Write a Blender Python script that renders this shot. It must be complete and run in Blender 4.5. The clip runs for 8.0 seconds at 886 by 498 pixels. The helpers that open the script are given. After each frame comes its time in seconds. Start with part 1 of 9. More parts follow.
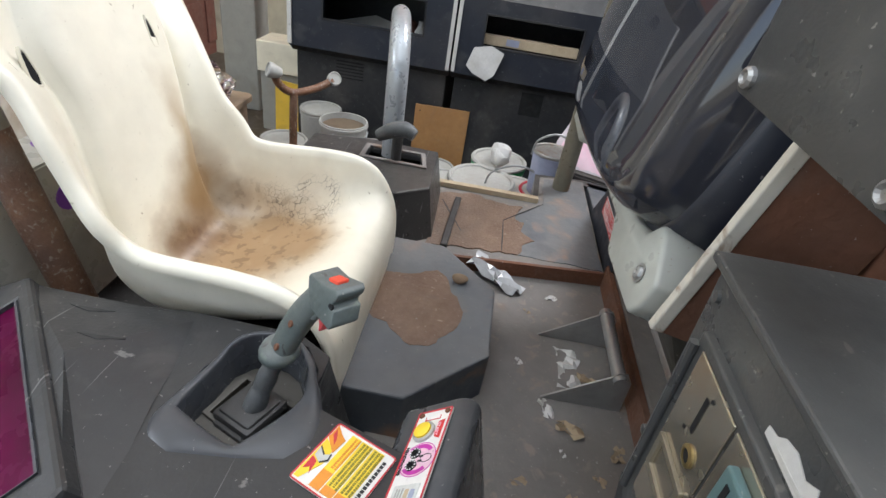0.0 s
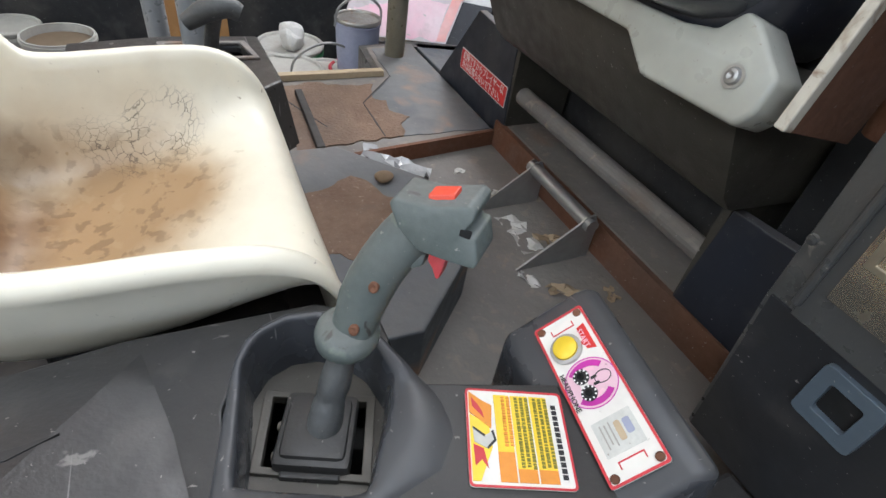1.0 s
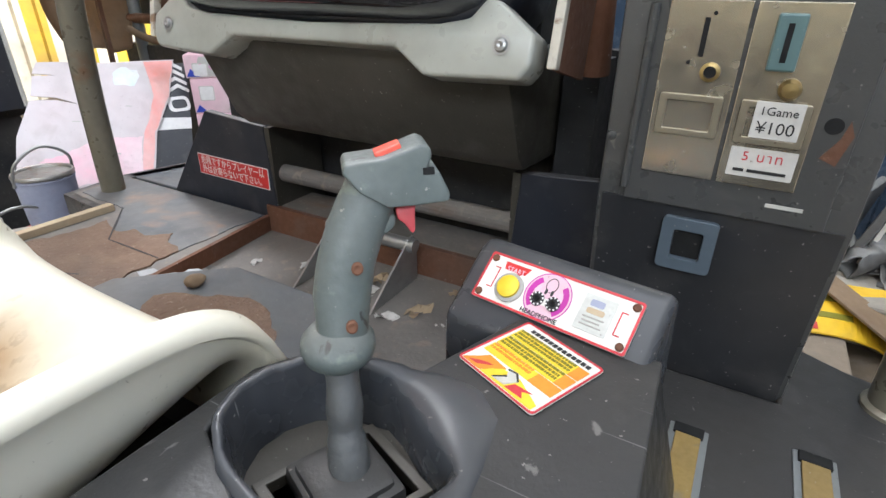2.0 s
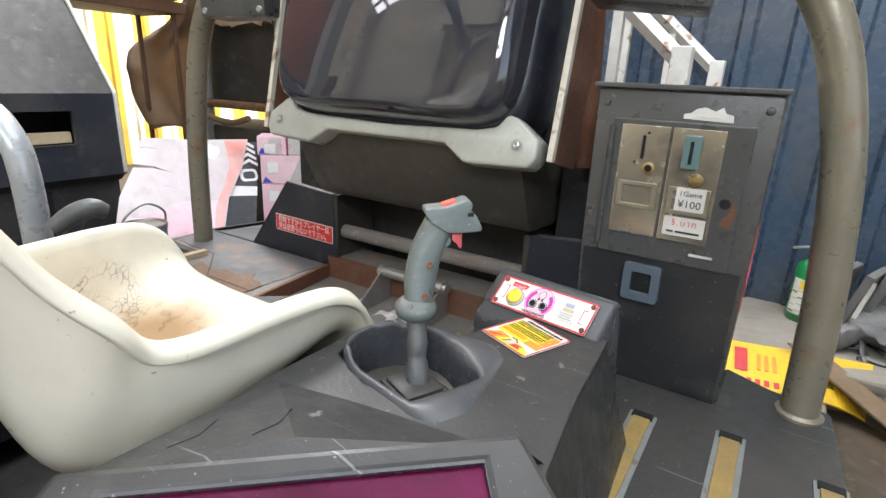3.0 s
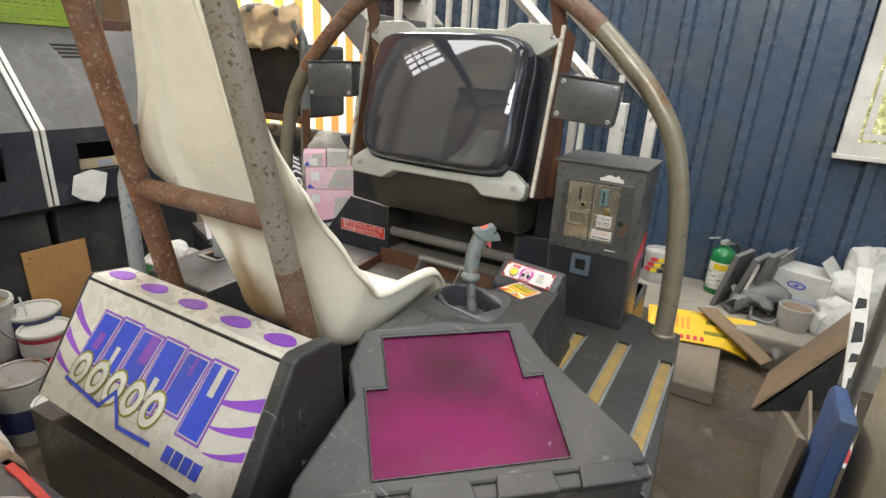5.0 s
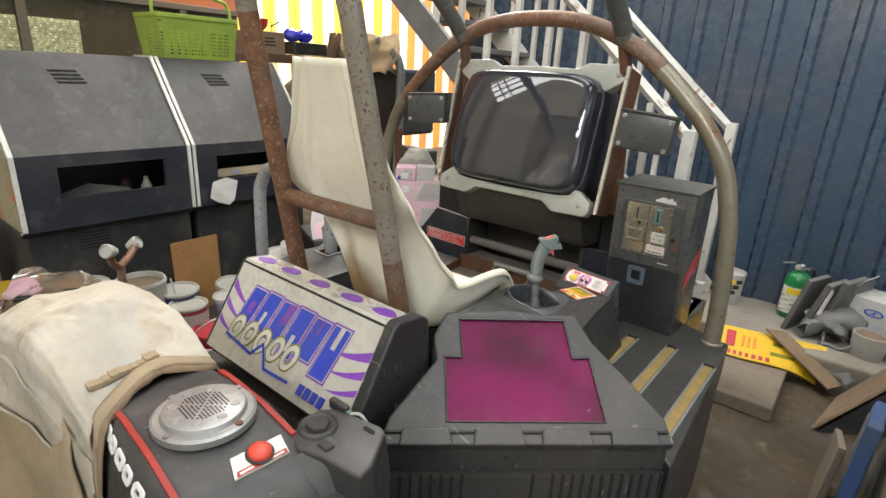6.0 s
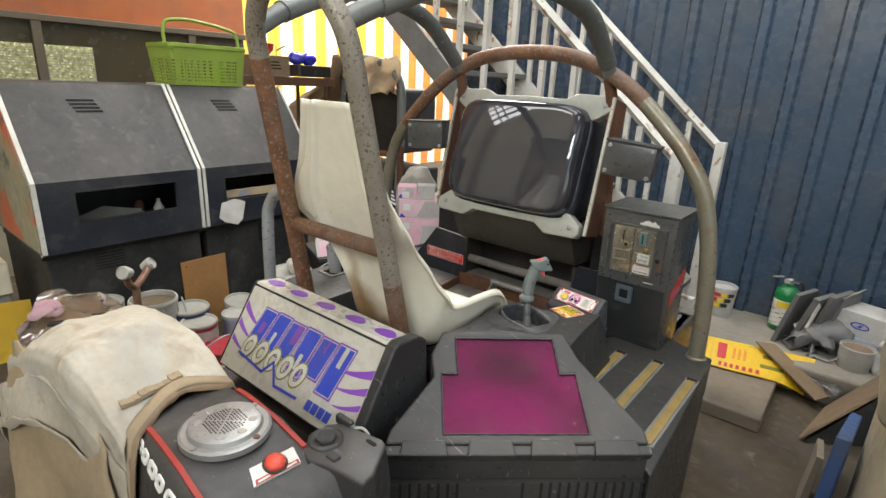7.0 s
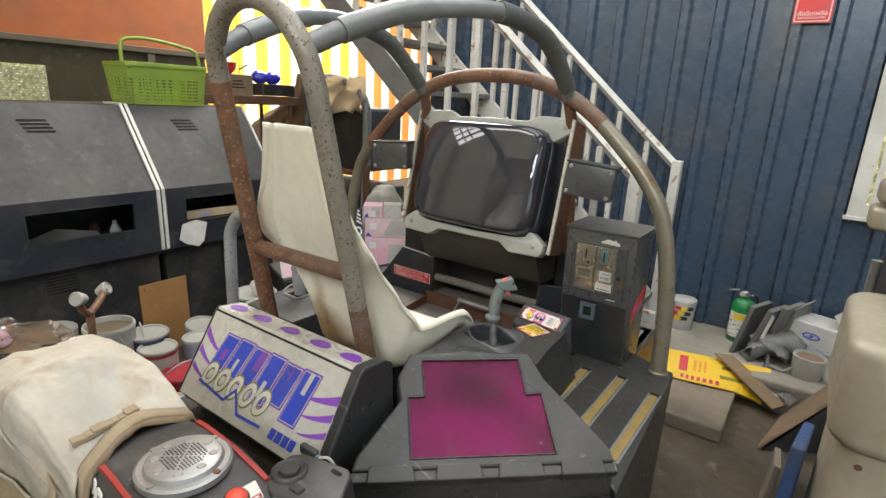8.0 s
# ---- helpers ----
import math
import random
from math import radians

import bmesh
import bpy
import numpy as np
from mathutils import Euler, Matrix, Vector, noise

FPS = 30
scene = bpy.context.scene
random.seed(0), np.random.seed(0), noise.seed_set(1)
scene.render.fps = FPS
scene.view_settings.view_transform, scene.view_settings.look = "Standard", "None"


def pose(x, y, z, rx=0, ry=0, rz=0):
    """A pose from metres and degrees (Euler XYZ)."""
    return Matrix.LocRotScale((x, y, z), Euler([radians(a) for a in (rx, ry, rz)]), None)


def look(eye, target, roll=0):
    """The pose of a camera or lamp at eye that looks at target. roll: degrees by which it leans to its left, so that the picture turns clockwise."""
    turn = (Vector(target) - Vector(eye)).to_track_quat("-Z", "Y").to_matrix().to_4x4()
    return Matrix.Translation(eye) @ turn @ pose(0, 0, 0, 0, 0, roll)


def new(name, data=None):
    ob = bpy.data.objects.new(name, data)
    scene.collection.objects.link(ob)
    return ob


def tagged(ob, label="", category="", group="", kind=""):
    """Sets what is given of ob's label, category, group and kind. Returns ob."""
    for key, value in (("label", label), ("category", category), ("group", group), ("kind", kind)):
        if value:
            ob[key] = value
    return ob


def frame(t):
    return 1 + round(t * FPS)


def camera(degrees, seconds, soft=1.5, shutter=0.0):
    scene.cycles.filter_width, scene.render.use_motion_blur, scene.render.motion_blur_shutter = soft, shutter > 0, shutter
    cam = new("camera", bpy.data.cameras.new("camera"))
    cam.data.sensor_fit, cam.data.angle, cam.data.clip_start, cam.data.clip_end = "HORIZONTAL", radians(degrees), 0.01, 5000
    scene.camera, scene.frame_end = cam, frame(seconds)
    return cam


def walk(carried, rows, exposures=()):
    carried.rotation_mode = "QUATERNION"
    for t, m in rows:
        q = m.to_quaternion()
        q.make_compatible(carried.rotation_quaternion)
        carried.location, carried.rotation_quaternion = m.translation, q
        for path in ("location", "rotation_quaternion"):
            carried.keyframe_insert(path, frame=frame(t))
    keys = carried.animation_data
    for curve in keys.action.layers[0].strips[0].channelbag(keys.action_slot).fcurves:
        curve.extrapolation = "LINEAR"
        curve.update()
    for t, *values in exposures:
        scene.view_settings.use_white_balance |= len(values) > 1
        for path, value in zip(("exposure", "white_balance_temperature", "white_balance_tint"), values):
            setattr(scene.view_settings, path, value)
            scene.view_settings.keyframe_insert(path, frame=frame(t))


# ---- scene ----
cam = camera(80.1, 8.0)
PATH = [
    (0, (0.84, 0.052, 1.317), (-0.835, -0.004, 0.225), 9.4),
    (0.5, (0.791, -0.126, 1.242), (-0.798, 0.224, 0.079), 7.5),
    (1, (0.657, -0.215, 1.167), (-0.664, 0.552, -0.124), 9.6),
    (1.5, (0.609, -0.322, 1.116), (-0.458, 0.8, -0.15), 0.6),
    (2, (0.604, -0.358, 1.063), (-0.277, 1.202, 0.173), 0.8),
    (2.2, (0.616, -0.382, 1.039), (-0.283, 1.223, 0.254), 0.8),
    (3.3, (0.773, -0.729, 1.164), (-0.256, 0.874, 0.554), 2.7),
    (3.5, (0.787, -0.797, 1.199), (-0.242, 0.802, 0.579), 2.2),
    (4, (0.803, -0.988, 1.259), (-0.129, 0.661, 0.615), 2.6),
    (4.2, (0.819, -1.067, 1.285), (-0.079, 0.594, 0.623), 2.5),
    (5.3, (1.018, -1.365, 1.397), (0.053, 0.247, 0.711), 4.5),
    (5.5, (1.052, -1.422, 1.41), (-0.033, 0.116, 0.733), 3.4),
    (6, (1.127, -1.526, 1.444), (-0.051, -0.042, 0.803), 3.2),
    (6.5, (1.175, -1.572, 1.495), (-0.01, -0.091, 0.859), 3.3),
    (7, (1.199, -1.59, 1.52), (0.003, -0.105, 0.915), 2.7),
    (7.5, (1.203, -1.587, 1.529), (0.04, -0.072, 0.932), 2.2),
    (8, (1.205, -1.586, 1.539), (0.092, -0.015, 0.997), 2.9),
]
walk(cam, [(t, look(eye, target, roll)) for t, eye, target, roll in PATH],
     exposures=((0.0, 0.06, 6000, 12), (1.4, 0.04, 6000, 12), (2.2, 0.44, 6050, 12), (3.5, 0.54, 6350, 11), (4.2, 0.48, 6500, 10), (5.5, 0.22, 6700, 10), (8.0, -0.02, 6600, 9)))

# ---- world and light ----
world = bpy.data.worlds.new("daylight")
scene.world = world
world.use_nodes = True
wn = world.node_tree.nodes
sky = wn.new("ShaderNodeTexSky")
sky.sky_type, sky.sun_disc = "NISHITA", False
sky.sun_elevation, sky.sun_rotation = radians(58), radians(75)
world.node_tree.links.new(sky.outputs[0], wn["Background"].inputs[0])
wn["Background"].inputs[1].default_value = 0.15


def lamp(name, kind, m, energy, colour, **kw):
    data = bpy.data.lights.new(name, kind)
    data.energy, data.color = energy, colour
    for key, value in kw.items():
        if key == "angle":
            data.angle = value
        elif key == "size":
            data.shape, data.size, data.size_y = "RECTANGLE", value[0], value[1]
    ob = new(name, data)
    ob.matrix_world = m
    return ob


lamp("sun", "SUN", look((6, -2, 11), (-4, 1.2, 0)), 5.0, (1.0, 0.95, 0.86), angle=radians(0.5))
# added fill: lamps at unseen front and side openings and a made-up roof hole
lamp("front_daylight", "AREA", look((2.05, -5.58, 4.3), (0.4, 0, 2.6)), 305, (0.93, 0.975, 1.0), size=(4.5, 1.15))
lamp("side_daylight", "AREA", look((4.6, -1.6, 2.4), (0, 0, 0.8)), 20, (0.94, 0.975, 1.0), size=(4.0, 2.4))
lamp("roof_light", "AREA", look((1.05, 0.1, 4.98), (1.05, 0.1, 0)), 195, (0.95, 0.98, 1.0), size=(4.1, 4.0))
# lamps standing in for the sky above the open bay and in the clerestory
lamp("open_bay_daylight", "AREA", look((-2.85, 3.1, 4.98), (-2.6, 2.6, 0)), 800, (1.0, 0.98, 0.94), size=(2.0, 2.9))
lamp("clerestory_daylight", "AREA", look((-1.8, -2.56, 3.76), (-1.8, 0, 3.5)), 125, (0.97, 0.985, 1.0), size=(3.2, 1.6))

# ---- materials ----


def mat(name, col, col2=None, scale=6.0, rough=0.5, metal=0.0, bump=0.08, bscale=70.0, spots=None, spots2=None, dust=0.0,
        dustcol=(0.30, 0.27, 0.23), coat=0.0, rvar=0.12, grit=None, scratch=0.0):
    """A painted or raw surface: two tones, fine relief, spots of wear and dust on faces that look up."""
    m = bpy.data.materials.new(name)
    m.use_nodes = True
    nt = m.node_tree
    N, L = nt.nodes, nt.links
    b = N["Principled BSDF"]
    tc = N.new("ShaderNodeTexCoord")
    pos = tc.outputs["Object"]

    def noise_node(sc, detail=4.0, dist=0.0):
        n = N.new("ShaderNodeTexNoise")
        n.inputs["Scale"].default_value, n.inputs["Detail"].default_value = sc, detail
        n.inputs["Distortion"].default_value = dist
        L.new(pos, n.inputs["Vector"])
        return n.outputs["Fac"]

    def ramp(src, a, z):
        r = N.new("ShaderNodeMapRange")
        r.inputs["From Min"].default_value, r.inputs["From Max"].default_value = a, z
        L.new(src, r.inputs["Value"])
        return r.outputs["Result"]

    def mix(f, a, c):
        x = N.new("ShaderNodeMix")
        x.data_type = "RGBA"
        L.new(f, x.inputs[0])
        for k, v in ((6, a), (7, c)):
            if isinstance(v, tuple):
                x.inputs[k].default_value = (*v, 1)
            else:
                L.new(v, x.inputs[k])
        return x.outputs[2]

    def times(a, c):
        x = N.new("ShaderNodeMath")
        x.operation = "MULTIPLY"
        L.new(a, x.inputs[0])
        if isinstance(c, float):
            x.inputs[1].default_value = c
        else:
            L.new(c, x.inputs[1])
        return x.outputs[0]

    col2 = col2 or tuple(v * 0.8 for v in col)
    c = mix(ramp(noise_node(scale, 6.0), 0.3, 0.7), col, col2)
    fine = noise_node(scale * 9, 3.0)
    c = mix(times(ramp(fine, 0.35, 0.75), 0.25), c, tuple(v * 0.72 for v in col2))
    for sp in (spots, spots2):
        if sp:
            colour, sc, lo, hi = sp
            c = mix(ramp(noise_node(sc, 8.0, 0.6), lo, hi), c, colour)
    light = sum(col) > 0.75
    if grit is None:
        grit = 0.12 if bump == 0 else 0.42
    c = mix(times(ramp(noise_node(2.3, 10.0, 0.5), 0.46, 0.72), grit), c, (0.15, 0.118, 0.085) if light else (0.105, 0.092, 0.078))
    c = mix(times(ramp(noise_node(13.0, 8.0, 0.3), 0.58, 0.72), grit * 0.45), c, (0.20, 0.15, 0.10) if light else (0.15, 0.14, 0.125))
    c = mix(times(ramp(noise_node(190.0, 3.0), 0.70, 0.74), grit * 1.3), c, (0.16, 0.12, 0.08) if light else (0.36, 0.34, 0.31))
    if scratch:
        for turn, sx, sy in ((0.5, 3.0, 170.0), (-0.7, 2.0, 130.0), (1.5, 2.5, 210.0)):
            mp = N.new("ShaderNodeMapping")
            mp.inputs["Rotation"].default_value = (0.2, 0.15, turn)
            mp.inputs["Scale"].default_value = (sx, sy, 20.0)
            L.new(pos, mp.inputs["Vector"])
            sn = N.new("ShaderNodeTexNoise")
            sn.inputs["Scale"].default_value, sn.inputs["Detail"].default_value = 1.0, 1.5
            L.new(mp.outputs[0], sn.inputs["Vector"])
            c = mix(times(ramp(sn.outputs["Fac"], 0.735, 0.77), scratch), c, (0.24, 0.235, 0.225))
    r_out = ramp(fine, 0.2, 0.8)
    rr = N.new("ShaderNodeMapRange")
    rr.inputs["To Min"].default_value, rr.inputs["To Max"].default_value = max(0.02, rough - rvar), min(1, rough + rvar)
    L.new(r_out, rr.inputs["Value"])
    rough_out = rr.outputs["Result"]
    if dust:
        g = N.new("ShaderNodeNewGeometry")
        sx = N.new("ShaderNodeSeparateXYZ")
        L.new(g.outputs["Normal"], sx.inputs[0])
        up = ramp(sx.outputs["Z"], 0.35, 0.95)
        f = times(times(up, ramp(noise_node(5.0, 7.0), 0.2, 0.75)), dust)
        c = mix(f, c, dustcol)
        x = N.new("ShaderNodeMix")
        L.new(f, x.inputs[0])
        L.new(rough_out, x.inputs[2])
        x.inputs[3].default_value = 0.85
        rough_out = x.outputs[0]
    L.new(c, b.inputs["Base Color"])
    L.new(rough_out, b.inputs["Roughness"])
    b.inputs["Metallic"].default_value = metal
    b.inputs["Coat Weight"].default_value = coat
    if bump:
        bp = N.new("ShaderNodeBump")
        bp.inputs["Strength"].default_value, bp.inputs["Distance"].default_value = bump, 0.004
        L.new(noise_node(bscale, 5.0), bp.inputs["Height"])
        L.new(bp.outputs[0], b.inputs["Normal"])
    return m


RUST = (0.16, 0.062, 0.028)
PALE_RUST = (0.27, 0.15, 0.085)
GREYDUST = (0.33, 0.31, 0.28)
M_floor = mat("dusty_concrete", (0.088, 0.064, 0.038), (0.052, 0.038, 0.023), 1.6, 0.85, bump=0.35, bscale=45, spots=((0.055, 0.045, 0.035), 2.3, 0.56, 0.72), spots2=((0.17, 0.14, 0.10), 9, 0.60, 0.76))
M_ledge = mat("pale_concrete", (0.33, 0.30, 0.25), (0.24, 0.215, 0.18), 3.0, 0.85, bump=0.3, bscale=60, spots=((0.14, 0.12, 0.10), 5, 0.62, 0.72))
M_blue = mat("blue_sheet_steel", (0.050, 0.080, 0.124), (0.042, 0.068, 0.107), 2.0, 0.27, bump=0.05, bscale=30, spots=((0.075, 0.095, 0.125), 3.0, 0.6, 0.9), rvar=0.06)
M_slab = mat("brown_worn_concrete", (0.235, 0.19, 0.14), (0.17, 0.138, 0.10), 3.0, 0.85, bump=0.3, bscale=60, spots=((0.13, 0.105, 0.08), 5, 0.58, 0.72))
M_white_steel = mat("chipped_white_paint", (0.66, 0.65, 0.60), (0.52, 0.50, 0.45), 5.0, 0.5, bump=0.15, spots=(PALE_RUST, 16, 0.62, 0.68))
M_tread = mat("grey_step_paint", (0.17, 0.17, 0.165), (0.11, 0.11, 0.105), 4.0, 0.7, dust=0.5)
M_orange = mat("orange_wall_paint", (0.44, 0.125, 0.035), (0.36, 0.10, 0.03), 1.0, 0.7, bump=0.1)
M_yellow_sheet = mat("yellow_sheet", (0.80, 0.52, 0.05), (0.74, 0.46, 0.04), 1.5, 0.6, bump=0.05)
M_pale_sheet = mat("cream_sheet", (0.86, 0.80, 0.62), (0.80, 0.73, 0.55), 1.5, 0.6, bump=0.05)
M_orange_sheet = mat("orange_sheet", (0.72, 0.24, 0.04), (0.66, 0.21, 0.04), 1.5, 0.6, bump=0.05)
M_cream_wall = mat("cream_plaster", (0.68, 0.63, 0.47), (0.58, 0.53, 0.39), 1.4, 0.85, bump=0.2, spots=((0.30, 0.27, 0.2), 3.2, 0.62, 0.8))
M_pillar = mat("grey_concrete", (0.36, 0.35, 0.31), (0.28, 0.27, 0.24), 2.2, 0.85, bump=0.3)
M_dark_frame = mat("brown_window_frame", (0.12, 0.095, 0.06), None, 3.0, 0.6)
M_window_dark = mat("dusky_window_glass", (0.05, 0.043, 0.025), (0.075, 0.06, 0.032), 1.3, 0.22, bump=0.02)
M_roof_cover = mat("opaque_roof_cover", (0.75, 0.76, 0.76), (0.68, 0.69, 0.69), 1.5, 0.5)
M_ceiling = mat("ceiling_sheet", (0.42, 0.41, 0.39), (0.34, 0.33, 0.31), 1.5, 0.8)
M_wood = mat("plywood", (0.42, 0.22, 0.08), (0.34, 0.165, 0.055), 5.0, 0.6, bump=0.1, spots=((0.2, 0.1, 0.04), 4, 0.62, 0.8))
M_pale_wood = mat("pale_wood", (0.52, 0.42, 0.28), (0.42, 0.32, 0.2), 8, 0.7)
M_door = mat("brick_red_door", (0.17, 0.065, 0.045), (0.12, 0.045, 0.03), 3, 0.6)
M_brown_wood = mat("brown_wood", (0.16, 0.07, 0.035), (0.10, 0.045, 0.022), 4, 0.55)
M_plastic = mat("grey_moulded_plastic", (0.035, 0.0355, 0.036), (0.024, 0.0245, 0.025), 5.0, 0.34, bump=0.12, bscale=220, dust=0.24, dustcol=(0.135, 0.12, 0.10), spots=((0.15, 0.145, 0.135), 34, 0.68, 0.72), scratch=0.55)
M_plastic_shiny = mat("shiny_grey_plastic", (0.048, 0.051, 0.057), (0.038, 0.041, 0.046), 4.0, 0.26, bump=0.03, dust=0.3, dustcol=(0.17, 0.16, 0.145), scratch=0.6)
for m_ in (M_plastic, M_plastic_shiny):
    m_.node_tree.nodes["Principled BSDF"].inputs["Specular IOR Level"].default_value = 0.3
M_satin_black = mat("satin_black_steel", (0.026, 0.027, 0.03), (0.02, 0.021, 0.023), 4.0, 0.4, bump=0.08)
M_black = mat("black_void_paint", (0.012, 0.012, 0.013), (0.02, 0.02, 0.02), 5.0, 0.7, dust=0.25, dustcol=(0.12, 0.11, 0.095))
M_navy = mat("navy_black_panel", (0.012, 0.015, 0.023), (0.016, 0.019, 0.028), 4.0, 0.42, bump=0.05, dust=0.25)
# near black, mostly flat marks painted for the shade inside slots and holes
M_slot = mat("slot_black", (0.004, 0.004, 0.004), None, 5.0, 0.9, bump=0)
M_deck = mat("worn_deck_paint", (0.21, 0.195, 0.18), (0.13, 0.12, 0.112), 3.0, 0.72, bump=0.35, bscale=90, dust=0.55, dustcol=(0.23, 0.205, 0.175), spots=((0.20, 0.115, 0.07), 4.2, 0.57, 0.68), spots2=((0.24, 0.205, 0.17), 38, 0.58, 0.68), grit=0.75)
M_deck_blue = mat("worn_bluegrey_steel", (0.10, 0.115, 0.13), (0.07, 0.082, 0.095), 4.0, 0.55, bump=0.25, dust=0.5, dustcol=(0.24, 0.22, 0.19), spots=(PALE_RUST, 5.0, 0.6, 0.7), spots2=((0.03, 0.045, 0.07), 6.0, 0.6, 0.7))
M_rust_dirt = mat("rusty_sand", (0.225, 0.150, 0.104), (0.165, 0.105, 0.070), 12.0, 0.95, bump=0.9, bscale=140, spots=((0.33, 0.255, 0.19), 90, 0.64, 0.74))
M_rust = mat("rust", RUST, (0.11, 0.045, 0.022), 9.0, 0.8, bump=0.5, bscale=90)
M_pipe_rusty = mat("rusted_pipe_paint", (0.215, 0.10, 0.048), (0.105, 0.045, 0.022), 22.0, 0.55, bump=0.6, bscale=140, spots=((0.28, 0.225, 0.175), 110, 0.585, 0.68), spots2=((0.17, 0.13, 0.10), 7, 0.55, 0.72))
M_pipe_mid = mat("chipped_pipe_paint", (0.30, 0.275, 0.23), (0.23, 0.205, 0.165), 7.0, 0.36, bump=0.4, bscale=110, spots=((0.11, 0.06, 0.034), 130, 0.58, 0.63), spots2=((0.20, 0.12, 0.065), 14, 0.60, 0.80), metal=0.15)
M_pipe_grey = mat("grey_pipe_paint", (0.235, 0.245, 0.24), (0.17, 0.18, 0.175), 6.0, 0.36, bump=0.12, bscale=120, spots=((0.12, 0.10, 0.08), 40, 0.66, 0.7), metal=0.1)
M_pipe_olive = mat("olive_grey_pipe", (0.235, 0.215, 0.16), (0.17, 0.15, 0.105), 6.0, 0.33, bump=0.2, spots=((0.19, 0.11, 0.06), 12, 0.58, 0.72), metal=0.25)
M_pipe_sleeve = mat("dark_pipe_sleeve", (0.10, 0.108, 0.102), (0.075, 0.08, 0.076), 6.0, 0.62, bump=0.15, spots=((0.22, 0.21, 0.19), 40, 0.66, 0.7))
M_pipe_light = mat("silver_grey_pipe", (0.42, 0.44, 0.45), (0.32, 0.34, 0.35), 6.0, 0.32, bump=0.06, metal=0.3)
M_bezel = mat("grey_green_enamel", (0.40, 0.41, 0.365), (0.34, 0.345, 0.305), 5.0, 0.33, bump=0.04, dust=0.3, dustcol=(0.3, 0.28, 0.24))
M_housing = mat("brown_black_plastic", (0.045, 0.041, 0.032), (0.035, 0.031, 0.024), 4.0, 0.45, bump=0.15, bscale=200, dust=0.3)
M_cream_edge = mat("cream_chipped_edge", (0.60, 0.57, 0.49), (0.48, 0.44, 0.36), 9, 0.6, bump=0.3, spots=((0.2, 0.12, 0.07), 26, 0.56, 0.64))
M_coinbox = mat("dark_hammered_steel", (0.060, 0.061, 0.060), (0.048, 0.049, 0.048), 5.0, 0.32, bump=0.09, bscale=260, dust=0.34, dustcol=(0.26, 0.24, 0.2), spots=((0.15, 0.14, 0.125), 40, 0.68, 0.73))
M_steel = mat("brushed_coin_plate", (0.60, 0.545, 0.44), (0.52, 0.47, 0.37), 5.0, 0.22, metal=0.88, bump=0.02, grit=0.06)
M_steel_grey = mat("dull_steel", (0.42, 0.42, 0.41), (0.33, 0.33, 0.32), 6.0, 0.4, metal=0.7, bump=0.08)
M_cab_grey = mat("grey_black_laminate", (0.029, 0.028, 0.026), (0.023, 0.022, 0.021), 3.0, 0.55, bump=0.06, dust=0.18, dustcol=(0.09, 0.085, 0.075), spots=((0.35, 0.34, 0.32), 20, 0.72, 0.75))
M_teal = mat("teal_plastic", (0.10, 0.17, 0.17), None, 6, 0.4)
M_brass_dull = mat("dull_brass_frame", (0.36, 0.32, 0.24), None, 8, 0.38, metal=0.7, bump=0.03)
M_brass = mat("brass", (0.38, 0.28, 0.12), None, 8, 0.35, metal=0.8)
M_stick = mat("grey_green_grip", (0.105, 0.125, 0.12), (0.075, 0.095, 0.09), 18.0, 0.48, bump=0.12, bscale=160, spots=((0.16, 0.19, 0.155), 30, 0.6, 0.7), spots2=((0.03, 0.03, 0.028), 60, 0.68, 0.72), dust=0.3)
M_red_btn = mat("red_button", (0.75, 0.07, 0.03), (0.62, 0.05, 0.025), 20, 0.4, bump=0.03)
M_red_trig = mat("pinkish_red_trigger", (0.62, 0.07, 0.085), (0.52, 0.05, 0.06), 20, 0.45, bump=0.03)
M_rubber = mat("worn_grey_rubber", (0.10, 0.105, 0.105), (0.06, 0.063, 0.063), 25, 0.5, bump=0.5, bscale=60)
M_red_sticker = mat("red_sticker", (0.62, 0.028, 0.022), (0.55, 0.022, 0.02), 14, 0.4, bump=0.02)
M_white_ink = mat("white_ink", (0.80, 0.79, 0.76), (0.74, 0.73, 0.70), 20, 0.5, bump=0)
M_black_ink = mat("black_ink", (0.02, 0.02, 0.02), None, 20, 0.5, bump=0)
M_red_ink = mat("red_ink", (0.6, 0.04, 0.05), None, 20, 0.5, bump=0)
M_yellow_ink = mat("yellow_sticker", (0.83, 0.60, 0.03), (0.78, 0.54, 0.03), 20, 0.45, bump=0.02)
M_orange_ink = mat("orange_ink", (0.80, 0.30, 0.03), None, 20, 0.45, bump=0)
M_pink_ink = mat("pink_ink", (0.72, 0.16, 0.45), None, 20, 0.45, bump=0)
M_magenta_ink = mat("magenta_ink", (0.55, 0.03, 0.36), None, 20, 0.45, bump=0)
M_grey_ink = mat("faded_grey_print", (0.42, 0.41, 0.37), (0.55, 0.54, 0.5), 60, 0.5, bump=0)
M_olive_ink = mat("olive_print", (0.22, 0.20, 0.02), None, 30, 0.5, bump=0)
M_purple_ink = mat("purple_paint", (0.22, 0.06, 0.42), (0.18, 0.045, 0.36), 10, 0.42, bump=0.02)
M_blue_ink = mat("cobalt_paint", (0.025, 0.06, 0.48), (0.02, 0.045, 0.36), 12, 0.4, bump=0.02)
M_violet_ink = mat("violet_outline", (0.19, 0.06, 0.36), None, 12, 0.42, bump=0)
M_silver_ink = mat("silver_print", (0.58, 0.57, 0.50), (0.42, 0.42, 0.36), 30, 0.4, bump=0)
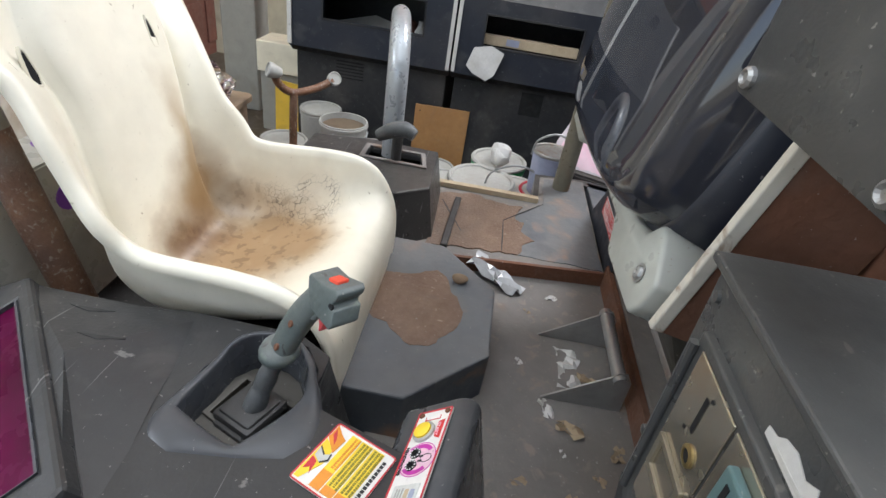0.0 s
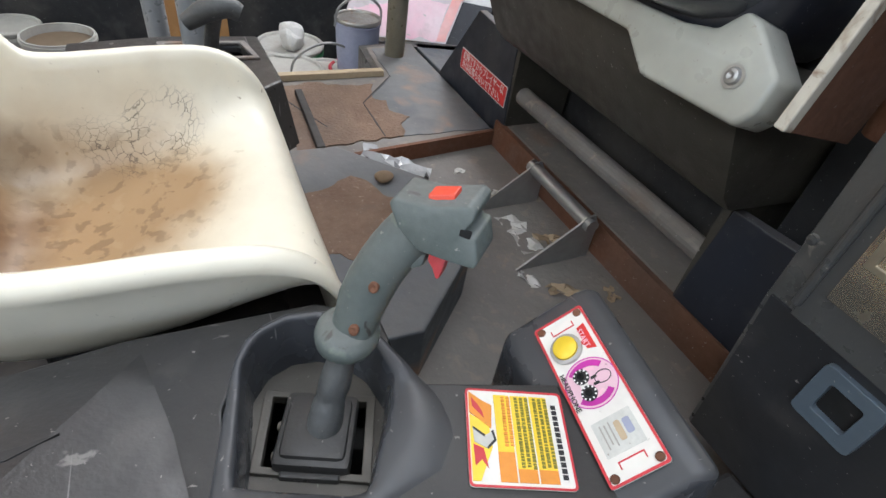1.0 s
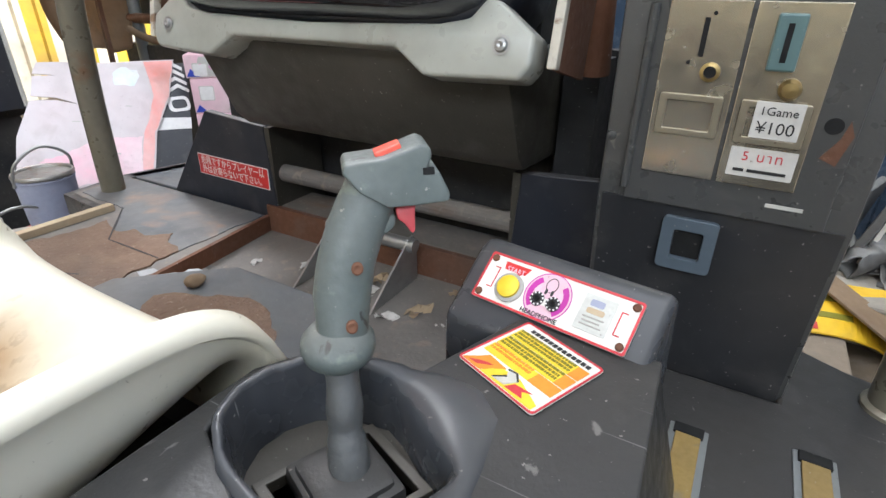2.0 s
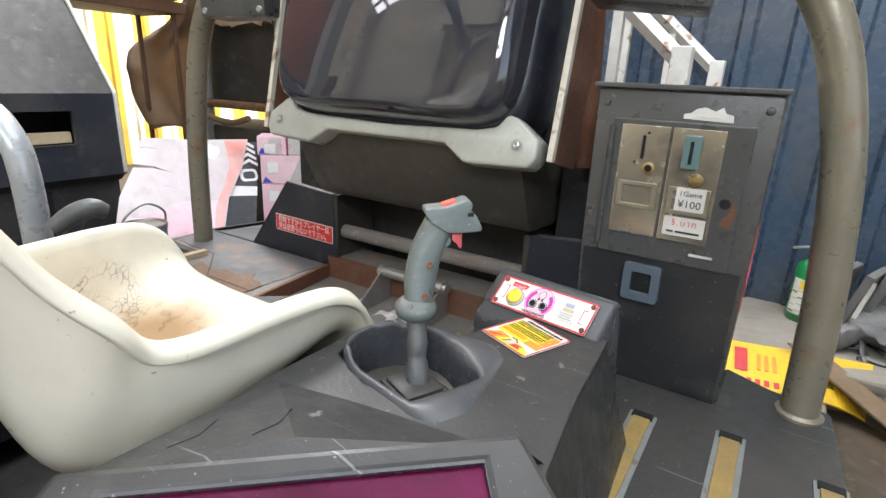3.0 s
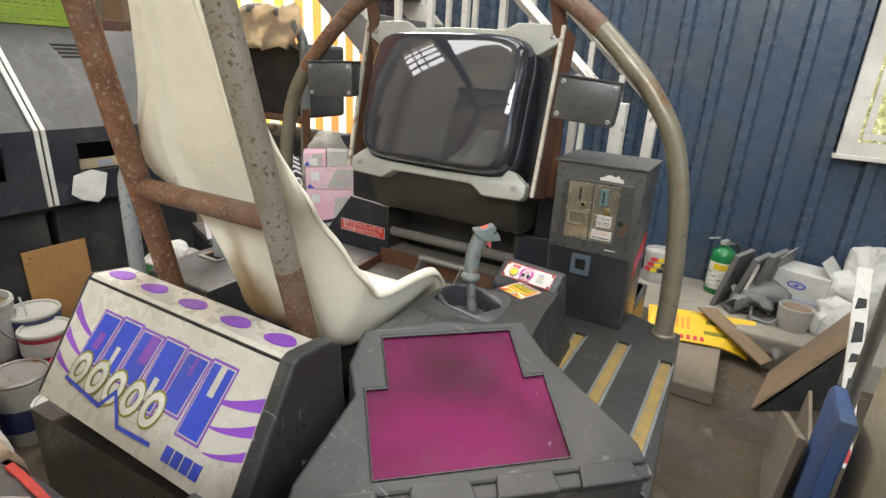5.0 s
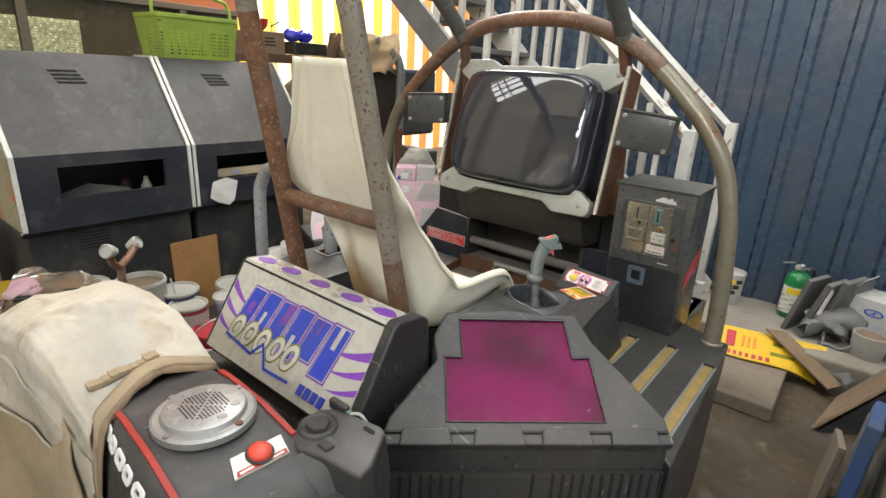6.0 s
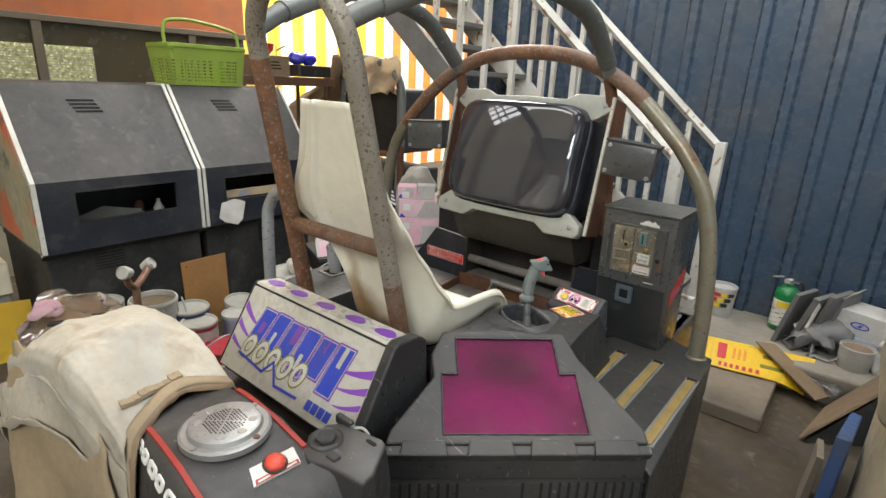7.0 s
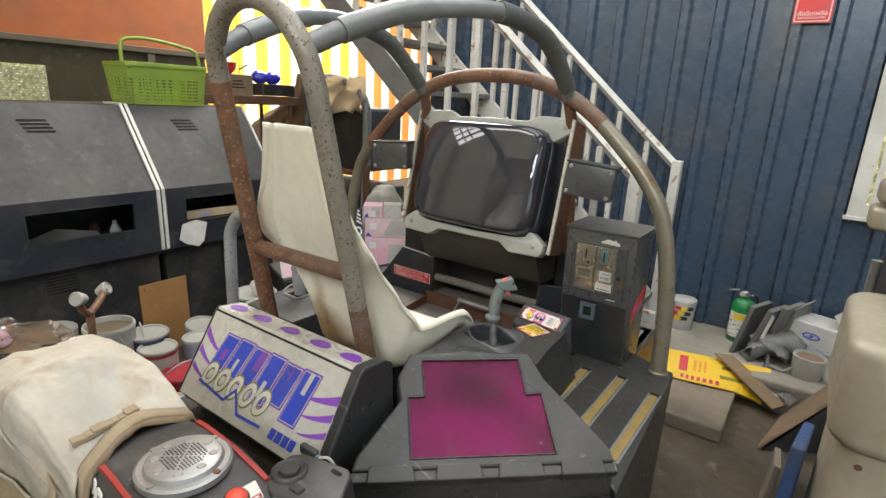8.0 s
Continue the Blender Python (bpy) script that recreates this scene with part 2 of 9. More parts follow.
M_sign = mat("grey_sign_panel", (0.50, 0.48, 0.42), (0.42, 0.40, 0.34), 3.0, 0.30, bump=0.05, spots=((0.30, 0.27, 0.22), 5, 0.62, 0.76), spots2=((0.66, 0.6, 0.46), 2.6, 0.55, 0.8))
M_yellow_tread = mat("worn_yellow_strip", (0.30, 0.20, 0.055), (0.22, 0.15, 0.05), 18, 0.75, bump=0.3, spots=((0.2, 0.15, 0.08), 30, 0.6, 0.7))
M_paper = mat("white_paper", (0.60, 0.585, 0.55), (0.50, 0.485, 0.45), 12, 0.8, bump=0.2)
M_plate_white = mat("white_enamel", (0.78, 0.76, 0.70), (0.66, 0.64, 0.58), 8, 0.5, bump=0.1)
M_pale_lid = mat("dusty_white_plastic", (0.44, 0.43, 0.39), (0.34, 0.33, 0.30), 9, 0.55, dust=0.55, dustcol=(0.30, 0.28, 0.24))
M_silver_label = mat("faded_label_print", (0.60, 0.60, 0.55), (0.48, 0.49, 0.45), 40, 0.5, bump=0.02)
M_can_blue = mat("pale_blue_can", (0.34, 0.36, 0.46), (0.28, 0.30, 0.40), 8, 0.5, bump=0.05)
M_can_red = mat("red_can", (0.40, 0.018, 0.03), (0.32, 0.014, 0.025), 8, 0.45, bump=0.05)
M_can_navy = mat("navy_can", (0.02, 0.03, 0.11), None, 8, 0.45, bump=0.05)
M_can_purple = mat("purple_can", (0.20, 0.16, 0.28), None, 8, 0.5, bump=0.05)
M_tin = mat("tin_rim", (0.42, 0.41, 0.38), (0.3, 0.28, 0.25), 12, 0.4, metal=0.7, spots=(PALE_RUST, 20, 0.6, 0.7))
M_green = mat("green_enamel", (0.015, 0.22, 0.065), (0.012, 0.18, 0.05), 8, 0.32, bump=0.03)
M_basket = mat("lime_plastic", (0.27, 0.38, 0.05), (0.23, 0.33, 0.045), 6, 0.45, bump=0.03)
M_yellow_sign = mat("yellow_sign", (0.80, 0.50, 0.02), (0.72, 0.44, 0.02), 5, 0.5, spots=((0.5, 0.33, 0.06), 7, 0.6, 0.7))
M_cardboard = mat("cardboard", (0.24, 0.165, 0.10), (0.19, 0.128, 0.075), 4, 0.85, bump=0.2, spots=((0.2, 0.13, 0.08), 6, 0.62, 0.75))
M_grey_scrap = mat("grey_scrap_metal", (0.20, 0.20, 0.195), (0.13, 0.13, 0.125), 5, 0.5, metal=0.3, dust=0.5, dustcol=(0.33, 0.31, 0.28))
M_white_box = mat("white_carton", (0.53, 0.52, 0.49), (0.42, 0.41, 0.385), 5, 0.75, bump=0.15)
M_sack = mat("white_woven_sack", (0.51, 0.465, 0.385), (0.38, 0.335, 0.26), 5.5, 0.8, bump=0.7, bscale=30, spots=((0.26, 0.20, 0.13), 8.5, 0.56, 0.74), spots2=((0.38, 0.37, 0.33), 4.0, 0.52, 0.66), grit=0.6)
M_kraft = mat("kraft_paper", (0.34, 0.26, 0.165), (0.27, 0.20, 0.125), 5, 0.85, bump=0.3, bscale=90, spots=((0.26, 0.18, 0.1), 9, 0.63, 0.75))
M_tarp = mat("brown_tarpaulin", (0.38, 0.29, 0.20), (0.29, 0.215, 0.14), 3, 0.8, bump=0.3, spots=((0.36, 0.28, 0.19), 4, 0.58, 0.75))
M_beige = mat("beige_moulding", (0.34, 0.30, 0.22), (0.29, 0.25, 0.18), 3, 0.45, bump=0.05, spots=((0.26, 0.22, 0.15), 7, 0.64, 0.74))
M_tank = mat("black_satin_tank", (0.028, 0.028, 0.030), (0.021, 0.021, 0.022), 6, 0.48, bump=0.08, bscale=220, dust=0.3, dustcol=(0.12, 0.11, 0.10), spots=((0.10, 0.10, 0.10), 50, 0.69, 0.73))
M_alu = mat("cast_aluminium", (0.44, 0.44, 0.43), (0.34, 0.34, 0.33), 14, 0.42, metal=0.6, bump=0.05)
M_red_paint = mat("red_stripe", (0.36, 0.03, 0.022), None, 10, 0.5, bump=0)
M_blue_thing = mat("blue_plastic", (0.035, 0.085, 0.24), (0.05, 0.09, 0.19), 6, 0.5)
M_blue_foil = mat("blue_foil", (0.03, 0.035, 0.50), (0.02, 0.02, 0.35), 12, 0.2, bump=0.5, bscale=20)
M_red_plastic = mat("red_plastic", (0.55, 0.02, 0.02), None, 8, 0.35)
M_crate_dark = mat("dark_crate", (0.02, 0.019, 0.018), None, 6, 0.5, dust=0.3)
def backlit(m, share):
    """Thin sheet that lets daylight through."""
    nt = m.node_tree
    b = nt.nodes["Principled BSDF"]
    t = nt.nodes.new("ShaderNodeBsdfTranslucent")
    nt.links.new(b.inputs["Base Color"].links[0].from_socket, t.inputs["Color"])
    x = nt.nodes.new("ShaderNodeMixShader")
    x.inputs[0].default_value = share
    nt.links.new(b.outputs[0], x.inputs[1])
    nt.links.new(t.outputs[0], x.inputs[2])
    nt.links.new(x.outputs[0], nt.nodes["Material Output"].inputs["Surface"])
    return m


backlit(M_tarp, 0.6)
M_cream_cloth = backlit(mat("cream_cloth", (0.76, 0.66, 0.50), (0.66, 0.55, 0.40), 5.0, 0.85, bump=0.3, spots=((0.42, 0.32, 0.20), 5, 0.6, 0.75)), 0.6)
M_art_white = mat("printed_white", (0.74, 0.73, 0.72), (0.66, 0.65, 0.65), 8.0, 0.5, bump=0.03)
M_pink_art = mat("pink_white_artwork", (0.62, 0.595, 0.60), (0.61, 0.51, 0.53), 3.0, 0.5, bump=0.10, bscale=9.0, spots=((0.70, 0.50, 0.55), 2.2, 0.60, 0.80))
M_fade_red = mat("fading_red_print", (0.82, 0.20, 0.16), (0.84, 0.50, 0.48), 7.0, 0.45, bump=0.05)
M_soft_pink = mat("soft_pink_print", (0.80, 0.42, 0.52), (0.83, 0.68, 0.71), 6.0, 0.45, bump=0.05)
M_pale_smudge = mat("pale_blue_smudge", (0.62, 0.74, 0.78), (0.80, 0.79, 0.79), 20.0, 0.5, bump=0.03)
M_pink_card = mat("pink_card", (0.74, 0.40, 0.50), (0.70, 0.54, 0.58), 3.0, 0.7, bump=0.05)
M_foliage_glow = mat("glowing_foliage", (0.55, 0.52, 0.26), (0.14, 0.16, 0.05), 34, 0.8, bump=0, spots=((0.75, 0.75, 0.55), 55, 0.56, 0.66))


# the sunlight on the leaves is put into the pane as glow
fb_ = M_foliage_glow.node_tree.nodes["Principled BSDF"]
M_foliage_glow.node_tree.links.new(fb_.inputs["Base Color"].links[0].from_socket, fb_.inputs["Emission Color"])
fb_.inputs["Emission Strength"].default_value = 0.55


def glass(name, colour, rough=0.02, coat=0.0):
    m = bpy.data.materials.new(name)
    m.use_nodes = True
    b = m.node_tree.nodes["Principled BSDF"]
    b.inputs["Base Color"].default_value = (*colour, 1)
    b.inputs["Roughness"].default_value = rough
    b.inputs["Transmission Weight"].default_value = 1.0
    b.inputs["IOR"].default_value = 1.45
    return m


M_film = mat("white_clear_film", (0.55, 0.55, 0.55), (0.42, 0.42, 0.42), 20, 0.22, bump=0.4, bscale=60)
M_clear = glass("clear_plastic", (0.86, 0.88, 0.88), 0.12)


def make_screen():
    m = mat("smoked_screen", (0.024, 0.027, 0.036), (0.030, 0.031, 0.038), 3.0, 0.03, bump=0.0, dust=0.0, rvar=0.015, grit=0.05)
    m.node_tree.nodes["Principled BSDF"].inputs["Specular IOR Level"].default_value = 0.85
    return m


def make_magenta():
    """Purple acrylic over a light box: glossy, dusty, with pale scuffs."""
    # spots2 paints the brighter pink that light makes in the panel
    m = mat("magenta_acrylic", (0.046, 0.0007, 0.015), (0.030, 0.0006, 0.010), 3.2, 0.26, metal=0.15, bump=0.03, bscale=90, grit=0.12, dust=0.03, dustcol=(0.16, 0.07, 0.10),
               spots=((0.40, 0.28, 0.33), 60, 0.71, 0.75), spots2=((0.17, 0.0013, 0.066), 2.6, 0.36, 0.80))
    m.node_tree.nodes["Principled BSDF"].inputs["Specular IOR Level"].default_value = 0.12
    return m


def make_shell():
    """Yellowed glass-fibre with a brown water stain in the pan, crease shade painted brown, cracks and scuffs."""
    m = mat("yellowed_fibreglass", (0.80, 0.76, 0.635), (0.76, 0.705, 0.555), 2.4, 0.36, bump=0.06, bscale=60, spots=((0.42, 0.36, 0.26), 60, 0.70, 0.74), grit=0.14)
    N, L = m.node_tree.nodes, m.node_tree.links
    b = N["Principled BSDF"]
    base = b.inputs["Base Color"].links[0].from_socket
    tc = N.new("ShaderNodeTexCoord")
    nz = N.new("ShaderNodeTexNoise")
    nz.inputs["Scale"].default_value, nz.inputs["Detail"].default_value = 7.0, 8.0
    L.new(tc.outputs["Object"], nz.inputs["Vector"])
    warp = N.new("ShaderNodeVectorMath")
    warp.operation = "MULTIPLY_ADD"
    L.new(nz.outputs["Color"], warp.inputs[0])
    warp.inputs[1].default_value = (0.13, 0.13, 0.10)
    L.new(tc.outputs["Object"], warp.inputs[2])

    def blob(centre, radii, lo, hi):
        s = N.new("ShaderNodeVectorMath")
        s.operation = "SUBTRACT"
        L.new(warp.outputs[0], s.inputs[0])
        s.inputs[1].default_value = [c + 0.065 for c in centre]
        d = N.new("ShaderNodeVectorMath")
        d.operation = "DIVIDE"
        L.new(s.outputs[0], d.inputs[0])
        d.inputs[1].default_value = radii
        ln = N.new("ShaderNodeVectorMath")
        ln.operation = "LENGTH"
        L.new(d.outputs[0], ln.inputs[0])
        r = N.new("ShaderNodeMapRange")
        r.inputs["From Min"].default_value, r.inputs["From Max"].default_value = hi, lo
        L.new(ln.outputs["Value"], r.inputs["Value"])
        return r.outputs["Result"]

    def over(f, under, colour, amount=1.0):
        k = N.new("ShaderNodeMath")
        k.operation = "MULTIPLY"
        L.new(f, k.inputs[0])
        k.inputs[1].default_value = amount
        x = N.new("ShaderNodeMix")
        x.data_type = "RGBA"
        L.new(k.outputs[0], x.inputs[0])
        L.new(under, x.inputs[6])
        x.inputs[7].default_value = (*colour, 1)
        return x.outputs[2]

    c = over(blob((-0.06, 0.045, 0.10), (0.215, 0.185, 0.14), 0.55, 1.05), base, (0.42, 0.28, 0.13), 0.55)
    c = over(blob((-0.07, 0.04, 0.10), (0.165, 0.155, 0.09), 0.60, 1.0), c, (0.30, 0.175, 0.075), 0.85)
    # crease blobs paint real brown stain and the crease's own shade together
    c = over(blob((-0.120, -0.105, 0.24), (0.046, 0.075, 0.29), 0.25, 1.0), c, (0.38, 0.27, 0.14), 0.75)
    c = over(blob((-0.12, -0.12, 0.15), (0.135, 0.085, 0.11), 0.3, 1.0), c, (0.24, 0.135, 0.05), 0.88)
    c = over(blob((-0.06, -0.055, 0.11), (0.165, 0.065, 0.08), 0.35, 1.0), c, (0.13, 0.062, 0.024), 0.95)

    def patches(scale, lo, hi):
        nd = N.new("ShaderNodeTexNoise")
        nd.inputs["Scale"].default_value, nd.inputs["Detail"].default_value = scale, 9.0
        nd.inputs["Distortion"].default_value = 0.25
        L.new(tc.outputs["Object"], nd.inputs["Vector"])
        q = N.new("ShaderNodeMapRange")
        q.inputs["From Min"].default_value, q.inputs["From Max"].default_value = lo, hi
        L.new(nd.outputs["Fac"], q.inputs["Value"])
        return q.outputs[0]

    def both(f, g):
        k = N.new("ShaderNodeMath")
        k.operation = "MULTIPLY"
        L.new(f, k.inputs[0])
        L.new(g, k.inputs[1])
        return k.outputs[0]

    inner = blob((-0.07, 0.04, 0.10), (0.18, 0.165, 0.09), 0.6, 1.0)
    c = over(both(patches(15.0, 0.50, 0.60), inner), c, (0.17, 0.092, 0.04), 0.05)
    c = over(both(patches(48.0, 0.54, 0.60), inner), c, (0.09, 0.05, 0.025), 0.38)
    c = over(both(patches(33.0, 0.60, 0.66), inner), c, (0.48, 0.37, 0.23), 0.15)
    # crazed cracks at the far side of the pan
    vo = N.new("ShaderNodeTexVoronoi")
    vo.feature = "DISTANCE_TO_EDGE"
    vo.inputs["Scale"].default_value = 88.0
    L.new(warp.outputs[0], vo.inputs["Vector"])
    cr = N.new("ShaderNodeMapRange")
    cr.inputs["From Min"].default_value, cr.inputs["From Max"].default_value = 0.06, 0.0
    L.new(vo.outputs["Distance"], cr.inputs["Value"])
    zone = blob((-0.180, 0.095, 0.125), (0.065, 0.10, 0.055), 0.55, 1.0)
    c = over(both(both(cr.outputs[0], patches(21.0, 0.42, 0.56)), zone), c, (0.06, 0.045, 0.03), 0.85)
    L.new(c, b.inputs["Base Color"])
    return m


M_screen, M_magenta, M_shell = make_screen(), make_magenta(), make_shell()

# ---- building helpers ----
ORIGIN = {}


def thing(name, at, label, category, group="", kind=""):
    """A top-level thing: an Empty at its base. Its parts are given in world metres."""
    ob = new(name)
    ob.empty_display_size = 0.1
    ob.location = at
    ORIGIN[ob.name] = Vector(at)
    return tagged(ob, label, category, group, kind)


def part(name, bm, material, parent=None, label="", smooth=False, angle=40):
    """Links a bmesh in world metres as one mesh under a thing or a part."""
    if parent is not None:
        bmesh.ops.translate(bm, verts=bm.verts, vec=-ORIGIN[parent.name])
    bmesh.ops.recalc_face_normals(bm, faces=bm.faces)
    me = bpy.data.meshes.new(name)
    if smooth:
        for f in bm.faces:
            f.smooth = True
        for e in bm.edges:
            if len(e.link_faces) == 2 and e.calc_face_angle(0) > radians(angle):
                e.smooth = False
    bm.to_mesh(me)
    bm.free()
    me.materials.append(material)
    ob = new(name, me)
    if parent is not None:
        ob.parent = parent
        ORIGIN[ob.name] = ORIGIN[parent.name]
    else:
        ORIGIN[ob.name] = Vector((0, 0, 0))
    if label:
        tagged(ob, label)
    return ob


def B():
    return bmesh.new()


def box(x0, x1, y0, y1, z0, z1, bev=0.0, m=None, bm=None, seg=2):
    b2 = B()
    bmesh.ops.create_cube(b2, size=1.0)
    bmesh.ops.scale(b2, vec=(abs(x1 - x0), abs(y1 - y0), abs(z1 - z0)), verts=b2.verts)
    bmesh.ops.translate(b2, vec=((x0 + x1) / 2, (y0 + y1) / 2, (z0 + z1) / 2), verts=b2.verts)
    if bev:
        bmesh.ops.bevel(b2, geom=list(b2.edges), offset=bev, segments=seg, affect="EDGES", profile=0.5)
    if m is not None:
        bmesh.ops.transform(b2, matrix=m, verts=b2.verts)
    return join(bm, b2)


def join(a, c):
    if a is None:
        return c
    me = bpy.data.meshes.new("tmp")
    c.to_mesh(me)
    c.free()
    a.from_mesh(me)
    bpy.data.meshes.remove(me)
    return a


def prism(poly, z0, z1, bev=0.0, m=None, bm=None, holes=(), seg=2):
    """A polygon of (x, y), straight up from z0 to z1, with holes; m places it."""
    b2 = B()
    rings = []
    for ring in (poly, *holes):
        lo = [b2.verts.new((x, y, z0)) for x, y in ring]
        hi = [b2.verts.new((x, y, z1)) for x, y in ring]
        rings.append((lo, hi))
        for i in range(len(ring)):
            j = (i + 1) % len(ring)
            b2.faces.new((lo[i], lo[j], hi[j], hi[i]))
    if not holes:
        b2.faces.new(rings[0][0])
        b2.faces.new(rings[0][1])
    else:
        for k in (0, 1):
            edges = []
            for r in rings:
                n = len(r[k])
                edges += [b2.edges.get((r[k][i], r[k][(i + 1) % n])) for i in range(n)]
            bmesh.ops.triangle_fill(b2, use_beauty=True, use_dissolve=False, edges=edges)
    bmesh.ops.recalc_face_normals(b2, faces=b2.faces)
    if bev:
        sharp = [e for e in b2.edges if len(e.link_faces) == 2 and e.calc_face_angle(0) > 0.5]
        bmesh.ops.bevel(b2, geom=sharp, offset=bev, segments=seg, affect="EDGES", profile=0.5, clamp_overlap=True)
    if m is not None:
        bmesh.ops.transform(b2, matrix=m, verts=b2.verts)
    return join(bm, b2)


def loft(loops, closed=True, caps=True, bm=None):
    b2 = B()
    rows = [[b2.verts.new(p) for p in lp] for lp in loops]
    n = len(rows[0])
    for a, c in zip(rows, rows[1:]):
        for i in range(n if closed else n - 1):
            j = (i + 1) % n
            b2.faces.new((a[i], a[j], c[j], c[i]))
    if caps and closed:
        b2.faces.new(rows[0])
        b2.faces.new(rows[-1])
    return join(bm, b2)


def smooth_path(pts, per=8):
    """A Catmull-Rom curve through the points."""
    pts = [Vector(p) for p in pts]
    ext = [2 * pts[0] - pts[1], *pts, 2 * pts[-1] - pts[-2]]
    out = []
    for i in range(1, len(ext) - 2):
        a, c, d, e = ext[i - 1:i + 3]
        for k in range(per):
            t = k / per
            out.append(0.5 * ((2 * c) + (d - a) * t + (2 * a - 5 * c + 4 * d - e) * t * t + (3 * c - a - 3 * d + e) * t ** 3))
    out.append(pts[-1])
    return out


def tube(pts, r, n=16, per=8, bm=None, straight=False, radii=None):
    path = [Vector(p) for p in pts] if straight else smooth_path(pts, per)
    loops = []
    up = Vector((0, 0, 1))
    first = (path[1] - path[0]).normalized()
    if abs(first.z) > 0.9:
        up = Vector((1, 0, 0))
    side = first.cross(up).normalized()
    for i, p in enumerate(path):
        t = (path[min(i + 1, len(path) - 1)] - path[max(i - 1, 0)]).normalized()
        side = (side - t * side.dot(t)).normalized()
        other = t.cross(side)
        rr = r if radii is None else radii(i / (len(path) - 1))
        loops.append([p + rr * (math.cos(a) * side + math.sin(a) * other) for a in (2 * math.pi * k / n for k in range(n))])
    return loft(loops, bm=bm)


def lathe(profile, n=28, m=None, bm=None, caps=True):
    loops = [[(r * math.cos(2 * math.pi * k / n), r * math.sin(2 * math.pi * k / n), z) for k in range(n)] for r, z in profile]
    b2 = loft(loops, caps=caps)
    if m is not None:
        bmesh.ops.transform(b2, matrix=m, verts=b2.verts)
    return join(bm, b2)


def rrect(w, h, r, n=4, cx=0.0, cy=0.0):
    pts = []
    for sx, sy, a0 in ((1, 1, 0), (-1, 1, 90), (-1, -1, 180), (1, -1, 270)):
        for k in range(n + 1):
            a = radians(a0 + 90 * k / n)
            pts.append((cx + sx * (w / 2 - r) + r * math.cos(a), cy + sy * (h / 2 - r) + r * math.sin(a)))
    return pts


def circle(r, n=24, cx=0.0, cy=0.0):
    return [(cx + r * math.cos(2 * math.pi * k / n), cy + r * math.sin(2 * math.pi * k / n)) for k in range(n)]


def axes(o, ex, ey):
    """A matrix with its origin at o, x along ex, y near ey, z out of both."""
    ex = Vector(ex).normalized()
    ez = ex.cross(Vector(ey)).normalized()
    ey = ez.cross(ex)
    m = Matrix((ex, ey, ez)).transposed().to_4x4()
    m.translation = o
    return m


def shifted(m, x, y, z=0.0, turn=0.0):
    return m @ Matrix.Translation((x, y, z)) @ Matrix.Rotation(radians(turn), 4, "Z")


def lettering(name, body, m, size, material, parent, depth=0.0004, align="CENTER", label="", squeeze=1.0, spacing=1.0):
    """Raised print in the built-in font, as a mesh."""
    cu = bpy.data.curves.new(name, "FONT")
    cu.body, cu.size, cu.extrude, cu.align_x, cu.align_y = body, size, depth, align, "CENTER"
    cu.space_character = spacing
    cu.resolution_u = 3
    tmp = bpy.data.objects.new(name, cu)
    scene.collection.objects.link(tmp)
    me = bpy.data.meshes.new_from_object(tmp.evaluated_get(bpy.context.evaluated_depsgraph_get()))
    bpy.data.objects.remove(tmp)
    bpy.data.curves.remove(cu)
    b2 = B()
    b2.from_mesh(me)
    bpy.data.meshes.remove(me)
    bmesh.ops.transform(b2, matrix=m @ Matrix.Diagonal((squeeze, 1, 1, 1)), verts=b2.verts)
    return part(name, b2, material, parent, label)


def bars(name, rows, m, material, parent, h=0.0006):
    """Unreadable print as plain bars: rows of (x, y, w, hgt)."""
    b2 = None
    for x, y, w, g in rows:
        b2 = prism([(x, y), (x + w, y), (x + w, y + g), (x, y + g)], 0, h, m=m, bm=b2)
    return part(name, b2, material, parent)


def ragged(poly, amp=0.007, step=0.012, freq=28.0):
    """The outline with a torn, uneven edge."""
    out = []
    for (ax, ay), (bx, by) in zip(poly, poly[1:] + poly[:1]):
        n = max(1, int(math.hypot(bx - ax, by - ay) / step))
        for i in range(n):
            x, y = ax + (bx - ax) * i / n, ay + (by - ay) * i / n
            d = noise.noise_vector(Vector((x, y, 0.3)) * freq) + noise.noise_vector(Vector((x, y, 0.7)) * freq * 2.7) * 0.5
            out.append((x + amp * d.x, y + amp * d.y))
    return out


def jitter(bm, amount, scale=3.0, axis=None):
    for v in bm.verts:
        d = noise.noise_vector(v.co * scale) * amount
        if axis is not None:
            d = Vector([d[i] if i in axis else 0 for i in range(3)])
        v.co += d
    return bm


# ---- the shed ----
def setting(name, bm, material, label, smooth=False):
    return tagged(part(name, bm, material, None, "", smooth), label, name.rstrip("_0123456789").replace("_", " ").split(" ")[0], kind="structure")


setting("floor", box(-30, 30, -30, 30, -0.2, 0.0), M_floor, "dusty brown concrete floor with dark stains")
setting("ledge", box(-0.4, 4.9, 1.60, 2.24, -0.05, 0.15, 0.012), M_ledge, "low pale concrete ledge along the blue wall")


def ribbed(x0, x1, z0, z1, y, pitch, depth, flat=0.55):
    """A trapezoid-ribbed sheet facing -y, 3 mm thick."""
    pts, x = [], x0
    while x < x1:
        w = pitch
        pts += [(x, y), (x + w * flat, y), (x + w * (flat + 0.08), y - depth), (x + w * 0.92, y - depth)]
        x += w
    pts.append((x1 + 0.05, y))
    return prism(pts + [(px, y + 0.02) for px in (x1 + 0.05, x0)], z0, z1)


setting("wall_north", ribbed(-1.72, 5.0, 0.0, 5.1, 2.24, 0.205, 0.032, 0.62), M_blue, "dark blue ribbed sheet-steel wall")
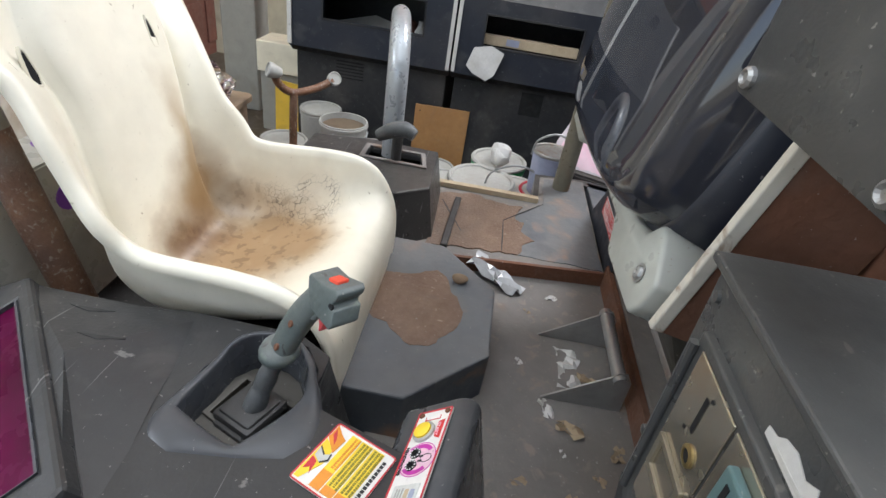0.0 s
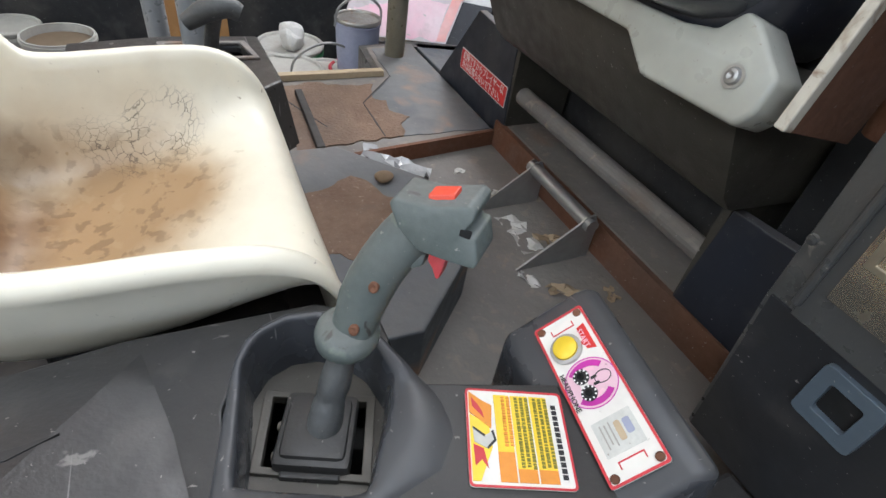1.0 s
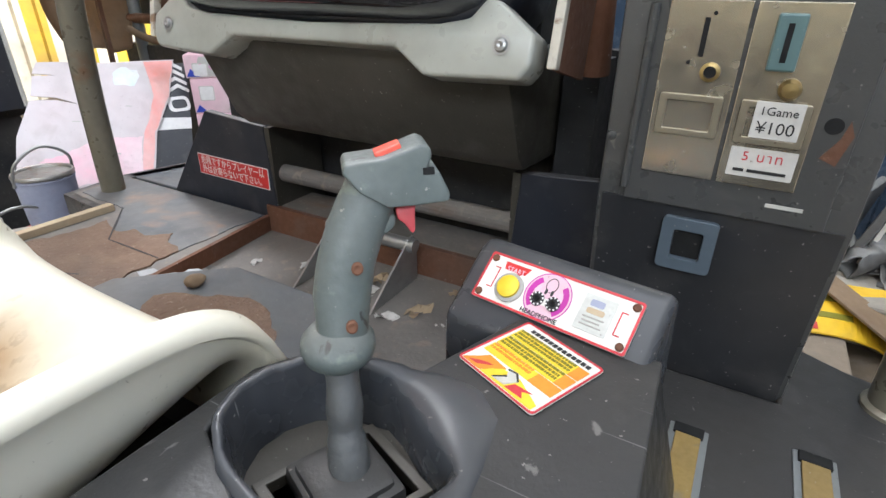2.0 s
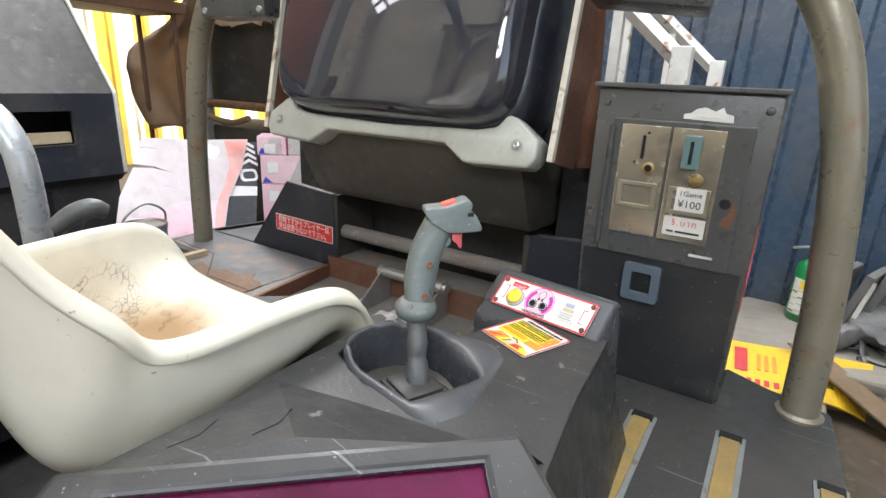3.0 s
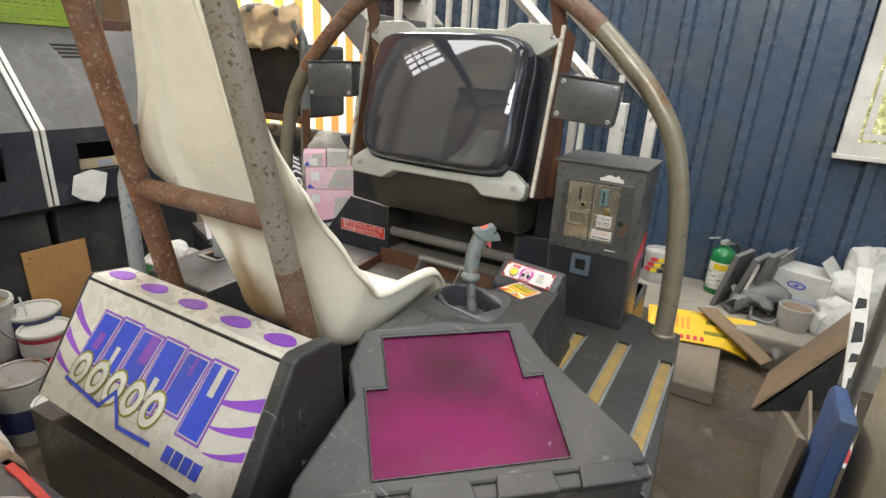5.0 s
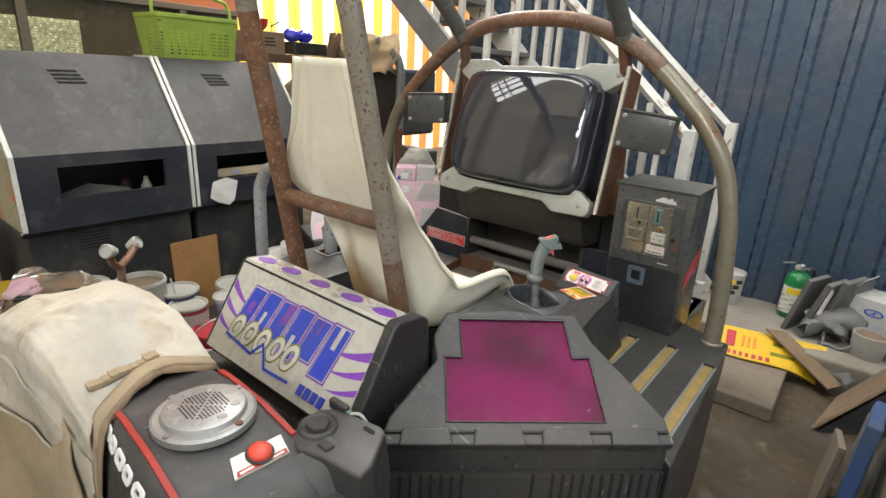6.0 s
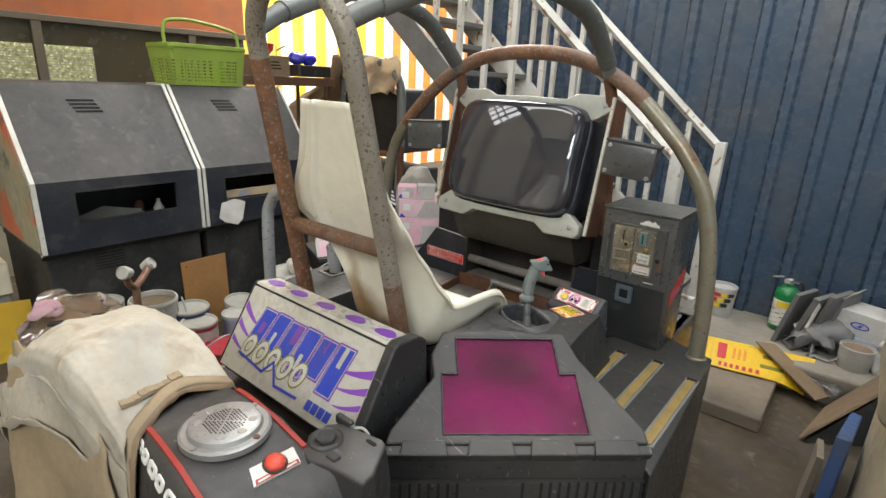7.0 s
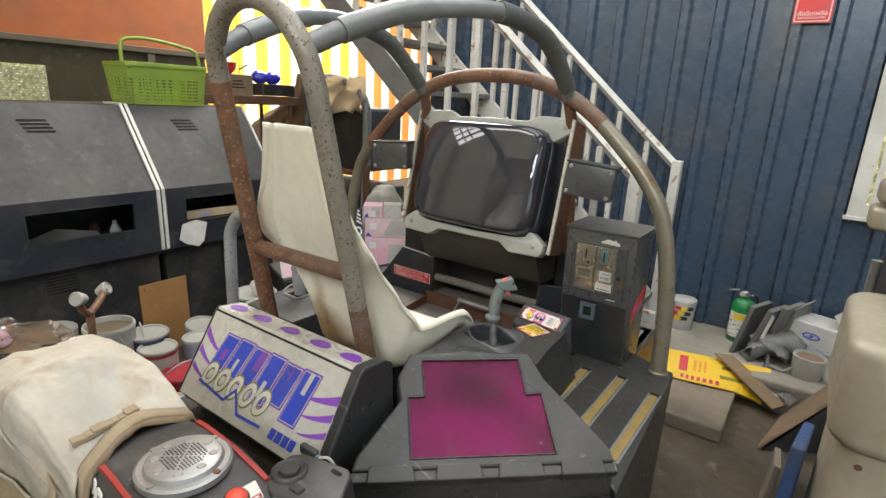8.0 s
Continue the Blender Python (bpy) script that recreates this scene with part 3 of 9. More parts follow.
# far side: orange fascia over a dark window band, cream end wall, pillar
setting("wall_west", box(-3.75, -3.55, -4.0, 1.25, 1.84, 5.1), M_orange, "orange painted upper wall above the windows")
setting("wall_west_1", box(-3.75, -3.55, -4.0, 1.25, 0.0, 0.95), M_cream_wall, "cream plastered wall below the windows")
win = thing("window_1", (-3.6, 0, 0.95), "long dark window band with brown frames and lit panes", "window", kind="structure")
part("window_frame", box(-3.62, -3.53, -4.0, 1.25, 1.80, 1.845, 0.004, bm=box(-3.62, -3.53, -4.0, 1.25, 0.95, 0.99, 0.004)), M_dark_frame, win)
for wy in (-2.6, -1.45, -0.35, 0.75):
    part("mullion", box(-3.615, -3.535, wy - 0.03, wy + 0.03, 0.98, 1.81, 0.004), M_dark_frame, win)
part("pane", box(-3.585, -3.575, -4.0, 1.25, 0.99, 1.80), M_window_dark, win)
for ly0, ly1 in ((-1.05, -0.385), (-0.315, -0.01)):
    part("lit_pane", box(-3.572, -3.566, ly0, ly1, 1.02, 1.645), M_foliage_glow, win, "pane that glows as sunlit leaves behind a blind")
    bl = None
    for k in range(34):
        bl = box(-3.566, -3.556, ly0, ly1, 1.025 + k * 0.018, 1.029 + k * 0.018, bm=bl)
    part("blind", bl, M_pale_lid, win, "thin pale blind slats")
UPRIGHT = Matrix(((1, 0, 0, 0), (0, 0, 1, 0), (0, 1, 0, 0), (0, 0, 0, 1)))
GABLE = [(-3.32, 3.72), (-2.48, 3.02), (-1.76, 3.40), (-2.52, 4.06)]
TOP_LIGHT = [(-2.30, 4.08), (-1.66, 3.50), (-1.10, 3.80), (-0.32, 3.90), (-0.32, 4.22), (-1.20, 4.52)]
setting("wall_south", prism([(-6.0, 0.0), (-1.2, 0.0), (-1.2, 2.75), (-0.1, 2.75), (-0.1, 5.1), (-6.0, 5.1)], -2.45, -2.3, m=UPRIGHT, holes=(GABLE, TOP_LIGHT)), M_cream_wall, "cream plastered side wall with openings under the roof")
dr = thing("door_1", (-3.4, -2.29, 0), "old brick-red panelled wooden door in the side wall", "door", kind="structure")
part("leaf", box(-3.78, -2.98, -2.30, -2.255, 0.0, 2.05, 0.004), M_door, dr)
for px0, px1 in ((-3.72, -3.42), (-3.34, -3.04)):
    for pz0, pz1 in ((0.10, 0.42), (0.50, 0.95), (1.05, 1.9)):
        part("door_panel", box(px0, px1, -2.256, -2.240, pz0, pz1, 0.006), M_door, dr)
setting("pillar_1", box(-2.62, -2.42, -1.62, -1.40, 0.0, 4.0, 0.01), M_pillar, "square grey concrete pillar")
# unseen ceiling and walls, added with openings to shape the light
setting("ceiling", box(-3.9, 5.0, -5.6, -1.92, 5.0, 5.1, bm=box(-1.75, 5.0, 2.12, 2.6, 5.0, 5.1, bm=box(3.12, 5.0, -1.92, 2.12, 5.0, 5.1, bm=box(-3.9, -1.02, -1.92, 1.6, 5.0, 5.1)))), M_ceiling, "unseen grey sheet ceiling with an opening added for the roof lamp")
# unseen opaque sheet, added to block the sun above the roof lamp
setting("roof_light_sheet", box(-1.04, 3.14, -1.94, 2.14, 5.06, 5.075), M_roof_cover, "unseen opaque white sheet that keeps the sun out of the roof hole")
setting("wall_east", box(4.95, 5.1, -5.6, -4.2, 0, 5.1, bm=box(4.95, 5.1, 0.8, 2.4, 0, 5.1, bm=box(4.95, 5.1, -4.2, 0.8, 3.6, 5.1))), M_cream_wall, "unseen cream side wall with a doorway added for fill light")
front = box(-0.25, 4.4, -5.75, -5.6, 0, 3.7, bm=box(-6.0, -0.25, -5.75, -5.6, 0, 5.1, bm=box(4.4, 5.1, -5.75, -5.6, 0, 5.1, bm=box(-0.25, 4.4, -5.75, -5.6, 4.9, 5.1))))
setting("wall_front", front, M_cream_wall, "unseen front wall with an opening added for fill light")
cw = thing("window_2", (-2.25, -2.35, 2.6), "high clerestory window with crossing bars", "window", kind="structure")
for k in (0.28, 0.52, 0.76):
    a, c = Vector(GABLE[0]).lerp(Vector(GABLE[1]), k), Vector(GABLE[3]).lerp(Vector(GABLE[2]), k)
    part("bar", tube([(a.x, -2.33, a.y), (c.x, -2.33, c.y)], 0.022 if k < 0.7 else 0.03, 6, straight=True), M_dark_frame, cw)
    a, c = Vector(GABLE[0]).lerp(Vector(GABLE[3]), k), Vector(GABLE[1]).lerp(Vector(GABLE[2]), k)
    if k < 0.6:
        part("bar", tube([(a.x, -2.33, a.y), (c.x, -2.33, c.y)], 0.022, 6, straight=True), M_dark_frame, cw)
# truss bars across the added front opening
tr = thing("roof_truss", (0.8, -5.6, 3.0), "dark steel truss across the added front opening", "truss", kind="structure")
for x0, z0, x1, z1 in ((-0.25, 4.0, 4.4, 4.0), (-0.2, 3.2, 0.6, 4.8), (0.6, 4.8, 1.7, 3.2), (1.7, 3.2, 2.8, 4.8), (0.6, 3.2, 0.6, 4.8), (2.0, 0.0, 2.0, 4.8)):
    part("bar", tube([(x0, -5.5, z0), (x1, -5.5, z1)], 0.045, 8, straight=True), M_dark_frame, tr)

# sunlit striped fence outside the open west side
fence = thing("fence", (-5.6, 4.0, 0), "sunlit ribbed fence in cream, yellow and orange stripes", "fence", kind="structure")
k, y = 0, 0.2
while y < 9.0:
    w = 0.20
    mm = M_orange_sheet if (y > 4.9 and k % 2) else (M_yellow_sheet if k % 2 else M_pale_sheet)
    ob = part("sheet", prism([(-5.6, y), (-5.6, y + w * 0.62), (-5.57, y + w * 0.7), (-5.57, y + w), (-5.62, y + w), (-5.62, y)], 0.0, 3.2), mm, fence)
    y += w
    k += 1


# ---- staircase: rises towards -x along the blue wall ----
def stair_z(x):
    return 0.30 + 0.885 * (0.38 - x)


def staircase():
    st = thing("staircase", (0.3, 1.7, 0.15), "white steel staircase with square-tube railings and grey steps", "staircase")
    for yy in (1.24, 2.13):
        pts = [(0.50, 0.15), (0.36, 0.15), (-3.2, stair_z(-3.2) - 0.22), (-3.2, stair_z(-3.2) + 0.02), (0.50, stair_z(0.50) + 0.02)]
        m = Matrix(((1, 0, 0, 0), (0, 0, 1, yy - 0.02), (0, 1, 0, 0), (0, 0, 0, 1)))
        part("stringer", prism(pts, 0, 0.04, m=m), M_white_steel if yy > 2 else M_tread, st)
    for k in range(15):
        x = 0.38 - k * 0.205
        z = 0.33 + k * 0.1815
        part("step", box(x - 0.25, x + 0.02, 1.25, 2.11, z - 0.035, z, 0.004), M_tread, st)
    for yy in (1.24, 2.13):
        rail = tube([(0.42, yy, 1.185), (-3.2, yy, stair_z(-3.2) + 0.885 + 0.03)], 0.028, 4, straight=True)
        part("handrail", rail, M_white_steel, st)
        part("newel_post", box(0.385, 0.445, yy - 0.03, yy + 0.03, 0.15, 1.235, 0.004), M_white_steel, st)
        for k in range(1, 17):
            x = 0.41 - k * 0.205
            part("baluster", box(x - 0.016, x + 0.016, yy - 0.016, yy + 0.016, stair_z(x) - 0.1, stair_z(x) + 0.89), M_white_steel, st)
    part("brace", box(0.30, 0.62, 1.22, 1.26, 0.44, 0.50, 0.004), M_white_steel, st)
    return st


staircase()

# ---- the cockpit: base ----
UU, VV = Vector((0.7311, 0.6823, 0)), Vector((0.6823, -0.7311, 0))
FALL = 0.497


def ridge(u, v, sx=1, lift=0.0):
    """A point on the sloping rear console, u along its ridge, v downhill."""
    p = Vector((0.4812, -0.3969, 0.819)) + UU * u + VV * v
    return Vector((sx * p.x, p.y, 0.819 - FALL * v + lift))


OUT = [(0.455, -0.838), (0.925, -0.398), (0.895, 0.37), (0.80, 0.425), (0.725, 0.47), (0.72, 0.82), (-0.80, 0.82), (-0.90, 0.44), (-0.88, 0.27), (-0.675, 0.255), (-0.675, -0.325), (-0.62, -0.33), (-0.335, -0.50), (-0.335, -0.873)]
base = thing("cockpit_base", (0, 0, 0), "dark grey moulded base of an arcade cockpit, dusty and worn", "arcade machine")
# walls of the base as a ring, so that the foot well stays open
INN = [(0.425, -0.775), (0.885, -0.365), (0.855, 0.345), (0.77, 0.395), (0.69, 0.44), (0.68, 0.78), (-0.76, 0.78), (-0.86, 0.43), (-0.845, 0.30), (-0.64, 0.285), (-0.64, -0.29), (-0.60, -0.29), (-0.30, -0.47), (-0.30, -0.80)]
part("skirt", prism(OUT, 0.0, 0.572, holes=(INN,)), M_plastic, base, "dark plastic skirt with vent slots")
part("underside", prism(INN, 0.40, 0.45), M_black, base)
part("well_floor", box(-0.317, 0.62, -0.05, 0.440, 0.50, 0.540), M_deck, base, "gritty grey foot-well floor")
DECK_L = [(-0.262, -0.06), (-0.317, 0.437), (-0.88, 0.437), (-0.86, 0.285), (-0.665, 0.27), (-0.665, -0.29), (-0.30, -0.29)]
part("deck", prism(DECK_L, 0.50, 0.575, 0.004), M_deck, base, "deck with rust and brown sand")
part("deck", prism([(-0.89, 0.449), (0.715, 0.475), (0.71, 0.81), (-0.79, 0.81)], 0.50, 0.572, 0.004), M_deck_blue, base)
part("corner_plate", prism(ragged([(-0.335, 0.16), (-0.330, 0.430), (-0.865, 0.430), (-0.845, 0.30), (-0.64, 0.285), (-0.50, 0.16)], 0.008, freq=14.0), 0.574, 0.5768), M_deck_blue, base, "worn blue-grey corner plate")
part("sand_patch", prism(ragged([(-0.31, -0.03), (-0.335, 0.20), (-0.42, 0.26), (-0.52, 0.20), (-0.60, 0.22), (-0.635, 0.05), (-0.60, -0.05), (-0.45, -0.06)], 0.02, freq=18.0), 0.573, 0.5785), M_rust_dirt, base, "brown gritty sand")
part("edge_strip", box(-0.672, -0.650, -0.09, 0.27, 0.575, 0.592, 0.002), M_pale_wood, base, "pale wooden strip")
# thin cracks between the deck plates
for a, c in (((-0.335, 0.165), (-0.50, 0.165)), ((-0.50, 0.165), (-0.645, 0.285)), ((-0.56, -0.02), (-0.40, 0.05))):
    d = Vector((c[0] - a[0], c[1] - a[1], 0))
    part("plate_crack", prism([(0, -0.0012), (d.length * 0.5, -0.0022), (d.length, -0.0008), (d.length, 0.0008), (d.length * 0.4, 0.0016), (0, 0.001)], 0.0, 0.0012, m=axes((a[0], a[1], 0.5782), d, (-d.y, d.x, 0))), M_black, base)
# rust-red riser and the grey front ledge
part("riser", box(-0.317, 0.62, 0.434, 0.446, 0.50, 0.604), M_rust, base, "rusty steel riser")
m_rise = axes((-0.262, -0.06, 0.50), (-0.055, 0.497, 0), (0, 0, 1))
part("riser", prism([(0, 0), (0.500, 0), (0.500, 0.078), (0, 0.078)], -0.006, 0.004, m=m_rise), M_rust, base)
part("front_ledge", box(-0.30, 0.62, 0.447, 0.56, 0.50, 0.603, 0.006), M_deck, base, "dusty grey ledge")
# black sheet stands in for the shade in the void behind the well
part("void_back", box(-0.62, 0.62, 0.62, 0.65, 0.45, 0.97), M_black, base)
part("foot_rail", tube([(-0.300, 0.475, 0.676), (0.46, 0.475, 0.680)], 0.020, 18, straight=True), M_deck, base, "dusty round foot rail")
# right-hand step platform with three worn yellow treads
part("step_plate", prism([(0.545, 0.297), (0.721, 0.297), (0.727, 0.452), (0.80, 0.415), (0.895, 0.385), (0.938, -0.395), (0.70, -0.18), (0.60, -0.15), (0.60, 0.10), (0.545, 0.12)], 0.45, 0.60, 0.006), M_plastic, base, "step plate")
for tx, y0, y1 in ((0.631, -0.085, 0.186), (0.757, -0.183, 0.210), (0.884, -0.274, 0.168)):
    gp = part("tread_groove", box(tx - 0.021, tx + 0.021, y0 - 0.006, y1 + 0.006, 0.597, 0.6025, 0.001), M_pipe_grey, base)
    part("tread_strip", box(tx - 0.0135, tx + 0.0135, y0, y1 - 0.012, 0.600, 0.606, 0.001), M_yellow_tread, gp, "worn yellow anti-slip strip")
    part("tread_stop", box(tx - 0.016, tx + 0.016, y1 - 0.012, y1 + 0.004, 0.600, 0.6065, 0.001), M_slot, gp)


# ---- rear corner consoles with acrylic panel ----
def corner_console(sx):
    outline = [(-0.178, -0.02), (0.178, -0.02), (0.205, 0.06), (0.330, 0.25), (0.332, 0.285), (-0.330, 0.285), (-0.318, 0.25), (-0.208, 0.115), (-0.214, 0.052)]
    tee = [(-0.1404, 0.0), (0.1404, 0.0), (0.1404, 0.106), (0.1846, 0.104), (0.1846, 0.2613), (-0.1846, 0.2613), (-0.1846, 0.106), (-0.1404, 0.106)]
    slope = Vector((VV.x, VV.y, -FALL)).normalized()
    # v runs downhill along -y of this matrix
    m = axes((0.4812, -0.3969, 0.819), UU, -slope)
    k = math.sqrt(1 + FALL ** 2)
    o2 = [(u, -v * k) for u, v in outline]
    t2 = [(u, -v * k) for u, v in tee]
    con = part("rear_console", prism(o2, -0.03, 0.0, 0.006, holes=(t2,), seg=2), M_plastic, base, "sloping rear corner console")
    if sx > 0:
        part("acrylic_panel", prism([(a * 0.999, c * 0.999) for a, c in t2], -0.02, -0.005, m=None), M_magenta, con, "dusty translucent magenta acrylic panel")
    else:
        part("acrylic_panel", prism([(a * 0.999, c * 0.999) for a, c in t2], -0.02, -0.005, m=None), M_plastic_shiny, con)
    part("panel_edge", prism([(a * 1.006, c * 1.004 + 0.0022) for a, c in t2], -0.004, 0.0008, m=None, holes=([(a * 0.999, c * 0.999 - 0.0008) for a, c in t2],)), M_plastic_shiny, con, "worn shiny edge")
    # lip with four raised tabs
    lip = prism([(-0.333, -0.285 * k), (0.335, -0.285 * k), (0.335, -0.309 * k), (-0.333, -0.309 * k)], -0.03, -0.004, 0.004)
    part("lip", lip, M_plastic, con)
    for tu in (-0.235, -0.07, 0.085, 0.245):
        part("lip_tab", prism([(tu - 0.053, -0.276 * k), (tu + 0.053, -0.276 * k), (tu + 0.060, -0.313 * k), (tu - 0.060, -0.313 * k)], -0.028, 0.005, 0.004), M_plastic, con)
    for ob in (con, *con.children):
        ob.data.transform(m)
        if sx < 0:
            ob.data.transform(Matrix.Diagonal((-1, 1, 1, 1)))
            ob.data.flip_normals()
    # body below the console
    low = [ridge(u, v, sx) for u, v in outline[:]]
    loops = [[Vector((p.x, p.y, p.z - 0.028)) for p in low], [Vector((p.x, p.y, 0.575)) for p in low]]
    part("console_body", loft(loops), M_plastic, base)
    # black strips painted as shaded vent slots in the skirt, with bright worn lower ends
    a, c = Vector((sx * 0.455, -0.838, 0)), Vector((sx * 0.925, -0.398, 0))
    d = (c - a).normalized()
    nrm = Vector((sx * 0.683, -0.730, 0))
    if sx > 0:
        for i in range(27):
            s = 0.03 + i * 0.0235
            if 7 <= i <= 12 or 13.5 < i < 15:
                z0, z1 = 0.40, 0.475
            else:
                z0, z1 = 0.485, 0.575
            p = a + d * s
            mm = axes(p + nrm * 0.0005, d, (0, 0, 1))
            part("vent_slot", box(-0.0035, 0.0035, z0, z1, -0.004, 0.0012, m=mm), M_slot, base)
            part("slot_lip", box(-0.005, 0.004, z0 - 0.014, z0, -0.004, 0.004, 0.0015, m=mm), M_plastic_shiny, base)


corner_console(1)


# ---- side consoles beside the seat ----
def loop_at(zs, pts):
    return [Vector((x, y, zs)) for x, y in pts]


def right_console():
    """Joystick console: flat top with a deep rounded well, wedge with the start plate, sloping skirts."""
    top = [(0.452, 0.056), (0.577, 0.056), (0.588, -0.10), (0.605, -0.225), (0.618, -0.262), (0.348, -0.515), (0.315, -0.47), (0.292, -0.28), (0.296, -0.12), (0.328, -0.068), (0.408, -0.068)]
    well = [(0.318, -0.182), (0.309, -0.15), (0.318, -0.102), (0.355, -0.077), (0.40, -0.070), (0.445, -0.085), (0.482, -0.12), (0.482, -0.17), (0.462, -0.218), (0.385, -0.214)]
    body = prism(top, 0.752, 0.766, 0.005, holes=(well,))
    con = part("joystick_console", body, M_plastic, base, "dark plastic joystick console")
    sk = [(0.425, 0.12), (0.615, 0.115), (0.63, -0.10), (0.65, -0.20), (0.66, -0.24), (0.36, -0.52), (0.30, -0.48), (0.262, -0.28), (0.265, -0.10), (0.31, -0.03), (0.385, -0.03)]
    part("console_skirt", loft([loop_at(0.755, top), loop_at(0.575, sk), loop_at(0.50, sk)], caps=False), M_plastic, con)
    # facets between console top and the rear console's ridge
    off = Vector((0.0145, -0.022, 0.0238))
    A, Bp = ridge(-0.178, -0.016, 1, -0.010) - off, ridge(0.178, -0.016, 1, -0.010) - off
    f = B()
    q = [Vector(p) for p in ((0.30, -0.26, 0.763), (0.60, -0.215, 0.763), Bp, A, (0.455, -0.24, 0.768), ridge(-0.01, -0.040, 1, -0.012) - off)]
    vs = [f.verts.new(p) for p in q]
    for tri_ in ((0, 4, 5), (4, 1, 5), (1, 2, 5), (2, 3, 5), (3, 0, 5)):
        f.faces.new([vs[i] for i in tri_])
    part("console_facet", f, M_plastic, con)
    # broad rounded collar round the well, widest on the outer side
    mid = Vector((0.400, -0.145, 0))

    def polar(pts, n=72, soft=8):
        """The closed outline, seen from the middle of the well, at even angles."""
        if soft:
            ring = smooth_ring(pts, soft)
        else:
            ring = [(p[0] + (q[0] - p[0]) * i / 12, p[1] + (q[1] - p[1]) * i / 12) for p, q in zip(pts, pts[1:] + pts[:1]) for i in range(12)]
        ang = sorted((math.atan2(y - mid.y, x - mid.x), math.hypot(x - mid.x, y - mid.y)) for x, y in ring)
        aa = [v[0] - 2 * math.pi for v in ang] + [v[0] for v in ang] + [v[0] + 2 * math.pi for v in ang]
        rr = [v[1] for v in ang] * 3
        return [float(np.interp(-math.pi + 2 * math.pi * k / n, aa, rr)) for k in range(n)]

    r_in = polar([(0.448, -0.213), (0.353, -0.194), (0.331, -0.175), (0.322, -0.150), (0.326, -0.125), (0.340, -0.103), (0.365, -0.087), (0.400, -0.080), (0.420, -0.088), (0.484, -0.128), (0.482, -0.140)], soft=0)
    r_out = polar([(0.468, -0.234), (0.353, -0.203), (0.325, -0.183), (0.312, -0.150), (0.318, -0.115), (0.345, -0.083), (0.393, -0.062), (0.430, -0.049), (0.462, -0.050), (0.487, -0.072), (0.497, -0.119), (0.505, -0.195), (0.490, -0.226)], soft=0)

    def ring(k, z, grow=0.0, wide=0.0):
        out = []
        for i, (a, c) in enumerate(zip(r_in, r_out)):
            ang = -math.pi + 2 * math.pi * i / 72
            r = a + (c - a) * k + grow
            # the rim stands up towards the seat and the wedge only
            turn = (math.degrees(ang) + 360) % 360
            thin = max(0.0, 1 - (c - a) / 0.028) * 0.018 * max(0.0, min(1.0, (turn - 50) / 25, (240 - turn) / 25)) if 0.0 < k < 0.9 else 0.0
            out.append(Vector((mid.x + r * math.cos(ang), mid.y + r * math.sin(ang), z + wide * (c - a) + thin)))
        return out

    loops = [ring(1.12, 0.762), ring(1.0, 0.766), ring(0.82, 0.768, 0, 0.05), ring(0.55, 0.769, 0, 0.08), ring(0.28, 0.769, 0, 0.06), ring(0.1, 0.768, 0, 0.02), ring(0.02, 0.765), ring(0.0, 0.755, -0.002), ring(0.0, 0.735, -0.004), ring(0.0, 0.718, -0.005)]
    part("well_collar", loft(loops, caps=False), M_plastic_shiny, con, "shiny rounded well collar", True, 60)
    hole = [(0.358, -0.173), (0.390, -0.098), (0.452, -0.122), (0.418, -0.194)]
    fl = [(p.x, p.y) for p in ring(0.0, 0, -0.003)]
    part("well_floor", prism(fl, 0.716, 0.722, holes=(hole,)), M_housing, con, "dusty plate with a square opening")
    part("opening_lip", prism([(0.405 + (x - 0.405) * 1.2, -0.147 + (y + 0.147) * 1.2) for x, y in hole], 0.7205, 0.7265, 0.001, holes=(hole,)), M_housing, con)
    # added black sheet holds the shade below the opening
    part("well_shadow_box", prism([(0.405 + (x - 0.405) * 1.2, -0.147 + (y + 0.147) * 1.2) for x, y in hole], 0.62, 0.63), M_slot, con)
    # two flat black triangles paint the shade of hollows beside the seat
    pn = (q[3] - q[0]).cross(q[5] - q[0])
    pn = pn if pn.z > 0 else -pn

    def on_facet(x, y):
        return Vector((x, y, q[0].z - (pn.x * (x - q[0].x) + pn.y * (y - q[0].y)) / pn.z))

    for p0, p1 in (((0.346, -0.412), (0.336, -0.340)), ((0.395, -0.366), (0.385, -0.310))):
        d = on_facet(*p1) - on_facet(*p0)
        mm = axes(on_facet(*p0), d, pn.cross(d))
        part("fin_hollow", prism([(0.0, 0.0), (0.055, 0.002), (0.026, -0.008)], -0.004, 0.0008, m=mm), M_black, con, "flat black triangle painted as a hollow's shade")
    # wedge with the start plate
    prof = [(0.034, 0.750), (0.0506, 0.7625), (0.0955, 0.8010), (0.108, 0.807), (0.124, 0.800), (0.165, 0.60), (0.165, 0.50), (0.034, 0.50)]
    m = Matrix(((0, 0, 1, 0), (1, 0, 0, 0), (0, 1, 0, 0), (0, 0, 0, 1)))
    m = Matrix.Translation((0.4752, 0.0735, 0)) @ Matrix.Rotation(radians(-8), 4, "Z") @ Matrix.Translation((-0.4752, -0.0735, 0)) @ m
    part("plate_wedge", prism(prof, 0.378, 0.572, 0.009, m=m, seg=3), M_plastic_shiny, con, "sloped wedge that holds the start plate", True, 35)
    return con


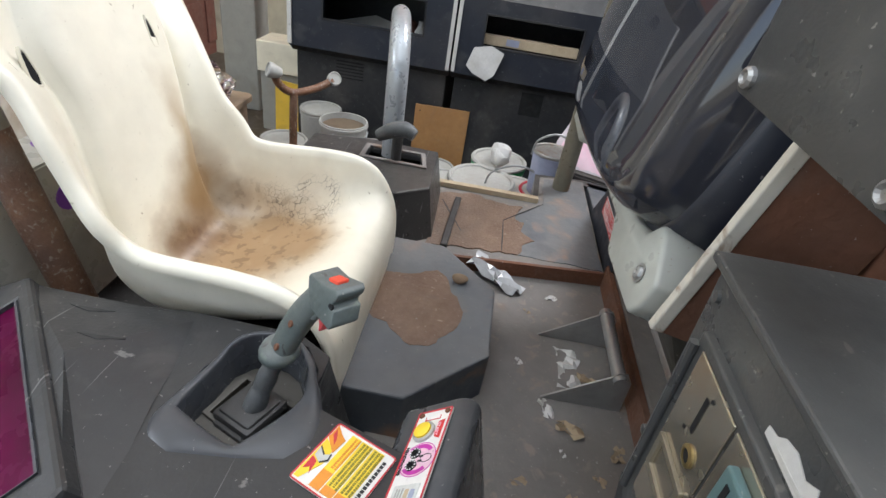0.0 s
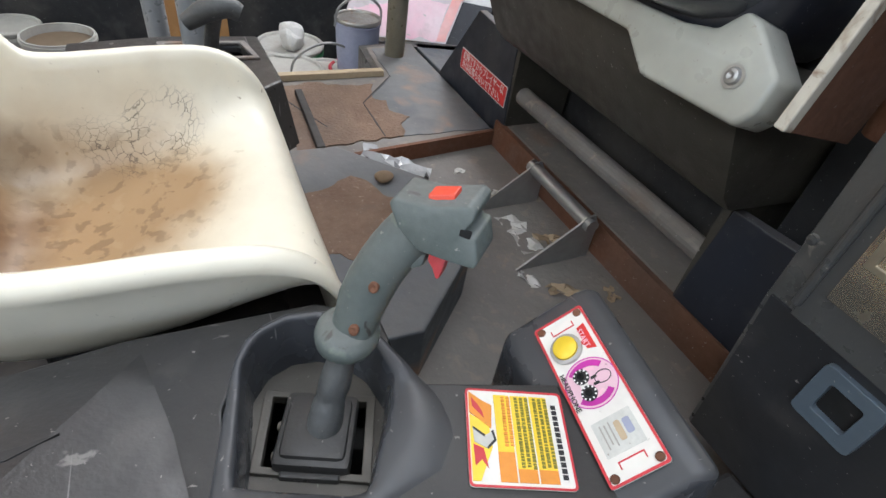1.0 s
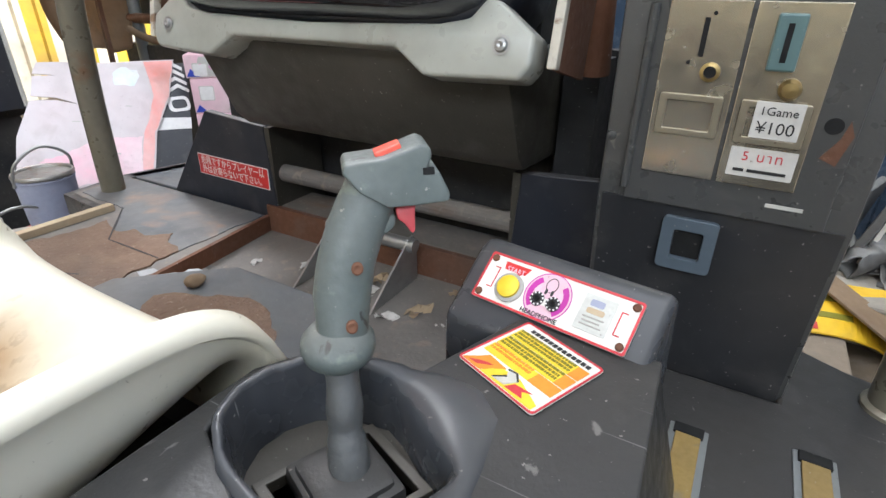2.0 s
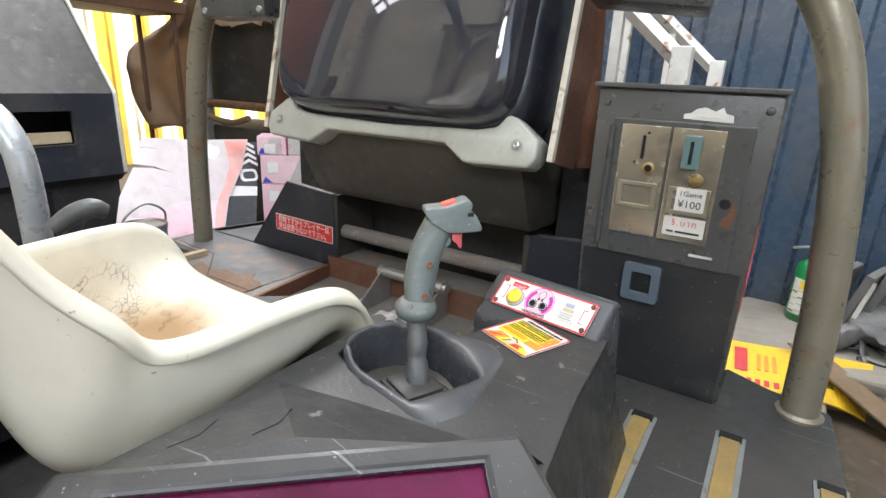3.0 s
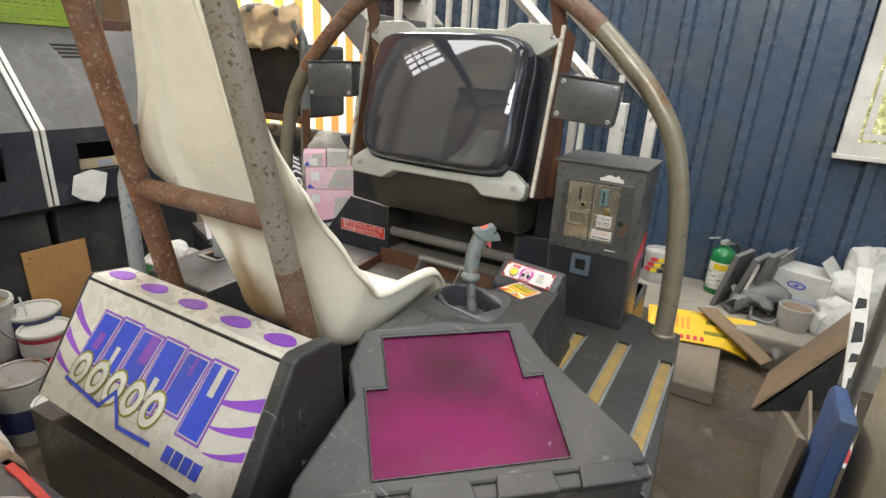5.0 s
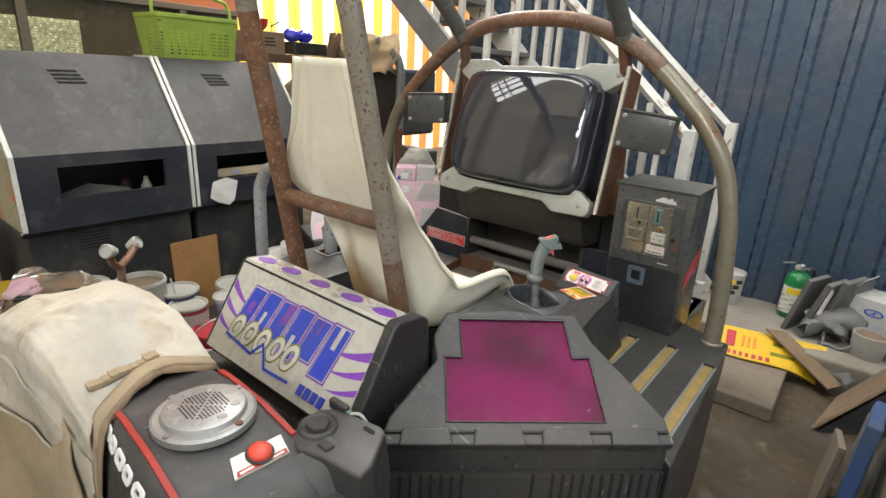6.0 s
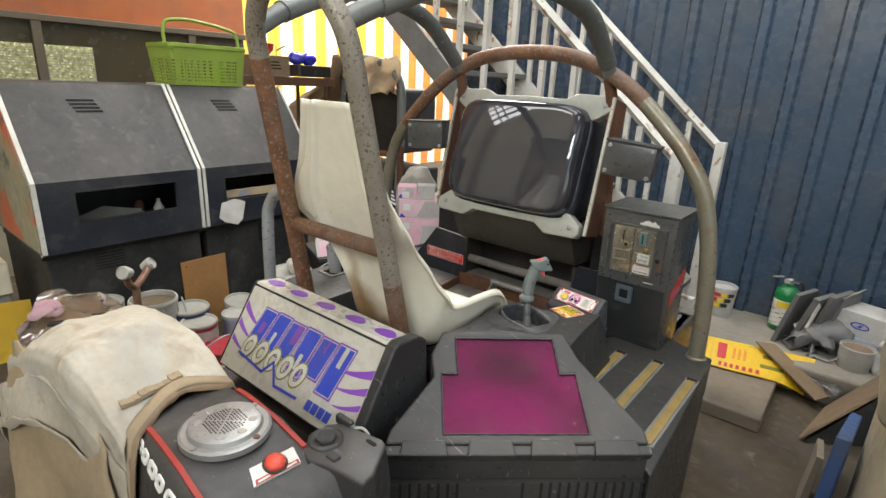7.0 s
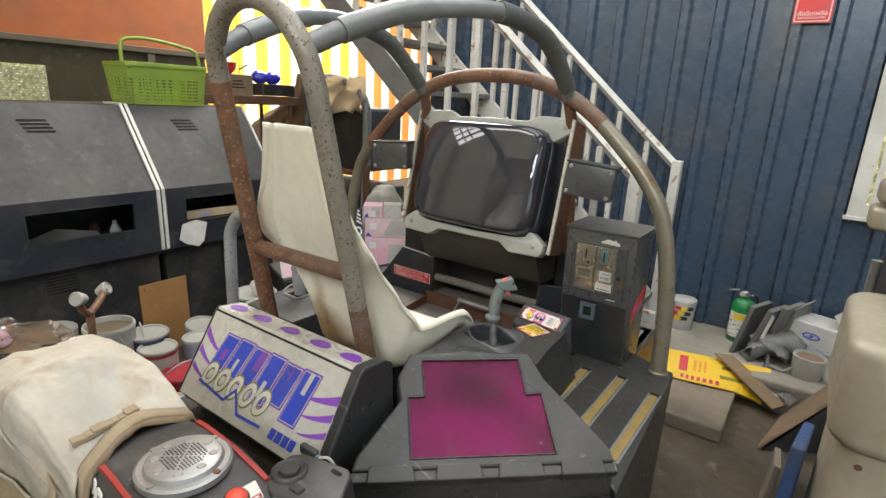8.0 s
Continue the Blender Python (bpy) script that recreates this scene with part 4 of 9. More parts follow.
def smooth_ring(pts, per=4):
    n = len(pts)
    out = []
    for i in range(n):
        a, c, d, e = (Vector((*pts[(i + k) % n], 0)) for k in (-1, 0, 1, 2))
        for k in range(per):
            t = k / per
            v = 0.5 * ((2 * c) + (d - a) * t + (2 * a - 5 * c + 4 * d - e) * t * t + (3 * c - a - 3 * d + e) * t ** 3)
            out.append((v.x, v.y))
    return out


def rect_on(c, w, h, turn):
    a = radians(turn)
    return [(c[0] + x * math.cos(a) - y * math.sin(a), c[1] + x * math.sin(a) + y * math.cos(a)) for x, y in ((-w / 2, -h / 2), (w / 2, -h / 2), (w / 2, h / 2), (-w / 2, h / 2))]


console = right_console()
console.location = (0.0145, -0.022, 0.0238)

# start plate
plate_m = axes((0.4752, 0.0735, 0.7834), (0.985, -0.160, 0), (0.122, 0.754, 0.646))
plate_m = shifted(plate_m, 0, 0, 0.0012) @ Matrix.Diagonal((0.87, 0.90, 1, 1))
pl = part("start_plate", prism(rrect(0.178, 0.056, 0.003, 3), 0, 0.002, m=plate_m), M_plate_white, console, "white and pink start plate with yellow button")
edge = prism(rrect(0.178, 0.056, 0.003, 3), 0.002, 0.0026, m=plate_m, holes=(rrect(0.173, 0.051, 0.002, 3),))
part("plate_border", edge, M_red_ink, pl)
part("button_ring", lathe([(0.0165, 0.002), (0.0165, 0.005), (0.013, 0.006), (0.013, 0.002)], 24, shifted(plate_m, -0.050, -0.006)), M_pale_lid, pl)
part("start_button", lathe([(0.0125, 0.002), (0.0125, 0.008), (0.010, 0.0095), (0.0001, 0.010)], 24, shifted(plate_m, -0.050, -0.006)), M_yellow_ink, pl, "yellow push button", True)
part("start_badge", prism([(-0.066, 0.0125), (-0.040, 0.0125), (-0.036, 0.0215), (-0.068, 0.0215)], 0.002, 0.0024, m=plate_m), M_red_sticker, pl, "red start badge")
part("badge_point", prism([(-0.049, 0.0085), (-0.043, 0.0128), (-0.051, 0.0128)], 0.002, 0.0024, m=plate_m), M_red_sticker, pl)
lettering("start_word", "START", shifted(plate_m, -0.052, 0.0140, 0.0025), 0.0080, M_soft_pink, pl, squeeze=0.95)
part("disc_line", prism(circle(0.0262, 36, -0.006, 0.0), 0.002, 0.0024, m=plate_m, holes=(circle(0.0252, 36, -0.006, 0.0),)), M_magenta_ink, pl)
part("pale_disc", prism(circle(0.0250, 36, -0.006, 0.0), 0.002, 0.0023, m=plate_m), M_pink_card, pl, "pale pink disc")
for a0 in (-52, 128):
    arc = [(-0.006 + r_ * math.cos(radians(a)), r_ * math.sin(radians(a))) for r_, seq in ((0.0232, range(a0, a0 + 105, 7)), (0.0170, range(a0 + 98, a0 - 7, -7))) for a in seq]
    part("pink_arc", prism(arc, 0.0023, 0.0027, m=plate_m), M_magenta_ink, pl)
    arc = [(-0.006 + r_ * math.cos(radians(a)), r_ * math.sin(radians(a))) for r_, seq in ((0.0160, range(a0 + 15, a0 + 90, 7)), (0.0122, range(a0 + 85, a0 + 8, -7))) for a in seq]
    part("pink_arc", prism(arc, 0.0023, 0.0027, m=plate_m), M_soft_pink, pl)
part("white_field", prism([(-0.016, -0.011), (0.004, -0.011), (0.004, -0.003), (-0.016, -0.003)], 0.0023, 0.0026, m=plate_m), M_plate_white, pl)
lettering("headphone_word", "HEADPHONE", shifted(plate_m, -0.006, -0.0225, 0.0028), 0.0072, M_black_ink, pl)
part("headband", prism([(-0.006 + 0.0066 * math.cos(a), 0.0125 + 0.0085 * math.sin(a)) for a in (2 * math.pi * k / 24 for k in range(24))], 0.0025, 0.0029, m=plate_m, holes=([(-0.006 + 0.0058 * math.cos(a), 0.0125 + 0.0077 * math.sin(a)) for a in (2 * math.pi * k / 24 for k in range(24))],)), M_black_ink, pl)
for ex_ in (-0.0095, -0.0025):
    part("ear_pad", prism(rrect(0.0028, 0.0062, 0.001, 2, ex_, 0.0045), 0.0025, 0.0030, m=plate_m), M_black_ink, pl)
for jx in (-0.0150, 0.0035):
    jm = shifted(plate_m, jx, -0.006)
    jk = part("headphone_jack", prism(circle(0.0078, 24), 0.002, 0.0042, m=jm), M_black_ink, pl, "black jack ring with white notches")
    for k in range(10):
        part("white_notch", box(-0.0008, 0.0008, 0.0058, 0.0076, 0.0041, 0.0046, m=jm @ Matrix.Rotation(2 * math.pi * k / 10, 4, "Z")), M_white_ink, jk)
    part("jack_hole", lathe([(0.0034, 0.0042), (0.0034, 0.0060), (0.0022, 0.0060), (0.0022, 0.0044)], 14, jm), M_slot, jk)
part("faded_label", prism(rrect(0.034, 0.038, 0.001, 2, 0.048, 0.0), 0.002, 0.0026, m=plate_m), M_silver_label, pl, "sun-faded grey label")
part("blue_patch", prism(rrect(0.015, 0.007, 0.002, 2, 0.046, 0.011), 0.0026, 0.0029, m=plate_m), M_can_blue, pl)
part("tan_patch", prism(rrect(0.019, 0.006, 0.002, 2, 0.047, 0.0025), 0.0026, 0.0029, m=plate_m), M_pale_wood, pl)
bars("label_print", [(0.036 + 0.001 * (k % 2), -0.005 - k * 0.0042, 0.023 - 0.004 * (k % 2), 0.0014) for k in range(3)], shifted(plate_m, 0, 0, 0.0026), M_pale_lid, pl)
for sx_, sy_ in ((-0.082, 0.021), (-0.082, -0.021), (0.082, 0.021), (0.082, -0.021)):
    part("screw", lathe([(0.0042, 0.002), (0.0042, 0.0036), (0.003, 0.0045), (0.0001, 0.0045)], 12, shifted(plate_m, sx_, sy_)), M_rust, pl)
for ex_ in (-1, 1):
    for x0, x1, y0, y1 in ((0.0705, 0.0718, -0.0125, 0.0125), (0.0718, 0.0775, 0.0113, 0.0125), (0.0718, 0.0775, -0.0125, -0.0113)):
        part("red_bracket", box(min(ex_ * x0, ex_ * x1), max(ex_ * x0, ex_ * x1), y0, y1, 0.002, 0.0025, m=plate_m), M_red_ink, pl)

# yellow instruction sticker on the console top
st_m = axes((0.4845, -0.0045, 0.7675), (0.084, -0.036, 0), (0.036, 0.084, 0)) @ Matrix.Diagonal((0.875, 0.895, 1, 1))
stk = part("instruction_sticker", prism(rrect(0.096, 0.092, 0.004, 3), 0, 0.0012, m=st_m), M_plate_white, console, "yellow play-instruction sticker with red border")
part("sticker_border", prism(rrect(0.096, 0.092, 0.004, 3), 0.0012, 0.0017, m=st_m, holes=(rrect(0.092, 0.088, 0.003, 3),)), M_red_ink, stk)
for k, (x0, x1, y0, y1) in enumerate(((-0.042, 0.031, 0.0145, 0.031), (-0.042, 0.031, -0.0035, 0.0130), (-0.042, 0.016, -0.0195, -0.0050))):
    part("yellow_field", prism([(x0, y0), (x1, y0), (x1, y1), (x0, y1)], 0.0012, 0.0018, m=st_m), M_yellow_ink, stk)
    part("orange_field", prism([(x1, y0), (0.043, y0), (0.043, y1), (x1, y1)], 0.0012, 0.0018, m=st_m), M_orange_ink, stk)
rs = random.Random(3)
for k in range(8):
    row, x = [], -0.040
    while x < (0.029 if k < 6 else 0.010):
        w = rs.uniform(0.0012, 0.0032)
        row.append((x, 0.0275 - 0.0050 * k - 0.0026 * (k // 3), w, 0.0030))
        x += w + rs.uniform(0.0006, 0.0014)
    bars("sticker_print", row, shifted(st_m, 0, 0, 0.0018), M_olive_ink if k < 6 else M_orange_ink, stk)
bars("sticker_title", [(-0.034 + k * 0.0057, 0.0345, 0.0043, 0.0046) for k in range(13)], shifted(st_m, 0, 0, 0.0012), M_black_ink, stk)
part("yellow_ground", prism([(-0.020, -0.043), (0.043, -0.043), (0.043, -0.036), (0.012, -0.024), (-0.010, -0.026)], 0.0012, 0.0019, m=st_m), M_yellow_ink, stk)
part("orange_flash", prism([(-0.044, -0.043), (-0.022, -0.043), (-0.006, -0.024), (-0.030, -0.022), (-0.034, -0.030)], 0.0012, 0.0022, m=st_m), M_orange_ink, stk)
part("red_flash", prism([(-0.038, -0.041), (-0.028, -0.040), (-0.016, -0.030), (-0.022, -0.031), (-0.030, -0.035)], 0.0022, 0.0025, m=st_m), M_red_ink, stk)
part("red_flash", prism([(0.010, -0.041), (0.030, -0.040), (0.024, -0.034), (0.032, -0.029), (0.014, -0.032)], 0.0019, 0.0024, m=st_m), M_red_ink, stk)
part("grey_craft", prism([(-0.006, -0.041), (0.008, -0.040), (0.014, -0.028), (0.006, -0.020), (-0.004, -0.022), (0.002, -0.031)], 0.0019, 0.0026, m=st_m), M_grey_ink, stk)
part("dark_outline", prism([(-0.004, -0.0225), (0.006, -0.0205), (0.0145, -0.028), (0.013, -0.0292), (0.005, -0.0225), (-0.003, -0.0245)], 0.0026, 0.0029, m=st_m), M_black_ink, stk)
part("dark_outline", prism([(-0.007, -0.041), (-0.005, -0.041), (0.003, -0.031), (0.001, -0.030)], 0.0026, 0.0029, m=st_m), M_black_ink, stk)


# ---- left console with throttle ----
def left_console():
    top = [(-0.36, -0.045), (-0.60, -0.055), (-0.61, -0.25), (-0.58, -0.42), (-0.30, -0.42), (-0.30, -0.12)]
    sk = [(-0.33, -0.01), (-0.63, -0.02), (-0.64, -0.25), (-0.61, -0.46), (-0.265, -0.46), (-0.265, -0.09)]
    fr = [(-0.475, -0.085), (-0.545, -0.10), (-0.55, -0.245), (-0.48, -0.245)]
    con = part("throttle_console", prism(top, 0.690, 0.710, 0.006, holes=(fr,)), M_plastic, base, "dark plastic throttle console")
    part("console_skirt", loft([loop_at(0.70, top), loop_at(0.50, sk)], caps=False), M_plastic, con)
    part("throttle_frame", prism([(-0.462, -0.07), (-0.558, -0.088), (-0.564, -0.26), (-0.468, -0.26)], 0.709, 0.716, 0.003, holes=(fr,)), M_deck, con, "dusty metal frame")
    part("throttle_floor", prism([(-0.47, -0.08), (-0.55, -0.095), (-0.555, -0.25), (-0.475, -0.25)], 0.655, 0.665), M_black, con)
    # low black strip along the dark gap in front of it
    part("edge_strip", prism([(-0.30, 0.004), (-0.30, 0.022), (-0.575, 0.034), (-0.575, 0.016)], 0.575, 0.590, 0.003), M_black, con)
    lever = part("throttle_lever", tube([(-0.505, -0.165, 0.66), (-0.47, -0.158, 0.75), (-0.415, -0.148, 0.822)], 0.014, 14), M_rubber, base, "dusty black throttle grip")
    part("grip", tube([(-0.420, -0.20, 0.800), (-0.414, -0.165, 0.822), (-0.408, -0.13, 0.832), (-0.402, -0.105, 0.822)], 0.021, 14, radii=lambda s: 0.021 * (0.55 + 0.45 * math.sin(math.pi * min(1, max(0.0, 0.12 + 0.76 * s))))), M_rubber, lever, "", True)
    # round handle hoop beside it
    part("grab_hoop", tube([(-0.93, -0.262, 0.0), (-0.93, -0.262, 0.4), (-0.928, -0.261, 0.84), (-0.905, -0.257, 0.95), (-0.85, -0.246, 1.010), (-0.741, -0.224, 1.033), (-0.636, -0.203, 1.018), (-0.572, -0.190, 0.976), (-0.540, -0.184, 0.90), (-0.538, -0.184, 0.70)], 0.027, 20), M_pipe_light, base, "silver-grey tubular grab hoop", True)


left_console()

# ---- octagonal pedestal in front of the seat ----
OCT = [(-0.212, -0.30), (-0.212, 0.018), (-0.075, 0.146), (0.128, 0.144), (0.262, 0.008), (0.256, -0.30)]
ped = part("pedestal", prism(OCT, 0.515, 0.642, 0.004), M_deck_blue, base, "octagonal steel pedestal with worn blue-grey top")
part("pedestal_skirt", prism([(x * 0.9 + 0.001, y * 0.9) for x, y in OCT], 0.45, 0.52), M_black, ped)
patch = [(0.015 + (0.118 + 0.018 * math.sin(3 * a) + 0.012 * math.sin(5 * a + 1)) * math.cos(a) * 0.92, -0.02 + (0.120 + 0.016 * math.sin(2 * a)) * math.sin(a) * 0.85) for a in (2 * math.pi * k / 30 for k in range(30))]
part("rust_patch", prism(ragged(patch, 0.009, 0.01, 30.0), 0.641, 0.6432), M_rust_dirt, ped, "round patch of gritty rust")

# ---- pedal bracket in the foot well ----
brk = thing("pedal_bracket", (-0.03, 0.40, 0.535), "bare grey steel foot-bar bracket with two triangular plates", "bracket")
part("bar", tube([(-0.090, 0.393, 0.624), (0.120, 0.393, 0.624)], 0.0135, 18, straight=True), M_steel_grey, brk, "", True)
for bx_ in (-0.076, 0.106):
    m = Matrix(((0, 0, 1, bx_), (1, 0, 0, 0), (0, 1, 0, 0), (0, 0, 0, 1)))
    tri2 = [(0.262, 0.541), (0.418, 0.541), (0.416, 0.619), (0.404, 0.640), (0.386, 0.638), (0.376, 0.625)]
    part("plate", prism(tri2, -0.002, 0.002, m=m), M_steel_grey, brk)
    part("bolt", lathe([(0.006, -0.006), (0.006, 0.006)], 8, m @ Matrix.Translation((0.393, 0.624, 0))), M_rust, brk)


# ---- bucket seat ----
def bucket_seat():
    st = thing("bucket_seat", (0.08, -0.375, 0.62), "yellowed cream fibreglass bucket seat with brown stained pan", "seat")
    # stations along the seat: middle (y, z), rim (y, z), centre x, half width, 0 pan .. 1 backrest
    rows = [((-0.100, 0.612), (-0.102, 0.618), 0.078, 0.196, 0.0), ((-0.094, 0.675), (-0.099, 0.695), 0.078, 0.208, 0.0), ((-0.100, 0.738), (-0.108, 0.772), 0.078, 0.214, 0.0),
            ((-0.132, 0.764), (-0.136, 0.826), 0.078, 0.216, 0.0), ((-0.19, 0.748), (-0.182, 0.853), 0.078, 0.216, 0.0), ((-0.26, 0.722), (-0.250, 0.858), 0.077, 0.212, 0.0),
            ((-0.33, 0.706), (-0.315, 0.856), 0.076, 0.208, 0.0), ((-0.39, 0.700), (-0.365, 0.856), 0.075, 0.204, 0.1), ((-0.437, 0.712), (-0.398, 0.865), 0.074, 0.200, 0.25),
            ((-0.470, 0.752), (-0.424, 0.900), 0.074, 0.204, 0.5), ((-0.492, 0.820), (-0.460, 0.945), 0.068, 0.196, 0.7), ((-0.513, 0.905), (-0.492, 1.000), 0.055, 0.199, 0.85),
            ((-0.540, 0.995), (-0.535, 1.060), 0.032, 0.204, 1.0), ((-0.576, 1.085), (-0.588, 1.125), 0.023, 0.226, 1.0), ((-0.610, 1.185), (-0.606, 1.205), 0.010, 0.192, 1.0),
            ((-0.636, 1.285), (-0.622, 1.292), 0.025, 0.147, 1.0), ((-0.661, 1.385), (-0.648, 1.386), 0.045, 0.120, 1.0), ((-0.681, 1.458), (-0.667, 1.456), 0.055, 0.099, 1.0)]
    per = 4

    def eased(vals):
        return smooth_path([(*v, 0) if len(v) == 2 else (*v,) for v in vals], per)

    mid, rim = eased([r[0] for r in rows]), eased([r[1] for r in rows])
    rest = eased([(r[2], r[3], r[4]) for r in rows])
    pan = smooth_path([(0, 0, 0), (0.5, 0.02, 0), (0.80, 0.13, 0), (0.945, 0.46, 0), (1, 1, 0)], 6)
    back = smooth_path([(0, 0, 0), (0.60, -0.04, 0), (0.70, 0.05, 0), (0.80, 0.50, 0), (1, 1, 0)], 6)
    loops = []
    for c, r, (cx, w, k) in zip(mid, rim, rest):
        k = max(0.0, min(1.0, k))
        half = []
        for a, e in zip(pan, back):
            u, g = a.x + (e.x - a.x) * k, a.y + (e.y - a.y) * k
            # channel between the flat middle of the backrest and its wings
            sag = -0.024 * k * min(1.0, max(0.0, (0.65 - u) / 0.07)) * min(1.0, w / 0.22)
            half.append((w * u, c.x + (r.x - c.x) * g - sag, c.y + (r.y - c.y) * g))
        fy, fz = (r.x - c.x), (r.y - c.y)
        ln = max(1e-4, math.hypot(fy, fz))
        fy, fz = fy / ln, fz / ln
        wx, wy, wz = half[-1]
        # the lip rolls outwards and back, broadest beside the shoulders
        g = 1.0 + 0.25 * k * max(0.0, min(1.0, (wx - 0.10) / 0.12))
        half += [(wx + 0.006 * g, wy + 0.004 * fy, wz + 0.004 * fz), (wx + 0.013 * g, wy - 0.002 * g * fy, wz - 0.002 * g * fz), (wx + 0.019 * g, wy - 0.012 * g * fy, wz - 0.012 * g * fz)]
        loops.append([Vector((cx - x, y, z)) for x, y, z in reversed(half[1:])] + [Vector((cx + x, y, z)) for x, y, z in half])
    sh = part("shell", jitter(loft(loops, closed=False), 0.004, 5), M_shell, st, "", True, 75)
    so = sh.modifiers.new("thickness", "SOLIDIFY")
    so.thickness, so.offset = 0.007, 0.0
    # belt slots in the backrest: black inserts paint their shade, inside moulded rims
    for hx in (-0.060, 0.200):
        near = min((v.co + ORIGIN[st.name] for v in sh.data.vertices), key=lambda p: (p.x - hx) ** 2 + (p.z - 1.055) ** 2)
        m = axes((hx, near.y, 1.055), (-1, 0, 0), (0, -0.3, 1))
        slot = [(-0.0045, -0.016), (0.005, -0.018), (0.007, -0.006), (0.0035, 0.022), (0, 0.028), (-0.0025, 0.022), (-0.006, -0.004)]
        part("belt_slot", prism(slot, 0.0, 0.0052, m=m), M_slot, st, "black insert painted as the belt slot's shade")
        part("slot_rim", prism([(x * 1.45, y * 1.18) for x, y in slot], 0.0, 0.0068, 0.0012, m=m, holes=(slot,)), M_shell, st, "moulded rim of the slot", True, 40)
    part("seat_post", box(-0.07, 0.22, -0.40, -0.15, 0.58, 0.694, 0.02), M_black, st, "dark seat mount")
    return st


bucket_seat()


# ---- joystick ----
def joystick():
    js = thing("joystick", (0.42, -0.165, 0.66), "grey-green flight joystick with red trigger and button, worn paint", "joystick")
    # local frame at the collar: x to the side, y where the head points, z up the leaning shaft
    fwd, side = Vector((0.743, 0.669, 0)), Vector((0.669, -0.743, 0))
    lean = Vector((0, 0, 1)) - 0.44 * side
    J = Matrix((side, fwd, lean)).transposed().to_4x4()
    J.translation = (0.398, -0.137, 0.843)
    P = J @ Matrix(((0, 0, 1, 0), (1, 0, 0, 0), (0, 1, 0, 0), (0, 0, 0, 1)))
    blk = Matrix.Translation((0.421, -0.168, 0)) @ Matrix.Rotation(radians(-24), 4, "Z")
    part("pivot_block", box(-0.029, 0.029, -0.027, 0.027, 0.66, 0.766, 0.007, m=blk, bm=box(-0.034, 0.034, -0.031, 0.031, 0.742, 0.761, 0.005, m=blk)), M_plastic, js, "dusty pivot block", True, 40)
    part("pivot_fork", box(-0.039, -0.032, -0.024, 0.024, 0.66, 0.752, 0.002, m=blk, bm=box(0.032, 0.039, -0.024, 0.024, 0.66, 0.752, 0.002, m=blk)), M_plastic, js)
    for bx_, bz_ in ((-0.012, 0.738), (0.013, 0.734), (0.0, 0.708)):
        part("pivot_bolt", lathe([(0.0045, -0.003), (0.0045, 0.003), (0.003, 0.005), (0.0001, 0.005)], 10, blk @ axes((bx_, -0.0315, bz_), (1, 0, 0), (0, 0, 1))), M_pipe_mid, js)
    part("boot", tube([J @ Vector(p) for p in ((0, 0.001, -0.084), (0, 0.0, -0.055), (0.001, 0.001, -0.028), (0, 0, 0.0))], 0.0118, 20, 7, radii=lambda s: 0.0122 + 0.0007 * math.sin(s * 15) + (0.0016 if s < 0.3 else 0.0)), M_rubber, js, "wrapped rubber shaft", True, 80)
    part("collar", lathe([(0.010, -0.0105), (0.0185, -0.0095), (0.0235, -0.006), (0.0258, 0.0), (0.0250, 0.005), (0.0205, 0.0095), (0.0165, 0.012)], 28, J @ Matrix.Diagonal((0.94, 1.0, 1, 1))), M_stick, js, "", True, 70)
    # grip: oval sections whose back bows out behind the hand
    rows = []
    for z, back, front, w in ((0.008, -0.014, 0.0215, 0.0150), (0.020, -0.0136, 0.0232, 0.0146), (0.034, -0.0142, 0.0262, 0.0148), (0.052, -0.0106, 0.0310, 0.0152), (0.066, -0.0060, 0.0370, 0.0152), (0.078, -0.0010, 0.0440, 0.0148), (0.090, 0.0055, 0.0480, 0.0145), (0.102, 0.0130, 0.0520, 0.0140), (0.110, 0.0180, 0.0520, 0.0120)):
        c, h = (front + back) / 2, (front - back) / 2
        ring_ = []
        for k in range(24):
            a = 2 * math.pi * k / 24
            ring_.append(J @ Vector((w * math.copysign(abs(math.cos(a)) ** 0.85, math.cos(a)), c + h * math.sin(a), z + 0.06 * h * math.sin(a))))
        rows.append(ring_)
    part("grip", loft(rows), M_stick, js, "worn grey-green pistol grip", True, 70)
    part("grip_lip", prism([(0.034, 0.082), (0.0455, 0.082), (0.0450, 0.0735), (0.036, 0.068)], -0.0085, 0.0085, 0.003, m=P, seg=2), M_stick, js, "", True, 40)
    # head: blunt wedge with a thumb notch in its nose, wider behind than in front
    prof = [(0.0112, 0.1105), (0.0135, 0.1150), (0.040, 0.1175), (0.0655, 0.1260), (0.0715, 0.1235), (0.0722, 0.1180), (0.0685, 0.1120), (0.0700, 0.1085), (0.0765, 0.1085), (0.0830, 0.0945), (0.0815, 0.0900), (0.0600, 0.0885), (0.040, 0.0880), (0.022, 0.0980)]
    head = prism(prof, -0.0165, 0.0165, 0.0042, m=P, seg=3)
    part("head", head, M_stick, js, "wedge-shaped head", True, 32)
    part("thumb_button", box(-0.0065, 0.0065, -0.0095, 0.0095, -0.003, 0.0032, 0.001, m=J @ axes((0, 0.0440, 0.1190), (1, 0, 0), (0, 0.95, 0.30))), M_red_btn, js, "square red thumb button")
    # flush black mark paints the shade of a hollow in the nose
    part("thumb_notch", box(-0.004, 0.004, -0.0022, 0.0022, -0.002, 0.0004, 0.0005, m=J @ axes((0.0165, 0.0690, 0.1095), (0, 1, 0), (0, 0, 1))), M_slot, js, "flush black mark painted as a notch's shade")
